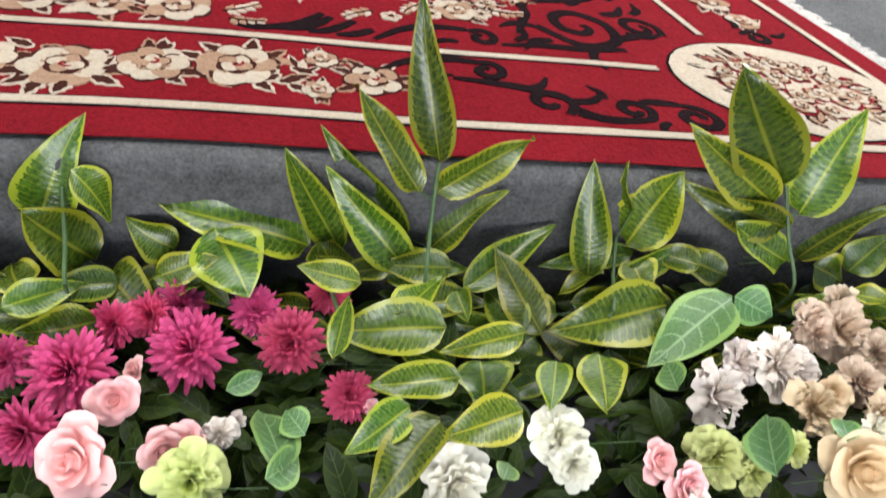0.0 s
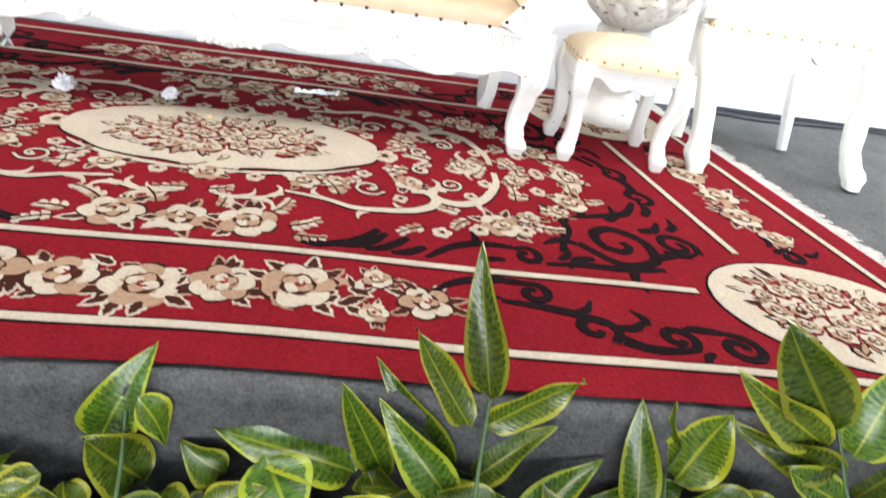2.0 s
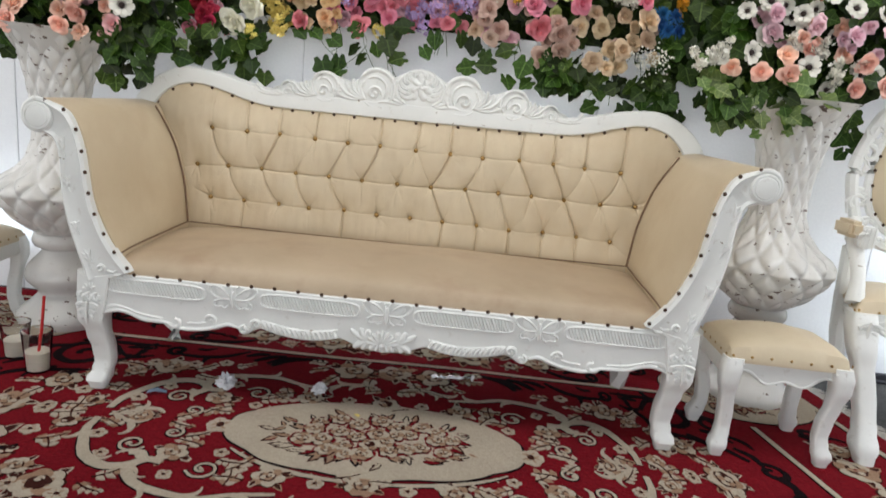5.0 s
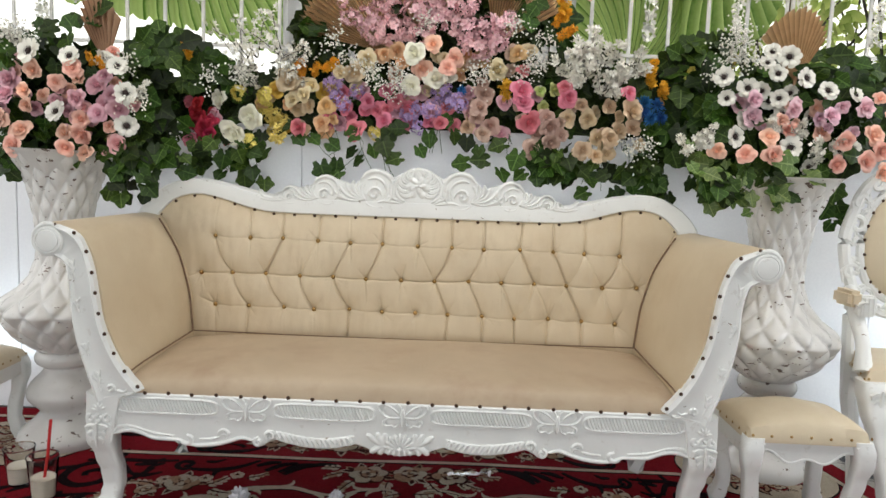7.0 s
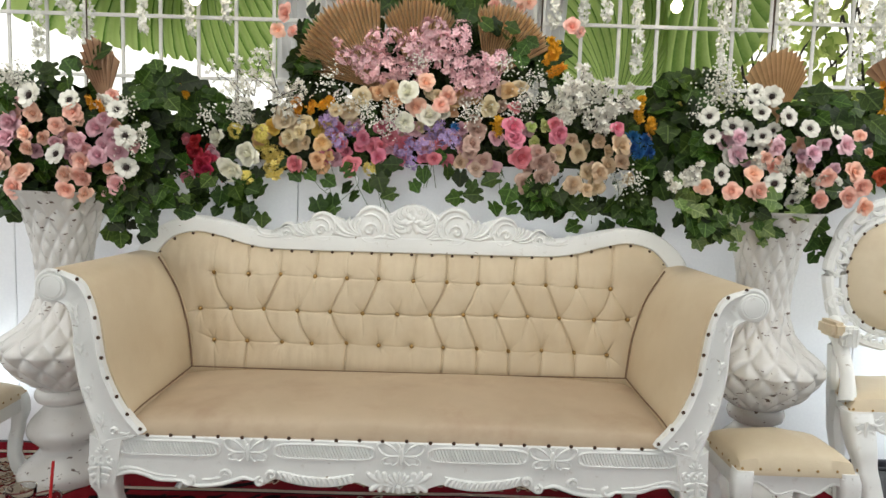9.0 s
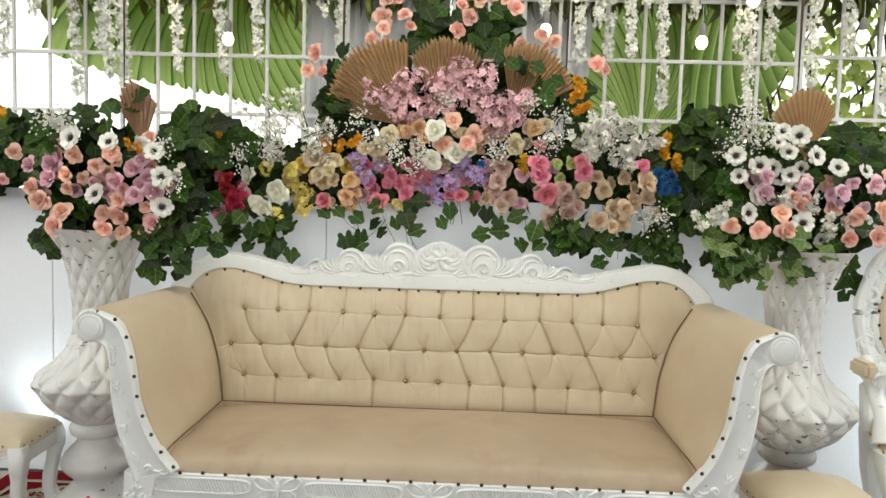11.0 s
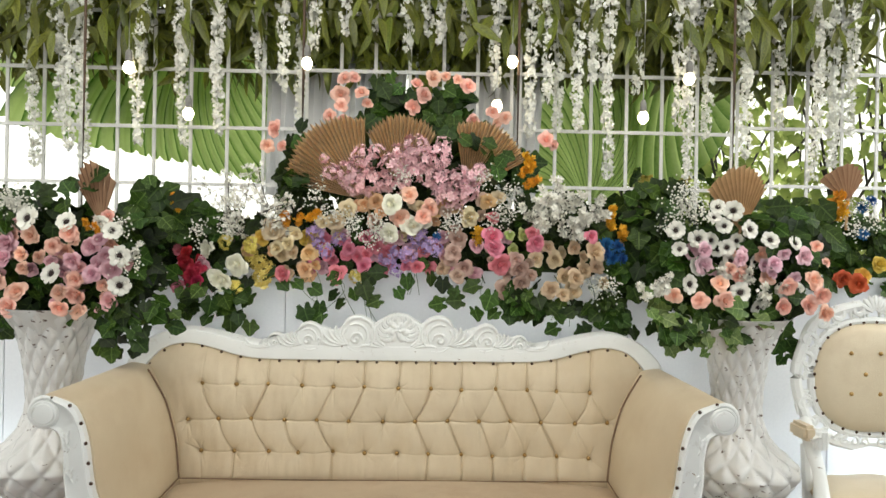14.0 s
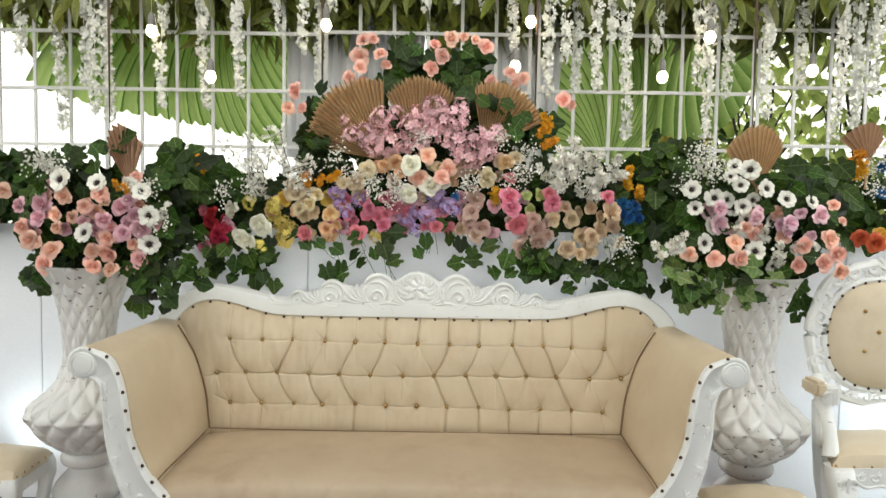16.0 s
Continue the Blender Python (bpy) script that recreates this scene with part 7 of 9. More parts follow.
LIME = [(0.48, 1.37, 0.036), (0.51, 1.43, 0.036), (0.46, 1.43, 0.031)]
BEIGE = [(0.64, 1.20, 0.043), (0.66, 1.33, 0.043), (0.74, 1.38, 0.041), (0.82, 1.36, 0.048), (0.78, 1.28, 0.050), (0.74, 1.25, 0.043), (0.69, 1.18, 0.038), (0.74, 1.19, 0.041), (0.84, 1.30, 0.038), (0.63, 1.38, 0.034), (0.78, 1.34, 0.034), (0.86, 1.23, 0.031)]
CHERRY = [(-0.33, 1.74, 0.022), (-0.30, 1.68, 0.038), (-0.24, 1.68, 0.048), (-0.18, 1.70, 0.062), (-0.14, 1.65, 0.062), (-0.21, 1.63, 0.043), (-0.17, 1.75, 0.043), (-0.11, 1.78, 0.034), (-0.03, 1.70, 0.067), (0.00, 1.75, 0.062), (0.05, 1.80, 0.055), (0.08, 1.75, 0.062), (0.15, 1.76, 0.055), (0.17, 1.81, 0.036), (0.10, 1.68, 0.053), (0.18, 1.65, 0.065), (0.22, 1.60, 0.060), (0.25, 1.66, 0.062), (0.30, 1.68, 0.050), (0.19, 1.58, 0.048), (0.28, 1.62, 0.050), (-0.07, 1.65, 0.048), (0.03, 1.68, 0.048), (-0.01, 1.63, 0.038), (0.33, 1.71, 0.029)]
PEACH_TOP = [(-0.27, 2.12, 0.035), (-0.23, 2.13, 0.030), (-0.29, 2.05, 0.048), (-0.19, 2.05, 0.038), (-0.17, 2.01, 0.035), (-0.28, 1.99, 0.038), (-0.33, 1.95, 0.035), (-0.27, 1.93, 0.040), (-0.25, 1.89, 0.030), (0.05, 2.10, 0.035), (0.12, 2.12, 0.043), (0.08, 2.05, 0.045), (0.03, 2.00, 0.040), (0.18, 2.14, 0.030), (0.23, 2.12, 0.028), (0.28, 2.10, 0.043), (0.30, 1.94, 0.035), (0.39, 1.98, 0.035), (0.45, 1.96, 0.038), (0.63, 1.86, 0.043), (0.66, 1.84, 0.033), (-0.57, 1.89, 0.048), (-0.60, 1.81, 0.035), (-0.54, 1.81, 0.035), (0.41, 1.94, 0.028)]
ORANGE = [(-0.48, 1.48), (-0.45, 1.49), (-0.41, 1.51), (-0.94, 1.54), (-0.93, 1.57), (0.89, 1.53), (0.91, 1.49), (0.94, 1.46), (0.95, 1.43), (0.50, 1.71), (0.53, 1.73), (0.54, 1.75), (0.51, 1.67), (0.33, 1.42)]
BLUE = [(0.88, 1.40, 0.041), (0.93, 1.39, 0.041), (0.90, 1.34, 0.038), (0.94, 1.34, 0.033), (0.87, 1.36, 0.031), (0.15, 1.42, 0.024)]
TWIGS_R = [(0.58, 1.59), (0.63, 1.54), (0.54, 1.54), (0.68, 1.56), (0.73, 1.59), (0.78, 1.52), (0.70, 1.47), (0.76, 1.46), (0.83, 1.55), (0.63, 1.61), (0.57, 1.49)]
TWIGS_L = [(-0.74, 1.57), (-0.67, 1.55), (-0.62, 1.59), (-0.64, 1.47), (-0.71, 1.47), (-0.57, 1.54), (-0.57, 1.62), (-0.68, 1.61), (-0.59, 1.49)]
BABY = [(0.01, 1.65), (0.45, 1.60), (0.42, 1.51), (-0.18, 1.43), (-0.11, 1.46), (-0.31, 1.51), (0.20, 1.45), (-0.33, 1.56), (-0.13, 1.39), (0.39, 1.47), (-0.98, 1.25), (-0.80, 1.42), (-0.70, 1.42), (0.81, 1.21), (0.87, 1.20), (0.34, 1.63)]
ANEM_R = [(1.04, 1.45, 0.042), (1.14, 1.42, 0.046), (1.23, 1.47, 0.038), (1.27, 1.53, 0.046), (1.33, 1.46, 0.042), (1.25, 1.39, 0.036), (1.41, 1.42, 0.042), (1.06, 1.38, 0.036), (1.09, 1.25, 0.046), (1.29, 1.22, 0.046), (1.51, 1.41, 0.034), (1.01, 1.23, 0.029), (1.20, 1.54, 0.034), (1.18, 1.50, 0.032)]
PINK_R = [(1.15, 1.38, 0.038), (1.16, 1.32, 0.046), (1.28, 1.35, 0.036), (1.41, 1.33, 0.042), (1.52, 1.36, 0.038), (1.47, 1.37, 0.029), (1.50, 1.28, 0.032), (1.41, 1.29, 0.029), (1.30, 1.37, 0.029)]
PEACH_R = [(1.21, 1.25, 0.035), (1.22, 1.19, 0.046), (1.13, 1.19, 0.035), (1.56, 1.27, 0.042), (1.58, 1.22, 0.046), (1.53, 1.18, 0.038), (1.46, 1.17, 0.042), (1.46, 1.25, 0.038), (1.62, 1.15, 0.042), (1.59, 1.40, 0.025), (1.24, 1.31, 0.033), (1.61, 1.34, 0.023)]
TWIGS_BR = [(0.99, 1.23), (0.95, 1.21), (1.39, 1.22), (1.44, 1.25), (1.34, 1.28), (1.38, 1.19), (1.02, 1.26), (1.26, 1.30)]
BABY_R = [(1.10, 1.62), (1.07, 1.58), (1.12, 1.57), (1.04, 1.51), (1.13, 1.52), (1.09, 1.55)]
IVY_LOW = [(-0.38, 1.17), (-0.34, 1.11), (-0.41, 1.09), (-0.26, 1.15), (-0.32, 1.06), (-0.20, 1.17), (-0.16, 1.19), (-0.11, 1.24), (-0.02, 1.17), (-0.08, 1.12), (0.06, 1.27), (-0.23, 1.11), (-0.30, 1.19), (0.18, 1.22), (0.23, 1.18), (0.19, 1.11), (0.27, 1.12), (0.31, 1.09), (0.39, 1.16), (0.42, 1.08), (0.46, 1.08), (0.34, 1.19), (0.02, 1.23), (0.12, 1.24), (-0.06, 1.23)]
IVY_LOW2 = [(0.54, 1.13), (0.61, 1.11), (0.66, 1.08), (0.70, 1.14), (0.75, 1.09), (0.81, 1.10), (-0.51, 1.19), (-0.58, 1.21), (-0.68, 1.06), (-0.72, 1.04), (-0.76, 1.07), (-0.84, 1.07), (-0.86, 1.12), (-0.91, 1.14), (-0.62, 1.14), (-0.65, 1.17), (-0.70, 1.12), (-0.79, 1.12), (0.84, 1.07), (0.92, 1.04), (0.96, 1.09), (0.89, 1.13), (0.99, 1.02), (0.56, 1.08), (0.77, 1.03)]
IVY_LEFT = [(-0.84, 1.04), (-0.91, 1.08), (-0.95, 1.03), (-0.99, 1.03), (-1.05, 1.04), (-1.09, 0.99), (-1.06, 0.96), (-0.89, 1.12), (-0.84, 1.09), (-0.93, 1.13), (-1.50, 1.09), (-1.47, 1.06), (-1.52, 1.05), (-1.45, 1.03), (-1.02, 1.10), (-0.97, 0.99), (-1.09, 1.06)]
IVY_TOP = [(-0.06, 2.05), (-0.10, 2.00), (-0.01, 2.07), (-0.13, 1.92), (-0.20, 1.91), (0.15, 2.02), (0.12, 1.95), (0.18, 1.98), (0.22, 1.94), (0.15, 1.87), (0.21, 1.87), (0.27, 1.89), (0.33, 1.88), (0.17, 2.06), (0.25, 2.01), (0.10, 1.91), (-0.11, 2.07), (-0.05, 1.93), (-0.46, 1.79), (-0.49, 1.71), (-0.45, 1.66), (-0.50, 1.61), (-0.44, 1.74), (-0.47, 1.84), (-0.41, 1.61)]
EDGE_L = [(-1.05, 1.50), (-1.00, 1.53), (-1.06, 1.57), (-0.98, 1.46), (-0.93, 1.45), (-1.08, 1.45), (-1.02, 1.43), (-0.88, 1.49), (-0.84, 1.45), (-1.12, 1.38), (-1.05, 1.38), (-0.97, 1.39)]
EDGE_R = [(1.06, 1.61), (1.11, 1.57), (1.01, 1.55), (1.14, 1.62), (1.18, 1.55), (1.04, 1.49), (1.09, 1.45), (1.02, 1.43), (1.06, 1.38), (0.99, 1.34), (1.11, 1.39), (1.03, 1.28), (0.97, 1.26), (1.09, 1.31), (1.05, 1.21), (0.99, 1.19)]

centre = thing("flower_arrangement", "long artificial flower arrangement of mixed roses, ivy and palm fans", "flowers", at=None)
BLOBS = [(-0.84, 1.36, 0.20, 0.14), (-0.60, 1.36, 0.20, 0.11), (-0.30, 1.38, 0.26, 0.13), (0.0, 1.45, 0.26, 0.14), (0.35, 1.40, 0.26, 0.16), (0.65, 1.38, 0.24, 0.16), (0.92, 1.38, 0.15, 0.20), (0.10, 1.66, 0.34, 0.18), (0.70, 1.50, 0.20, 0.10), (-0.46, 1.66, 0.07, 0.16), (-0.97, 1.33, 0.10, 0.12)]
ivy_fill(centre, BLOBS, 150, 2.87, 0.08, 0.072, 1500)
ivy_fill(centre, BLOBS + [(0.05, 1.70, 0.42, 0.16)], 0, 2.96, 0.07, 0.11, 800)
ivy_fill(centre, [(-0.08, 2.03, 0.08, 0.07), (0.16, 2.00, 0.14, 0.11), (0.20, 1.88, 0.14, 0.06), (0.52, 1.76, 0.08, 0.10), (-0.45, 1.74, 0.05, 0.14)], 30, 2.99, 0.04, 0.085, 120)
ivy_at(centre, IVY_TOP, 2.95, 0.085, 2)
ivy_at(centre, IVY_LOW, 2.77, 0.080, 0)
ivy_at(centre, IVY_LOW2, 2.77, 0.080, 1)
ivy_at(centre, EDGE_L, 2.80, 0.095, 3, 0.3)
ivy_at(centre, EDGE_R, 2.78, 0.100, 4, 0.4)
for tone, places, y in (("red", RED, 2.79), ("rosepink", ROSEPINK, 2.79), ("white", WHITE, 2.765), ("cream", CREAM, 2.785), ("apricot", APRICOT, 2.785), ("peach", PEACH_MID, 2.765), ("peach", PEACH_TOP, 2.92), ("hotpink", HOT_PINK, 2.745), ("lime", LIME, 2.785), ("taupe", TAUPE, 2.785), ("beige", BEIGE, 2.785)):
    set_out(centre, places, ROSES[tone], y, "rose")
# smaller roses that fill the face behind the large ones
for (xa, xb, za, zb), tones, count in (((-0.66, -0.36, 1.24, 1.44), ("cream", "apricot", "beige", "gold"), 18), ((-0.40, -0.05, 1.28, 1.44), ("rosepink", "mauve", "cream", "hotpink"), 24), ((-0.22, 0.20, 1.40, 1.58), ("cream", "apricot", "peach", "white"), 14), ((0.18, 0.50, 1.26, 1.46), ("taupe", "beige", "mauve"), 10), ((0.55, 0.88, 1.20, 1.40), ("beige", "taupe", "cream"), 9), ((-0.96, -0.82, 1.22, 1.36), ("red", "rosepink", "mauve"), 9), ((-0.10, 0.20, 1.32, 1.42), ("mauve", "taupe", "rosepink"), 14), ((0.10, 0.42, 1.48, 1.60), ("cream", "apricot", "taupe"), 8)):
    for k in range(count):
        set_out(centre, [(random.uniform(xa, xb), random.uniform(za, zb))], ROSES[random.choice(tones)], 2.835, "rose", vary=0.2, size=0.038, depth=0.025)
set_out(centre, YELLOW, YELLOW_POMS, 2.785, "yellow_bloom")
set_out(centre, LILAC, LILAC_HEADS, 2.785, "lilac_bloom")
set_out(centre, BLUE, BLUE_HEADS, 2.775, "blue_bloom")
set_out(centre, CHERRY, CHERRY_SPRAYS, 2.785, "cherry_spray", lift=0.25)
set_out(centre, BABY + [(-0.22, 1.47), (-0.10, 1.44), (0.22, 1.47), (0.45, 1.53)], BREATHS, 2.745, "gypsophila", lift=0.2, size=0.075)
sprays(centre, TWIGS_R, WHITE_SPRAYS, 2.79, 0.115, "white_spray")
sprays(centre, TWIGS_L, BARE_SPRAYS, 2.80, 0.150, "white_spray", 0.085)
sprays(centre, ORANGE, ORANGE_SPRAYS, 2.79, 0.075, "orange_spray", 0.04)
fan_leaf(centre, -0.165, 2.86, 1.575, 0.40, 130, 78, 0.2, 24, 0.06)
fan_leaf(centre, -0.010, 2.87, 1.615, 0.35, 90, 62, 0.2, 19, 0.10)
fan_leaf(centre, 0.275, 2.86, 1.620, 0.33, 64, 72, 0.2, 20, 0.06)
ivy_at(centre, [(0.44, 1.74), (0.40, 1.70), (0.34, 1.80), (0.20, 1.86), (0.24, 1.82)], 2.80, 0.085, 1)
rnd = random.Random(8)
for k in range(14):
    x = rnd.choice((rnd.uniform(0.42, 0.96), rnd.uniform(0.42, 0.96), rnd.uniform(-0.98, -0.66)))
    ln = rnd.choice((0.04, 0.07, 0.10, 0.13)) * (1.2 if x > 0.6 else 0.8)
    trail(centre, x, 2.80, 1.22 - 0.06 * max(0.0, x) * rnd.random(), ln, rnd.uniform(-0.05, 0.05), int(2 + ln * 30), 0.075)
for k in range(26):
    x = rnd.choice((rnd.uniform(0.25, 0.95), rnd.uniform(-0.42, -0.1), rnd.uniform(-0.98, -0.6)))
    part("fine_shoot", tube(Shape(), spline([(x, 2.80, 1.25), (x + rnd.uniform(-0.04, 0.04), 2.78, 1.18), (x + rnd.uniform(-0.09, 0.09), 2.79, 1.16 - 0.14 * rnd.random())], 4), 0.0012, 4), STEM, centre)
for x, dx in ((0.07, -0.03), (0.06, 0.02), (0.05, -0.02)):
    part("fine_shoot", tube(Shape(), spline([(x, 2.79, 1.32), (x + dx * 0.4, 2.77, 1.25), (x + dx, 2.77, 1.17)], 4), 0.0014, 4), STEM, centre)


def bouquet(x, side):
    b = thing("bouquet", "full bouquet of anemones, pink and peach roses in the white vase", "flowers", "bouquets in the vases", at=None)
    blobs = [(x, 1.33, 0.25, 0.17), (x - 0.12, 1.30, 0.17, 0.15), (x + 0.12, 1.31, 0.17, 0.16), (x + 0.02, 1.20, 0.20, 0.08)]
    ivy_fill(b, blobs, 110, 2.51, 0.10, 0.078, 900)
    # leaves that stand up at the back, and round the rim
    for k in range(16):
        part("ivy_leaf", random.choice(IVIES), None, b, m=hung(x + random.gauss(0, 0.17), 2.60, 1.49 + random.gauss(0, 0.035), 0.085 * random.uniform(0.8, 1.2), -0.3))
    for k in range(44):
        an = random.uniform(0, 6.283)
        part("ivy_leaf", random.choice(IVIES), None, b, m=hung(x + 0.27 * math.cos(an), 2.50 + random.uniform(-0.04, 0.06), 1.31 + 0.19 * math.sin(an), 0.080 * random.uniform(0.8, 1.3), 0.4))
    return b


left_bouquet = bouquet(-1.27, -1)
set_out(left_bouquet, [(random.gauss(-1.27, 0.13), random.gauss(1.30, 0.07)) for k in range(34)], ROSES["mauve"] + ROSES["shell"] + ROSES["peach"], 2.49, "rose", (-1.25, 1.3), vary=0.2, size=0.034)
set_out(left_bouquet, PEACH_L, ROSES["peach"], 2.425, "rose", (-1.25, 1.3))
set_out(left_bouquet, MAUVE_L, ROSES["mauve"], 2.455, "rose", (-1.25, 1.3))
set_out(left_bouquet, [(x, z, 0.9 * r) for x, z, r in ANEM_L], ANEMONES, 2.425, "anemone", (-1.25, 1.3), 0.9, 0.15)
set_out(left_bouquet, [(-1.44, 1.50), (-1.40, 1.53), (-1.03, 1.42), (-0.98, 1.30), (-1.36, 1.50)], BREATHS, 2.46, "gypsophila", (-1.25, 1.3), size=0.075)
sprays(left_bouquet, [(-1.42, 1.52), (-1.38, 1.48), (-1.08, 1.44), (-0.98, 1.33)], WHITE_SPRAYS, 2.47, 0.06, "white_spray", 0.03)
sprays(left_bouquet, [(-1.13, 1.43), (-1.10, 1.42)], ORANGE_SPRAYS, 2.44, 0.05, "orange_spray", 0.02)
ivy_at(left_bouquet, IVY_LEFT, 2.45, 0.070, 1)
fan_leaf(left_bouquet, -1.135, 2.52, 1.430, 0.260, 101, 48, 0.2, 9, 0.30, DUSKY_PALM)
ivy_at(left_bouquet, [(-1.24, 1.52), (-1.30, 1.50), (-1.20, 1.55), (-1.04, 1.45), (-1.00, 1.48), (-0.96, 1.44)], 2.50, 0.08, 2, 0.0)
for x, ln, sw in ((-1.06, 0.10, 0.02), (-1.02, 0.13, -0.01)):
    trail(left_bouquet, x, 2.50, 1.15, ln, sw, 7, 0.07)
right_bouquet = bouquet(1.33, 1)
tagged(right_bouquet, "full bouquet of white anemones and pink roses in the white vase")
sprays(right_bouquet, TWIGS_BR, WHITE_SPRAYS, 2.44, 0.070, "white_spray", 0.03)
set_out(right_bouquet, [(random.gauss(1.33, 0.13), random.gauss(1.30, 0.07)) for k in range(26)], ROSES["pink"] + ROSES["peach"] + ANEMONES, 2.49, "rose", (1.3, 1.3), vary=0.2, size=0.034)
set_out(right_bouquet, PINK_R, ROSES["pink"], 2.435, "rose", (1.3, 1.3))
set_out(right_bouquet, PEACH_R, ROSES["peach"], 2.415, "rose", (1.3, 1.3))
set_out(right_bouquet, [(x, z, 0.9 * r) for x, z, r in ANEM_R], ANEMONES, 2.43, "anemone", (1.3, 1.3), 0.9, 0.15)
set_out(right_bouquet, BABY_R, BREATHS, 2.49, "gypsophila", (1.3, 1.3), size=0.08)
fan_leaf(right_bouquet, 1.335, 2.52, 1.455, 0.265, 92, 70, 0.2, 15, 0.22)
for k in range(16):
    x, z = random.gauss(1.10, 0.10), random.gauss(1.13, 0.05)
    part("bright_leaf", random.choice(BRIGHTS), None, right_bouquet, m=hung(x, 2.42 + random.uniform(-0.03, 0.06), z, 0.060 * random.uniform(0.6, 1.2), 0.7))
ivy_at(right_bouquet, [(1.28, 1.11), (1.33, 1.10), (1.22, 1.05), (1.30, 1.13)], 2.40, 0.080, 0, 0.8, BRIGHTS[:1], "bright_leaf")
ivy_at(right_bouquet, [(1.46, 1.09), (1.49, 1.05), (1.52, 1.00), (1.54, 1.08), (1.55, 0.95), (1.50, 1.10)], 2.56, 0.075, 1, 0.9)
ivy_at(right_bouquet, [(1.40, 1.44), (1.48, 1.46), (1.55, 1.42), (1.62, 1.38), (1.44, 1.52), (1.52, 1.50), (1.60, 1.48), (1.66, 1.44), (1.12, 1.30), (1.08, 1.36), (1.06, 1.20), (1.10, 1.42)], 2.52, 0.09, 2, 0.4)
for x, ln, sw in ((1.02, 0.11, -0.03), (1.07, 0.10, 0.02), (1.13, 0.10, 0.0), (1.22, 0.09, 0.04), (0.98, 0.09, 0.02)):
    trail(right_bouquet, x, 2.43, 1.14, ln, sw, 7, 0.065, BRIGHTS[:1] + IVIES[:2])

# more of the row beyond the vases
for sx, lab in ((1, "ivy and orange blooms on the wall beside the vase"), (-1, "ivy and pink roses on the wall beside the vase")):
    far = thing("flower_row", lab, "flowers", "flower rows on the wall")
    ivy_fill(far, [(sx * 1.85, 1.42, 0.26, 0.18), (sx * 2.2, 1.38, 0.3, 0.18), (sx * 1.72, 1.46, 0.14, 0.12)], 130, 2.78, 0.12, 0.075, 200)
    tone = "rust" if sx > 0 else "mauve"
    set_out(far, [(sx * 1.88, 1.27), (sx * 1.94, 1.25), (sx * 2.2, 1.35)], ROSES[tone], 2.72, "rose", (sx * 1.9, 1.3), size=0.045)
    set_out(far, [(sx * 1.97, 1.28), (sx * 2.03, 1.33)], ROSES["gold"], 2.72, "rose", (sx * 1.9, 1.3), size=0.045)
    set_out(far, [(sx * 1.74, 1.41), (sx * 2.1, 1.45)], ROSES["peach"], 2.70, "rose", (sx * 1.9, 1.3), size=0.038)
    set_out(far, [(sx * 1.86, 1.55), (sx * 1.97, 1.50), (sx * 1.90, 1.47), (sx * 1.94, 1.58)], BREATHS, 2.70, "gypsophila", (sx * 1.9, 1.3), size=0.07)
    if sx > 0:
        set_out(far, [(1.93, 1.57), (1.97, 1.60), (1.95, 1.46)], BLUE_HEADS, 2.71, "blue_bloom", (1.9, 1.3), size=0.03)
    for x, z in ((sx * 1.80, 1.60), (sx * 1.84, 1.56)):
        part("orange_spray", random.choice(ORANGE_SPRAYS), None, far, m=faced(x, 2.72, z - 0.05, 0.10, (random.gauss(0, 0.4), -0.8, 0.9)))
    if sx > 0:
        fan_leaf(far, 1.93, 2.78, 1.60, 0.17, 95, 90, 0.2, 10, 0.16, DUSKY_PALM)


# ---- behind: trellis, bulbs, hanging blossom, foliage, large leaves and the bright garden ----
def trellis(xs, zs):
    t = thing("trellis", "white painted metal grid panel behind the flowers", "trellis", "trellis panels")
    for x in xs:
        part("upright", box(Shape(), x - 0.009, x + 0.009, 3.425, 3.435, min(zs) - 0.01, 2.95, 0.002), GRID_WHITE, t)
    for z in zs:
        part("crossbar", box(Shape(), min(xs) - 0.009, max(xs) + 0.009, 3.410, 3.423, z - 0.009, z + 0.009, 0.002), GRID_WHITE, t)


trellis([-0.564 - 0.188 * k for k in range(12)], [1.385, 1.682, 1.976, 2.273, 2.57, 2.867])
trellis([-0.53 + 0.1785 * k for k in range(7)], [1.39, 1.688, 1.985, 2.285, 2.585, 2.88])
trellis([0.586 + 0.1885 * k for k in range(7)], [1.40, 1.70, 1.996, 2.29, 2.585, 2.88])
trellis([1.745 + 0.1885 * k for k in range(7)], [1.43, 1.73, 2.034, 2.33, 2.625, 2.92])
for k, x in enumerate((-1.51, -0.49, 0.53, 1.57)):
    tagged(part("pole", tube(Shape(), [(x, 3.10, 1.262), (x + 0.002, 3.10, 2.2), (x, 3.10, 3.32)], 0.0065, 8), surface("pole_brown", (0.05, 0.025, 0.015), (0.12, 0.07, 0.04), 20, 200, 0.6) if k == 0 else bpy.data.materials["pole_brown"]), "thin dark brown upright pole", "pole", "poles")

BULB_GLASS = glow("bulb_glow", (1.0, 0.84, 0.58), 16.0)
SOCKET = surface("socket_white", (0.16, 0.15, 0.14), (0.26, 0.25, 0.23), 30, 200, 0.5)


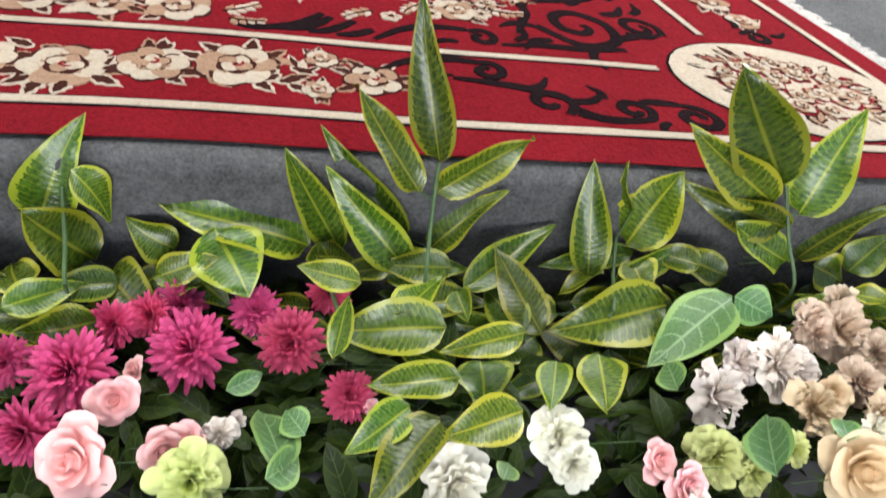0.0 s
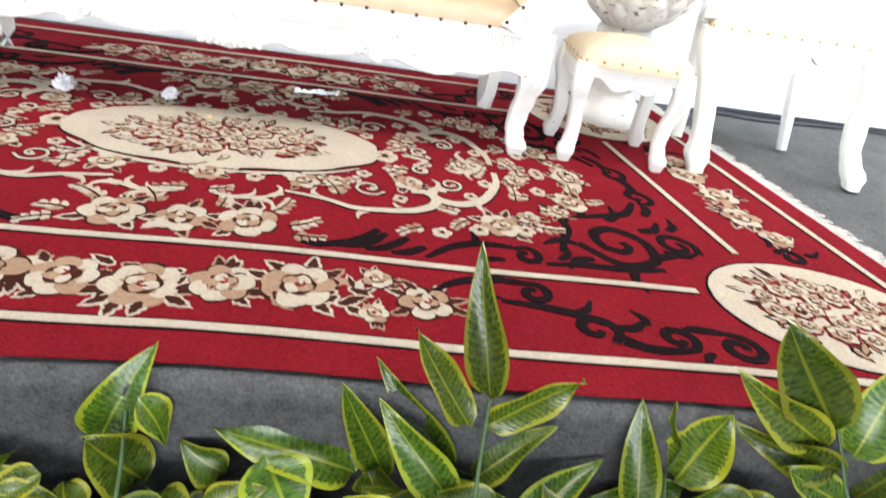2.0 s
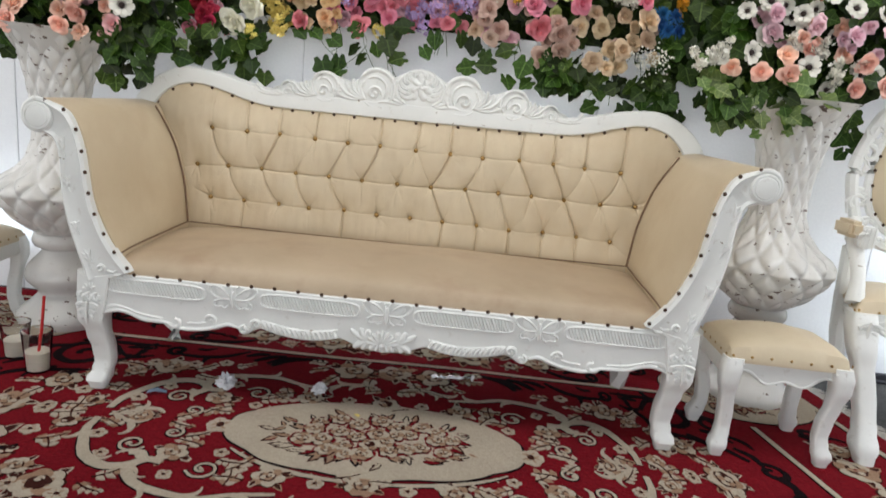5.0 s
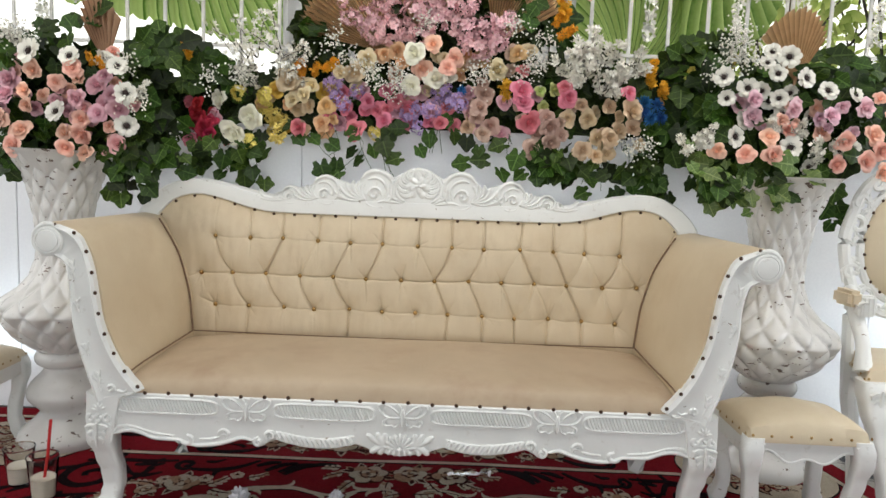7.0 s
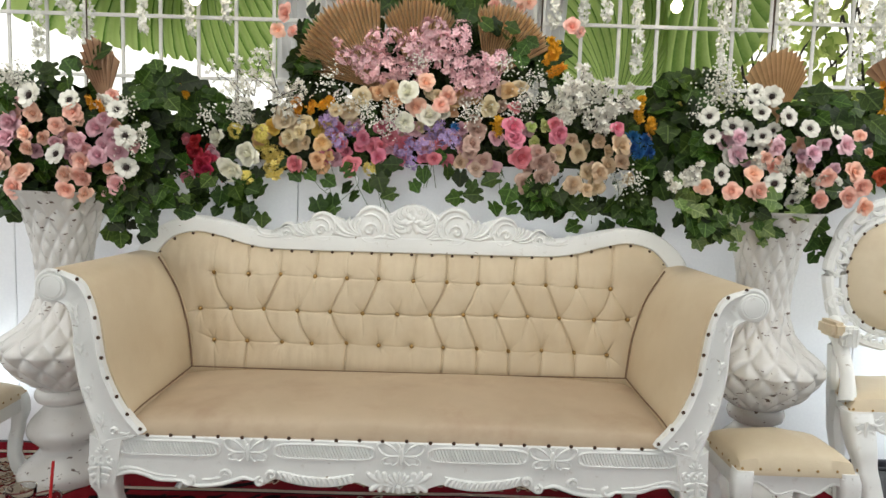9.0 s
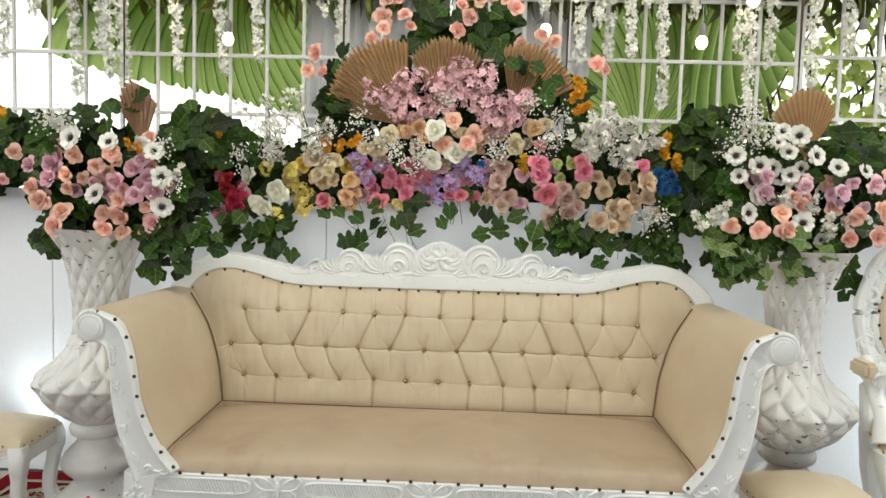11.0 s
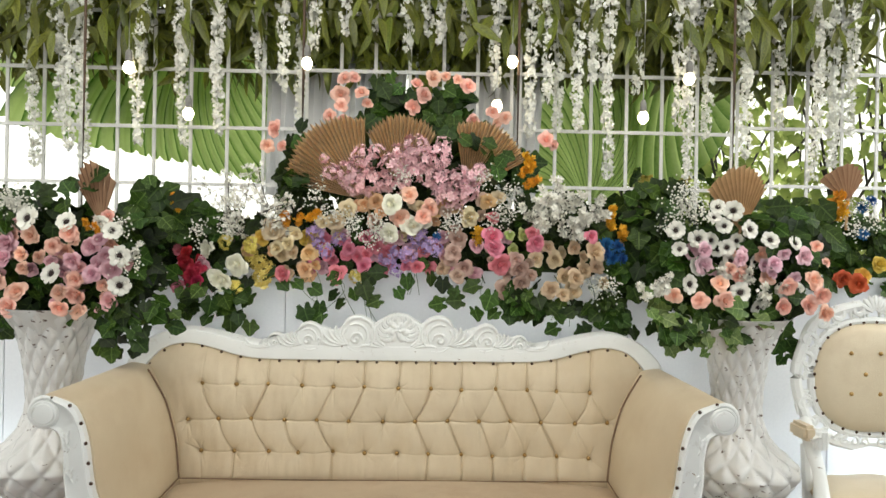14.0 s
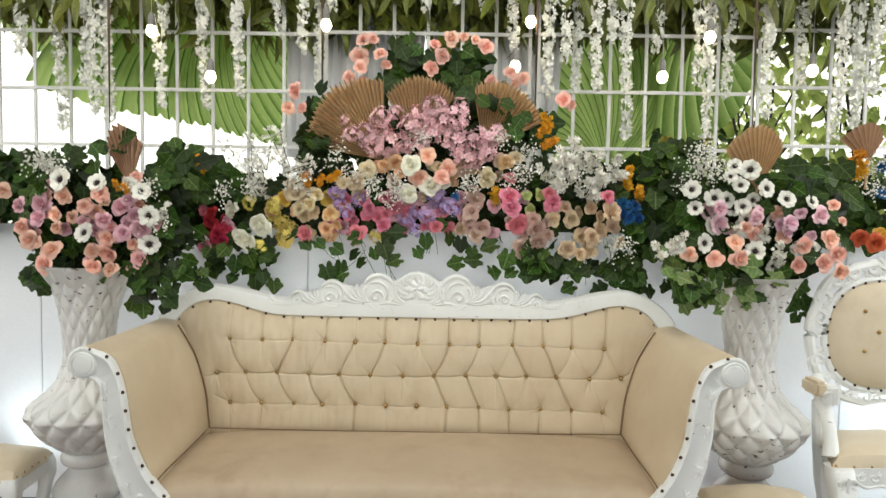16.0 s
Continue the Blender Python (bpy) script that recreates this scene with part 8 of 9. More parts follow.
def bulb_lamp(length):
    b = thing("bulb_lamp", "lit round bulb hanging on a thin cord", "lamp", "hanging bulbs")
    part("cord", tube(Shape(), [(0, 0, 0.07), (0.003, 0, 0.5), (0, 0, length)], 0.0025, 6), GRID_WHITE, b)
    part("socket", revolve(Shape(), [(0.008, 0.085), (0.015, 0.07), (0.016, 0.03), (0.013, 0.02)], 16), SOCKET, b)
    part("bulb", revolve(Shape(), [(0.002, -0.030), (0.013, -0.026), (0.022, -0.014), (0.0255, 0.0), (0.022, 0.014), (0.014, 0.026)], 20), BULB_GLASS, b)
    return b


BULBS = [(-1.30, 2.19), (-1.02, 1.98), (-0.47, 2.23), (0.50, 2.26), (1.13, 2.01), (1.35, 2.20), (0.43, 2.05), (1.84, 2.05)]
for x, z in BULBS:
    bulb_lamp(3.27 - z).matrix_basis = pose(x, 3.09, z)


def strand_shape(seed, length):
    """A string of white wisteria: florets crowded round a thread, in uneven tufts."""
    rnd = random.Random(seed)
    s = Shape()
    n = int(length * 215)
    for k in range(n):
        t = rnd.random()
        dens = 0.6 + 0.4 * math.sin(t * length * 55 + seed)
        r = 0.019 * (1.15 - 0.45 * t) * (0.45 + dens)
        a = rnd.uniform(0, 6.283)
        p = Vector((r * math.cos(a) + 0.010 * math.sin(t * 9 + seed), r * math.sin(a), -length * t))
        d = Vector((math.cos(a), math.sin(a), rnd.uniform(-0.6, 0.6)))
        floret(s, Matrix.Translation(p) @ d.to_track_quat("Z", "Y").to_matrix().to_4x4(), rnd.uniform(0.012, 0.021), rnd.choice((3, 3, 4)), 0.5)
    return s


STRANDS = [(-1.99, 2.10), (-1.88, 1.75), (-1.70, 1.96), (-1.57, 1.77), (-1.32, 2.26), (-1.29, 1.85), (-1.09, 2.23), (-1.14, 1.87), (-0.94, 2.12), (-0.92, 1.91), (-0.76, 2.23), (-0.61, 2.12), (-0.46, 2.33), (-0.18, 2.44), (0.00, 2.34), (0.16, 2.37), (0.28, 2.37), (0.44, 2.15), (0.61, 1.93), (0.75, 1.97), (0.84, 1.97), (0.99, 1.73), (1.17, 2.18), (1.34, 2.00), (1.39, 1.74), (1.53, 1.96), (1.67, 2.17), (1.68, 1.85), (1.89, 2.02), (2.05, 2.27), (2.05, 1.74), (2.27, 1.99)]
LENGTHS = (0.45, 0.65, 0.85, 1.05)
STRAND_MESHES = [[strand_shape(7 * i + j, l).mesh("blossom", WISTERIA_PETAL, 0) for j in range(2)] for i, l in enumerate(LENGTHS)]
for k, (x, z) in enumerate(STRANDS + [(-2.15, 1.9), (-1.63, 1.82), (2.16, 1.82), (2.22, 2.2), (2.12, 2.0), (-0.55, 1.98), (0.68, 2.1), (0.92, 2.2), (1.45, 2.25), (-0.30, 2.40), (0.08, 2.42)]):
    ln = min(LENGTHS, key=lambda q: abs(q - (2.75 - z)))
    i = LENGTHS.index(ln)
    y = 3.20 + (0.10 if k % 3 == 1 else 0.0)
    st = thing("wisteria_strand", "hanging string of white artificial wisteria blossom", "blossom string", "hanging wisteria strings", at=pose(x, y, z + ln, 0, random.uniform(-2, 2), random.uniform(0, 360)))
    part("thread", tube(Shape(), [(0, 0, -ln), (0, 0, 0), (0, 0, 3.28 - z - ln)], 0.0015, 4), GRID_WHITE, st)
    part("blossom", STRAND_MESHES[i][k % 2], None, st)

# leafy swags along the top
for k in range(16):
    x = -2.3 + 4.6 * k / 15
    sw = thing("foliage_swag", "hanging swag of long olive green artificial leaves", "foliage", "foliage swags along the top")
    for q in range(56):
        pz = random.triangular(2.34, 2.98, 2.5) + (0.08 if abs(x + 0.2) < 0.7 else 0)
        part("leaf", random.choice(LAURELS), None, sw, m=hung(x + random.gauss(0, 0.11), random.uniform(3.14, 3.38), pz, random.uniform(0.12, 0.20), 1.7, (0, -1, 0.2), 0.5))
    s = Shape()
    base = leaf_shape(0.135, 0.3, 0.2, 6)
    for q in range(200):
        s.merge(base, hung(x + random.gauss(0, 0.14), random.uniform(3.44, 3.62), random.triangular(2.28, 3.05, 2.6), random.uniform(0.12, 0.20), 1.0, (0, -1, 0.2), 0.7))
    tagged(part("foliage", s, LAUREL, sw, "dense olive leaves", smooth=0), kind="stuff")
    part("wire", tube(Shape(), [(x - 0.16, 3.3, 2.96), (x, 3.32, 2.92), (x + 0.16, 3.3, 2.96)], 0.006, 5), DARK_STEM, sw)


def giant_leaf(label, x, z, y, reach, curlover, ribs):
    """A huge pleated fan leaf round its stalk at (x, z): reach lists (angle, radius); its ribs bend over by curlover towards their ends."""
    g = thing("giant_leaf", label, "leaf", "giant leaves")
    a0, a1 = reach[0][0], reach[-1][0]
    vs, uv = [], []
    m = ribs * 4
    for i in range(m + 1):
        an = a0 + (a1 - a0) * i / m
        far = float(np.interp(an, [p[0] for p in reach], [p[1] for p in reach])) * (1 - 0.02 * (i % 4 == 2))
        for j in range(15):
            q = j / 14
            th = radians(an + curlover * q * q)
            r = far * (0.05 + 0.95 * q)
            pl = 0.036 * math.cos(i * math.pi / 2) * q * (1 if far > 0.6 else 0.7)
            vs.append((x + r * math.cos(th), y + pl + 0.16 * q * q + 0.02 * math.sin(5 * q + 0.3 * i), z + r * math.sin(th)))
            uv.append((q, i / 4))
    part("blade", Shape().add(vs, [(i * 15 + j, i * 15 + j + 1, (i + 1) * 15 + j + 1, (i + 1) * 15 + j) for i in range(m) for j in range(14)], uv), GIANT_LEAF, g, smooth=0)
    part("stalk", tube(Shape(), [(x, y + 0.03, z), (x, y + 0.10, z + (0.3 if z > 2.2 else -0.4)), (x, y + 0.12, 3.45 + 0.4 * math.sin(math.pi * (y - 0.78) / 3.8) if z > 2.2 else 0.0)], [0.014, 0.016, 0.018], 8), GIANT_LEAF, g)


giant_leaf("huge pleated green fan leaf with a slanting edge", -1.12, 2.78, 3.80, [(190, 1.5), (205, 1.22), (222, 1.02), (240, 0.95), (255, 0.99), (266, 1.06), (278, 1.06), (290, 1.0), (305, 0.85)], 16, 26)
giant_leaf("huge pleated green leaf behind the trellis", -1.75, 2.95, 3.92, [(185, 1.1), (215, 0.92), (250, 0.85), (285, 0.95), (320, 1.0)], 12, 22)
giant_leaf("huge bright green pleated fan leaf behind the trellis", 1.05, 1.62, 3.80, [(28, 0.42), (40, 0.58), (60, 0.82), (85, 0.95), (110, 0.85), (135, 0.55), (155, 0.30)], 14, 26)
giant_leaf("broad green pleated leaf hanging behind the trellis", 1.62, 2.75, 3.95, [(215, 0.70), (240, 0.85), (262, 0.95), (285, 0.80), (310, 0.55)], 10, 16)

# white drapes beside the middle
for x0, x1 in ((-0.80, 0.02), (0.0, 0.80)):
    vs = []
    for j in range(15):
        for i in range(41):
            u = i / 40
            vs.append((x0 + (x1 - x0) * u * (1 - 0.1 * j / 14), 3.66 + 0.03 * math.sin(u * 62 + j * 0.2) + 0.02 * (x0 == 0) + 0.01 * math.sin(j), 3.0 - 1.35 * j / 14))
    tagged(part("drape", Shape().add(vs, [(j * 41 + i, j * 41 + i + 1, (j + 1) * 41 + i + 1, (j + 1) * 41 + i) for j in range(14) for i in range(40)]), TENT_CLOTH), "white pleated cloth drape behind the trellis", "drape", "drapes")

# garden shrubs in the daylight, and the white sky beyond
for k, (x, y, h, w) in enumerate(((1.9, 5.2, 2.1, 0.55), (2.7, 5.6, 2.5, 0.7), (3.5, 5.4, 2.7, 0.7), (2.2, 6.2, 2.9, 0.6), (1.35, 5.6, 1.85, 0.5), (4.4, 6.0, 3.0, 0.8), (2.6, 6.8, 3.4, 0.8), (3.4, 6.9, 3.6, 0.9), (2.5, 8.2, 3.9, 0.9), (3.7, 8.4, 4.2, 1.1), (4.9, 8.3, 4.2, 1.1))):
    sh = thing("shrub", "garden shrub with glossy green leaves in daylight", "shrub", "garden shrubs", at=pose(x, y, 0.0))
    for q in range(4):
        part("stem", tube(Shape(), spline([(0.05 * q, 0, 0.0), (random.gauss(0, 0.15), random.gauss(0, 0.1), h * 0.5), (random.gauss(0, w * 0.6), random.gauss(0, 0.2), h)], 4), 0.012, 5), DARK_STEM, sh)
    s = Shape()
    base = leaf_shape(0.26, 0.2, 0.25, 6)
    base.uv = [(v, u) for u, v in base.uv]
    for q in range(280):
        z = random.uniform(0.35, 1.05) * h
        s.merge(base, hung(random.gauss(0, w * 0.55), random.gauss(0, 0.25), z, random.uniform(0.07, 0.20), 0.5, (0, -1, 0.6), 0.8))
    tagged(part("crown", s, IVY if k in (0, 4) else GARDEN_LEAF, sh, smooth=0), kind="stuff")
yellow = thing("yellow_flowers", "cluster of yellow garden flowers behind the trellis", "flowers")
for k in range(12):
    part("bloom", random.choice(YELLOW_POMS), None, yellow, m=faced(1.82 + random.gauss(0, 0.10), 4.6, 1.96 + random.gauss(0, 0.08), 0.06, (random.gauss(0, 0.3), -1, 0.3)))
part("stem", tube(Shape(), [(1.85, 4.62, 0.0), (1.83, 4.62, 1.0), (1.82, 4.62, 1.98)], 0.01, 5), STEM, yellow)
s = Shape().add([(-16, 11, -0.4), (16, 11, -0.4), (16, 11, 9), (-16, 11, 9)], [(0, 1, 2, 3)])
tagged(part("backdrop", s, glow("white_sky", (1.0, 1.0, 0.94), 1.5)), "bright white overcast sky beyond the garden", "sky", kind="structure")


# ---- the flower bed in front of the stage ----
CROTON_FORMS = ((0.185, 0.45, 0.10, 0.14, 0.2), (0.21, 0.35, -0.08, 0.2, -0.3), (0.165, 0.6, 0.22, 0.16, 0.15), (0.23, 0.55, 0.24, 0.18, 0.22))
CROTONS = [leaf_shape(w, f, b, 16, 1.2, wv, tw, 0.70).mesh("croton_leaf", CROTON, 0) for w, f, b, wv, tw in CROTON_FORMS]
PALES = [leaf_shape(w, 0.3, b, 10, 1.0, 0.1).mesh("pale_leaf", PALE_LEAF, 0) for w, b in ((0.32, 0.15), (0.38, 0.3))]
STAND = Vector((0.45, 0.0, 0.75))


def leaf_between(parent, base, tip, half, meshes=CROTONS, widths=tuple(f[0] for f in CROTON_FORMS), name="leaf", jitter=0.22):
    """A leaf of a given half width from its foot to its tip, its blade turned up and towards the bed's open side."""
    b, t = Vector(base), Vector(tip)
    d = t - b
    ln = d.length
    d.normalize()
    f = (STAND - t).normalized() + Vector([random.gauss(0, jitter) for _ in range(3)])
    f = (f - d * f.dot(d)).normalized()
    half *= 1.42 if meshes is CROTONS else 1.0
    k = random.randrange(len(meshes))
    m = Matrix((d.cross(f), d, f)).transposed().to_4x4()
    return part(name, meshes[k], None, parent, m=Matrix.Translation(b) @ m @ Matrix.Diagonal((half / widths[k], ln, (ln + half / widths[k]) / 2, 1)))


def croton(label, stem, leaves):
    """A croton sprig: a stem and its leaves, each with its foot, its tip and its half width."""
    c = thing("croton_sprig", label, "plant", "croton sprigs")
    foot = (stem[0][0], 0.80, -0.345)
    part("stem", tube(Shape(), spline([foot, stem[0], tuple((p + q) / 2 for p, q in zip(*stem)), stem[1]], 5), 0.0035, 6), STEM, c)
    for x0, y0, z0, x1, y1, z1, half in leaves:
        leaf_between(c, (x0, y0, z0), (x1, y1, z1), half)
        s0 = Vector((stem[1][0], stem[1][1], min(stem[1][2], z0)))
        if (s0 - Vector((x0, y0, z0))).length < 0.12:
            part("leaf_stalk", tube(Shape(), [s0 - Vector((0, 0, 0.02)), (x0, y0, z0)], 0.0018, 5), STEM, c)
    return c


croton("tall croton sprig, green leaves with yellow rims and veins", [(0.633, 0.708, -0.180), (0.653, 0.850, 0.020)],
       [(0.656, 0.860, 0.017, 0.591, 0.880, 0.276, 0.028), (0.627, 0.845, -0.038, 0.502, 0.870, 0.142, 0.027), (0.659, 0.845, -0.037, 0.799, 0.850, 0.088, 0.030), (0.657, 0.845, -0.176, 0.764, 0.840, -0.016, 0.030), (0.618, 0.797, -0.180, 0.470, 0.830, 0.006, 0.032), (0.612, 0.850, -0.146, 0.467, 0.860, 0.050, 0.025), (0.713, 0.749, -0.180, 0.885, 0.840, -0.088, 0.026)])
croton("croton sprig with broad dark leaves and yellow rims", [(0.495, 0.689, -0.180), (0.457, 0.850, -0.165)],
       [(0.497, 0.845, -0.173, 0.397, 0.850, 0.045, 0.027), (0.442, 0.845, -0.167, 0.220, 0.830, -0.050, 0.045), (0.457, 0.808, -0.180, 0.461, 0.820, -0.131, 0.015)])
croton("low croton sprig with curled yellow-rimmed leaves", [(0.075, 0.736, -0.180), (0.064, 0.850, -0.056)],
       [(0.017, 0.845, -0.123, 0.092, 0.855, 0.051, 0.036), (0.087, 0.830, -0.193, 0.007, 0.790, -0.057, 0.043), (0.087, 0.840, -0.015, 0.149, 0.830, -0.103, 0.024), (0.116, 0.800, -0.192, 0.202, 0.673, -0.180, 0.039), (0.133, 0.680, -0.180, 0.027, 0.637, -0.180, 0.031), (0.221, 0.830, -0.166, 0.154, 0.820, -0.115, 0.028), (0.291, 0.820, -0.111, 0.356, 0.726, -0.180, 0.048), (0.241, 0.800, -0.190, 0.307, 0.728, -0.180, 0.030), (-0.011, 0.706, -0.180, 0.093, 0.761, -0.180, 0.023), (0.011, 0.736, -0.180, -0.051, 0.830, -0.180, 0.029)])
croton("croton sprig with upright glossy leaves", [(0.970, 0.689, -0.180), (1.020, 0.850, -0.134)],
       [(0.958, 0.788, -0.180, 0.924, 0.850, 0.032, 0.030), (1.044, 0.845, -0.147, 1.097, 0.860, 0.031, 0.046), (1.031, 0.850, -0.067, 0.973, 0.860, 0.016, 0.014), (1.091, 0.717, -0.180, 0.861, 0.653, -0.180, 0.047), (1.063, 0.840, -0.165, 0.872, 0.820, -0.184, 0.020), (1.009, 0.771, -0.180, 1.151, 0.830, -0.127, 0.023), (0.834, 0.648, -0.180, 0.768, 0.800, -0.124, 0.030), (0.806, 0.654, -0.180, 0.747, 0.770, -0.180, 0.028)])
croton("tall croton sprig with a large upper leaf", [(1.367, 0.748, -0.180), (1.315, 0.850, 0.002)],
       [(1.289, 0.840, 0.019, 1.097, 0.860, 0.240, 0.050), (1.293, 0.840, -0.028, 1.073, 0.830, 0.112, 0.036), (1.373, 0.845, -0.058, 1.390, 0.860, 0.152, 0.041), (1.352, 0.835, -0.084, 1.106, 0.810, -0.002, 0.031), (1.385, 0.820, -0.161, 1.182, 0.800, -0.050, 0.035), (1.434, 0.845, -0.180, 1.534, 0.850, -0.002, 0.036), (1.535, 0.810, -0.180, 1.604, 0.840, -0.100, 0.032), (1.456, 0.820, -0.172, 1.541, 0.800, -0.200, 0.033)])

LOW_LEAVES = [(0.658, 0.621, -0.130, 0.474, 0.631, -0.140, 0.037), (0.484, 0.563, -0.130, 0.512, 0.712, -0.140, 0.015), (0.667, 0.527, -0.130, 0.527, 0.515, -0.140, 0.024), (0.785, 0.611, -0.130, 0.638, 0.577, -0.140, 0.021), (0.701, 0.555, -0.130, 0.705, 0.489, -0.140, 0.034), (0.748, 0.466, -0.130, 0.632, 0.435, -0.140, 0.029), (0.628, 0.455, -0.130, 0.521, 0.352, -0.140, 0.033), (0.588, 0.479, -0.130, 0.504, 0.419, -0.140, 0.023), (0.821, 0.553, -0.130, 0.796, 0.479, -0.140, 0.022), (0.894, 0.565, -0.130, 0.880, 0.459, -0.140, 0.030), (0.580, 0.645, -0.130, 0.664, 0.730, -0.140, 0.026), (0.530, 0.718, -0.130, 0.420, 0.766, -0.140, 0.021), (1.161, 0.771, -0.130, 1.079, 0.820, -0.134, 0.023)]
PALE_LEAVES = [(1.204, 0.706, -0.150, 1.019, 0.596, -0.160, 0.053), (1.212, 0.711, -0.150, 1.278, 0.669, -0.160, 0.040), (1.015, 0.510, -0.150, 1.022, 0.579, -0.160, 0.026), (0.420, 0.400, -0.150, 0.391, 0.524, -0.160, 0.034), (0.400, 0.390, -0.150, 0.451, 0.433, -0.160, 0.029), (0.338, 0.525, -0.150, 0.388, 0.563, -0.160, 0.017), (1.106, 0.361, -0.150, 1.153, 0.492, -0.160, 0.036), (1.255, 0.410, -0.150, 1.290, 0.472, -0.160, 0.022), (0.705, 0.375, -0.150, 0.726, 0.408, -0.160, 0.018), (0.447, 0.452, -0.150, 0.415, 0.504, -0.160, 0.023)]
BED_CHRYSANTHEMUM = [(0.27, 0.64, -0.20, 0.069), (0.11, 0.60, -0.20, 0.070), (0.42, 0.65, -0.20, 0.060), (0.51, 0.55, -0.20, 0.044), (0.48, 0.76, -0.20, 0.042), (0.08, 0.50, -0.20, 0.052), (0.24, 0.73, -0.20, 0.046), (0.36, 0.72, -0.20, 0.047), (0.15, 0.69, -0.20, 0.044), (0.20, 0.71, -0.20, 0.042), (0.02, 0.62, -0.20, 0.042)]
BED_SHELL = [(0.16, 0.46, -0.20, 0.060), (0.18, 0.55, -0.20, 0.039), (0.20, 0.60, -0.20, 0.022), (0.26, 0.47, -0.20, 0.041), (0.29, 0.48, -0.20, 0.029), (0.96, 0.42, -0.20, 0.036), (0.99, 0.38, -0.20, 0.038), (0.54, 0.53, -0.20, 0.013)]
BED_LIME = [(0.30, 0.42, -0.20, 0.052), (1.06, 0.42, -0.20, 0.048), (1.11, 0.39, -0.20, 0.031), (1.20, 0.43, -0.20, 0.027), (0.57, 0.47, -0.20, 0.022)]
BED_GREIGE = [(0.33, 0.49, -0.20, 0.025), (1.11, 0.53, -0.20, 0.059), (1.19, 0.60, -0.20, 0.045), (1.26, 0.59, -0.20, 0.063), (1.29, 0.58, -0.20, 0.042), (0.35, 0.51, -0.20, 0.014)]
BED_WHITE = [(0.82, 0.47, -0.20, 0.048), (0.83, 0.42, -0.20, 0.039), (0.65, 0.40, -0.20, 0.058), (1.37, 0.46, -0.20, 0.030)]
BED_TAN = [(1.44, 0.67, -0.20, 0.064), (1.47, 0.73, -0.20, 0.050), (1.38, 0.69, -0.20, 0.048), (1.48, 0.61, -0.20, 0.054), (1.40, 0.55, -0.20, 0.044), (1.38, 0.66, -0.20, 0.038)]
BED_BEIGE = [(1.28, 0.50, -0.20, 0.051), (1.29, 0.39, -0.20, 0.076), (1.39, 0.48, -0.20, 0.043), (1.33, 0.53, -0.20, 0.036)]

bed = thing("flower_bed", "low artificial flower bed along the stage front", "flower bed")
part("trough", box(Shape(), -1.4, 2.6, 0.10, 0.845, -0.42, -0.34, 0.01), BLACK_RUBBER, bed, "dark trough")
for x0, y0, z0, x1, y1, z1, half in LOW_LEAVES:
    leaf_between(bed, (x0, y0, z0), (x1, y1, z1), half)
for x0, y0, z0, x1, y1, z1, half in PALE_LEAVES:
    leaf_between(bed, (x0, y0, z0), (x1, y1, z1), half, PALES, (0.32, 0.38), "pale_leaf")
# darker leaves between and under them
rnd = random.Random(12)
for k in range(150):
    x, y = rnd.uniform(-0.6, 2.1), rnd.uniform(0.60, 0.81)
    if 0.0 < x < 0.60 and y < 0.70:
        continue
    z = -0.28 + 0.10 * (y - 0.6) / 0.2 + rnd.uniform(-0.05, 0.03)
    a = rnd.uniform(0, 6.283)
    ln = rnd.uniform(0.09, 0.15)
    leaf_between(bed, (x, y, z), (x + ln * math.cos(a), min(0.82, y + 0.5 * ln * math.sin(a)), z + rnd.uniform(-0.03, 0.05)), ln * 0.2, jitter=0.5)
# beyond the sides the row goes on
for sx in (-0.45, -0.28, 1.75, 1.95):
    for k in range(6):
        a = radians(rnd.uniform(30, 150))
        ln = rnd.uniform(0.12, 0.2)
        leaf_between(bed, (sx + rnd.gauss(0, 0.05), 0.82, -0.18), (sx + ln * math.cos(a), 0.83, -0.18 + ln * math.sin(a)), ln * 0.19)
base = leaf_shape(0.24, 0.3, 0.2, 6)
s = Shape()
for k in range(2500):
    x, y = rnd.uniform(-0.6, 2.1), rnd.uniform(0.14, 0.82)
    s.merge(base, hung(x, y, -0.30 + rnd.uniform(-0.04, 0.05), rnd.uniform(0.05, 0.10), 0.2, (0, -0.4, 1.0), 0.6))
tagged(part("foliage", s, IVY, bed, "dark green leaves under the blooms", smooth=0), kind="stuff")
for k in range(110):
    x, y = rnd.uniform(-0.2, 1.6), rnd.uniform(0.3, 0.78)
    part("tendril", tube(Shape(), spline([(x, y, -0.29), (x + rnd.gauss(0, 0.03), y, -0.22), (x + rnd.gauss(0, 0.06), y - 0.02, -0.18)], 3), 0.0009, 3), STEM, bed)


def bloom(x, y, z, size, mesh, name, tilt=0.25):
    part(name, mesh, None, bed, m=faced(x, y, z, size, (rnd.gauss(0, tilt), -0.9 + rnd.gauss(0, tilt), 1.0)))


for x, y, z, r in BED_CHRYSANTHEMUM:
    bloom(x, y, z, r, rnd.choice(MAGENTA_MUMS), "chrysanthemum")
for tone, places in (("shell", BED_SHELL), ("lime", BED_LIME), ("greige", BED_GREIGE), ("white", BED_WHITE), ("tan", BED_TAN), ("beige", BED_BEIGE)):
    for k, (x, y, z, r) in enumerate(places):
        rose = tone == "shell" or tone == "beige" and k % 2
        bloom(x, y, z, r, rnd.choice(ROSES[tone] if rose else PEONIES[tone]), "rose" if rose else "peony", 0.32)
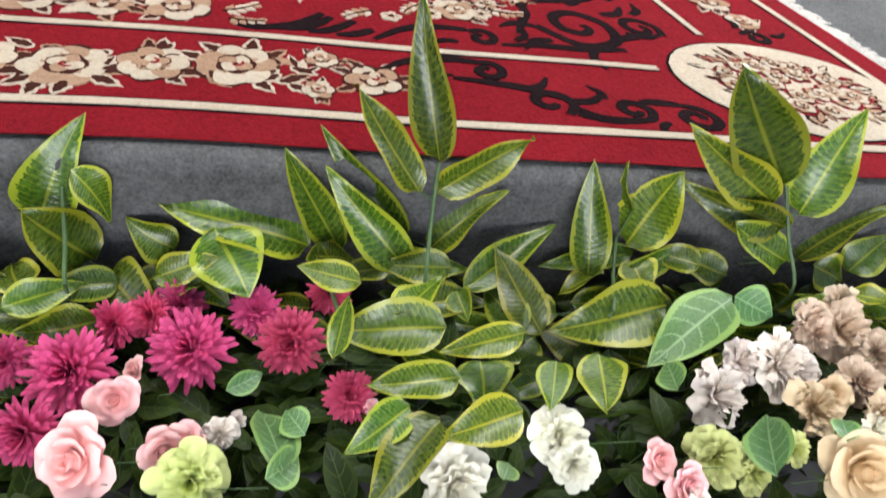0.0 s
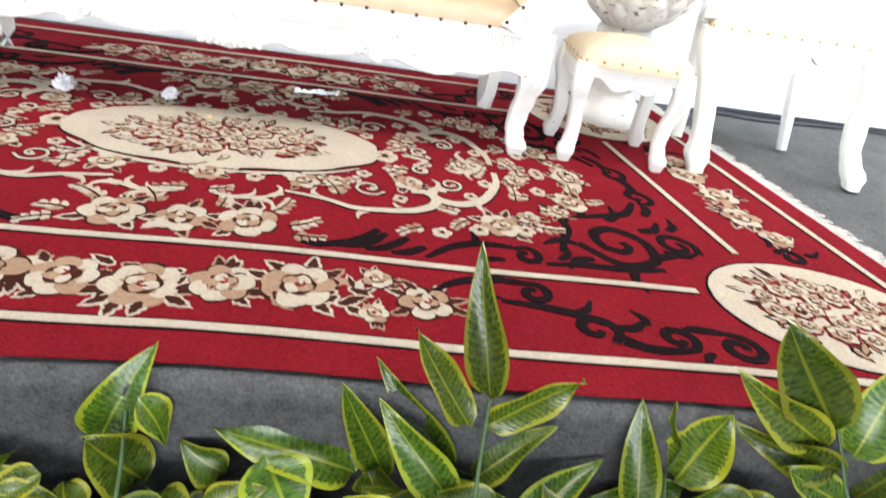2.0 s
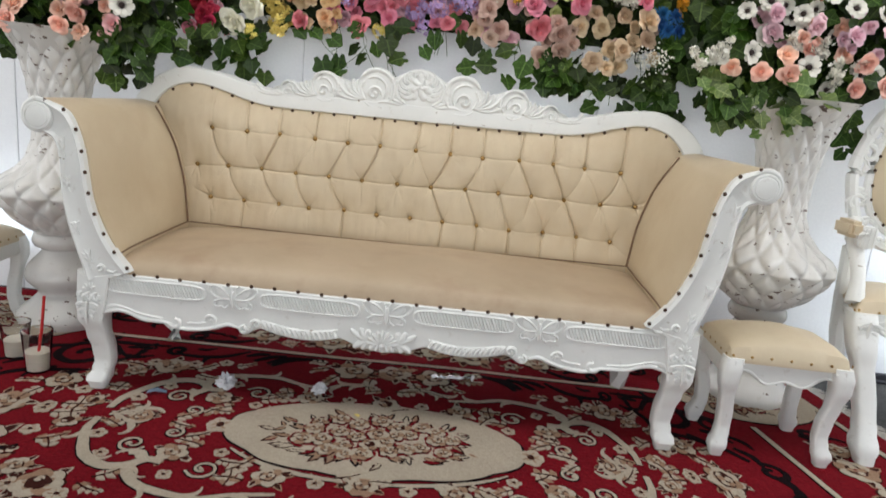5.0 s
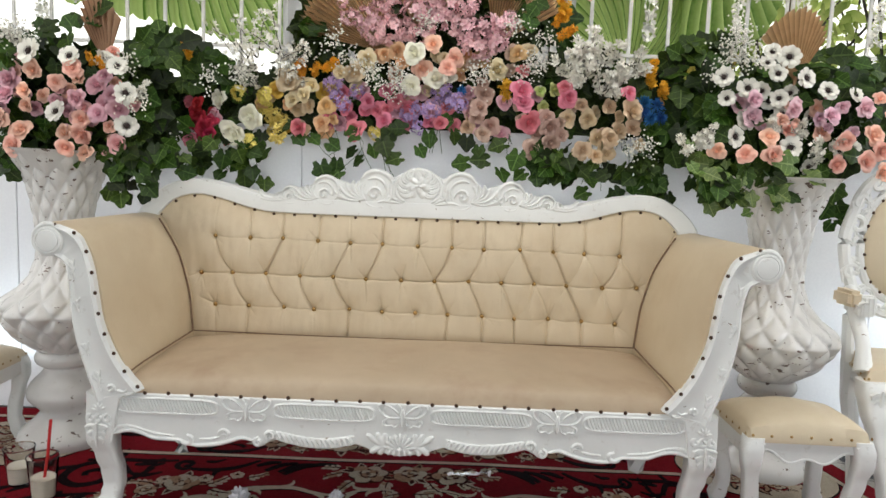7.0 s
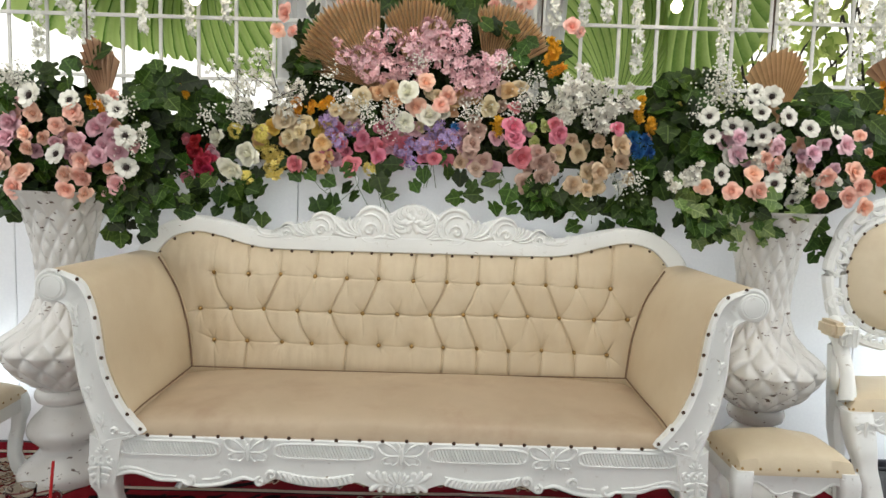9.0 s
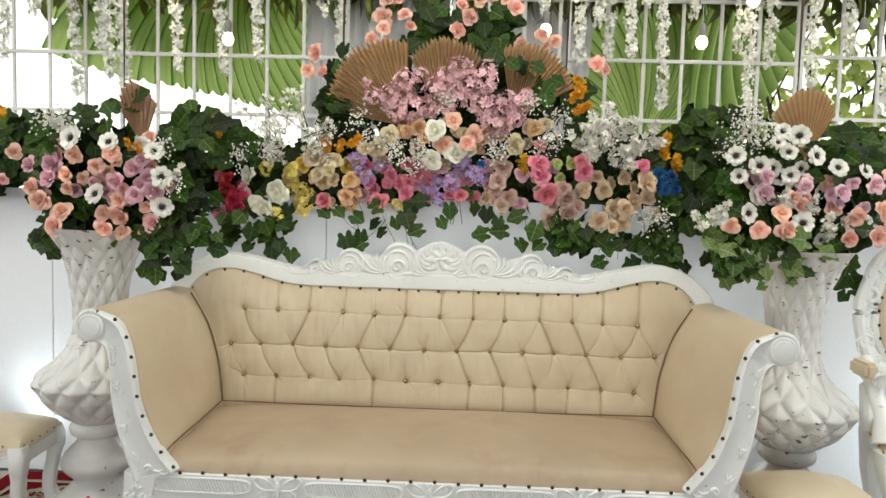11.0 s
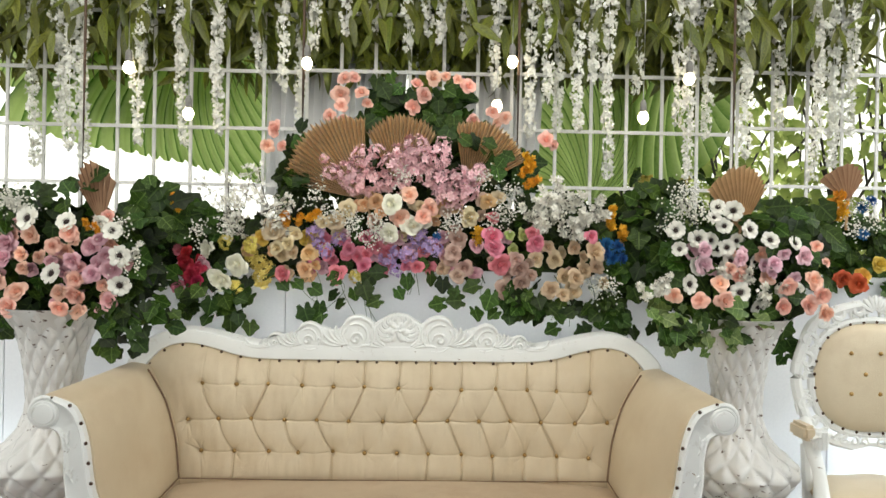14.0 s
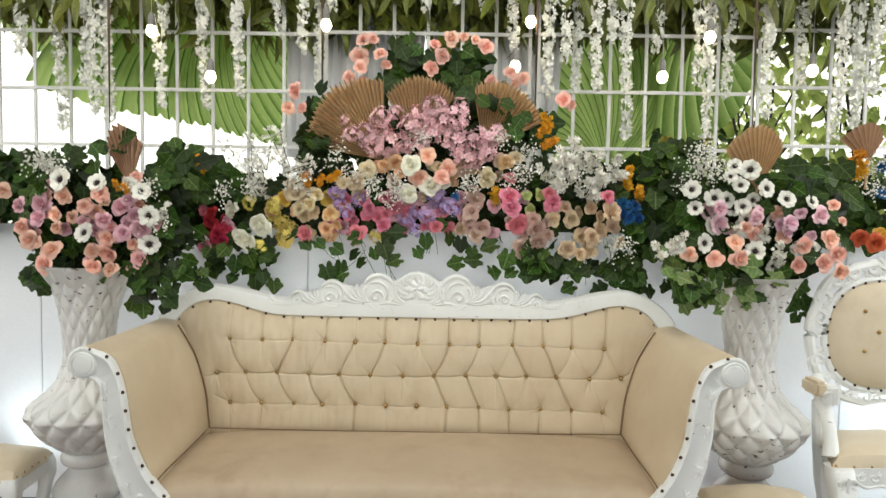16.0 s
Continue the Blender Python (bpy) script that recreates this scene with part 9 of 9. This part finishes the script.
# the rest of the bed, towards the near edge and the sides
for k in range(60):
    x, y = rnd.uniform(-0.8, 2.2), rnd.uniform(0.12, 0.36)
    bloom(x, y, -0.22, 0.052, rnd.choice(ROSES[rnd.choice(("shell", "white", "lime", "beige", "greige", "cream"))]), "rose")
for k in range(10):
    bloom(rnd.choice((rnd.uniform(-0.7, -0.12), rnd.uniform(1.6, 2.1))), rnd.uniform(0.45, 0.7), -0.22, 0.06, rnd.choice(MAGENTA_MUMS), "chrysanthemum")

# ---- small things on the rug ----
PAPER = surface("tissue_paper", (0.70, 0.70, 0.72), (0.84, 0.84, 0.86), 30, 200, 0.9, 0, 0.2)


def tissue(x, y, r, seed):
    """A ball of crumpled paper: one folded skin with sharp ridges and pointed corners."""
    s = Shape()
    nu, nv = 22, 12
    vs = []
    for j in range(nv + 1):
        ph = math.pi * j / nv
        for i in range(nu):
            th = 2 * math.pi * i / nu
            d = Vector((math.sin(ph) * math.cos(th), math.sin(ph) * math.sin(th), math.cos(ph)))
            q = 0.62 + 0.95 * abs(noise.noise(d * 1.9 + Vector((seed, 0, 0)))) + 0.5 * noise.noise(d * 4.2 + Vector((0, seed, 0)))
            v = d * r * q
            vs.append((v.x, v.y, max(0.0, 0.42 * r + v.z * 0.8)))
    s.add(vs, [(j * nu + i, (j + 1) * nu + i, (j + 1) * nu + (i + 1) % nu, j * nu + (i + 1) % nu) for j in range(nv) for i in range(nu)])
    ob = tagged(part("tissue", s, PAPER, smooth=20), "crumpled white paper tissue on the rug", "tissue", "tissues on the rug")
    ob.matrix_basis = pose(x, y, 0.013)


tissue(-0.52, 2.12, 0.034, 1)
tissue(-0.215, 2.15, 0.026, 6)
s = Shape()
rnd2 = random.Random(3)
vs = [(0.15 * i / 16 - 0.075, 0.035 * (j / 6 - 0.5) * (1 - 0.4 * (i > 12) * (i - 12) / 4), 0.006 + 0.016 * math.sin(math.pi * j / 6) * rnd2.uniform(0.4, 1.2)) for i in range(17) for j in range(7)]
s.add(vs, [(i * 7 + j, i * 7 + j + 1, (i + 1) * 7 + j + 1, (i + 1) * 7 + j) for i in range(16) for j in range(6)])
crushed = tagged(part("plastic_cup", s, clear("clear_film", (0.9, 0.92, 0.95), 0.12, 1.3)), "crushed clear plastic cup lying on the rug", "cup")
crushed.matrix_basis = pose(0.225, 2.36, 0.010, 0, 0, 8)
part("rim", tube(Shape(), [(0.072, -0.012, 0.012), (0.078, 0, 0.022), (0.076, 0.014, 0.012)], 0.005, 6), PAPER, crushed)
wrap = tagged(part("wrapper", Shape().add([(-0.03, -0.01, 0.002), (0.0, -0.014, 0.012), (0.03, -0.006, 0.004), (0.028, 0.012, 0.003), (0.0, 0.010, 0.013), (-0.028, 0.014, 0.004)], [(0, 1, 4, 5), (1, 2, 3, 4)]), surface("blue_film", (0.10, 0.16, 0.26), (0.22, 0.30, 0.42), 40, 200, 0.3)), "small blue sweet wrapper on the rug", "wrapper")
wrap.matrix_basis = pose(-0.705, 2.02, 0.013, 0, 0, 10)

CUP = clear("cup_plastic", (0.95, 0.96, 0.96), 0.06, 1.2)
DRINK = surface("milky_drink", (0.66, 0.60, 0.48), (0.74, 0.68, 0.56), 10, 100, 0.3)
STRAW = surface("red_straw", (0.55, 0.015, 0.02), (0.68, 0.03, 0.03), 10, 100, 0.4)


def cup(x, y, h, label, straw=True):
    c = thing("drink_cup", label, "cup", "plastic cups beside the sofa", at=pose(x, y, 0.011) @ Matrix.Diagonal((1.3, 1.3, 1.15, 1)))
    part("beaker", revolve(Shape(), [(0.026, 0.0), (0.027, 0.004), (0.036, h), (0.037, h), (0.0365, h + 0.004), (0.0345, h), (0.0255, 0.005)], 24), CUP, c, "clear plastic beaker")
    part("drink", revolve(Shape(), [(0.0245, 0.006), (0.0285, h * 0.5)], 24), DRINK, c, "pale milky drink")
    if straw:
        part("straw", tube(Shape(), [(-0.004, 0.0, 0.01), (0.012, 0.0, h), (0.022, 0.0, h * 1.9)], 0.0036, 8), STRAW, c, "red straw")


cup(-1.135, 2.09, 0.118, "clear plastic cup of pale drink with a red straw")
cup(-1.27, 2.18, 0.105, "clear plastic cup half full of pale drink", False)

petal_bit = tagged(part("petal", leaf_shape(0.4, 0.3, 0.3, 5).mesh("petal", YELLOW_PETAL, 0), None), "small fallen yellow petal on the rug", "petal")
petal_bit.matrix_basis = pose(-0.055, 1.985, 0.022, 20, 10, 40) @ Matrix.Scale(0.022, 4)

# cable along the foot of the wall
pts = [(1.75, 2.80, 0.008), (1.95, 2.85, 0.008), (2.2, 2.82, 0.008), (2.6, 2.87, 0.008), (3.2, 2.88, 0.008)]
tagged(part("cable", tube(Shape(), spline(pts, 8), 0.009, 8), BLACK_RUBBER), "black cable on the felt along the wall", "cable")
tagged(part("skirting", box(Shape(), 1.95, 5.0, 2.872, 2.897, 0.001, 0.028, 0.004), BLACK_RUBBER), "black rubber strip at the foot of the wall", "trim", kind="structure")
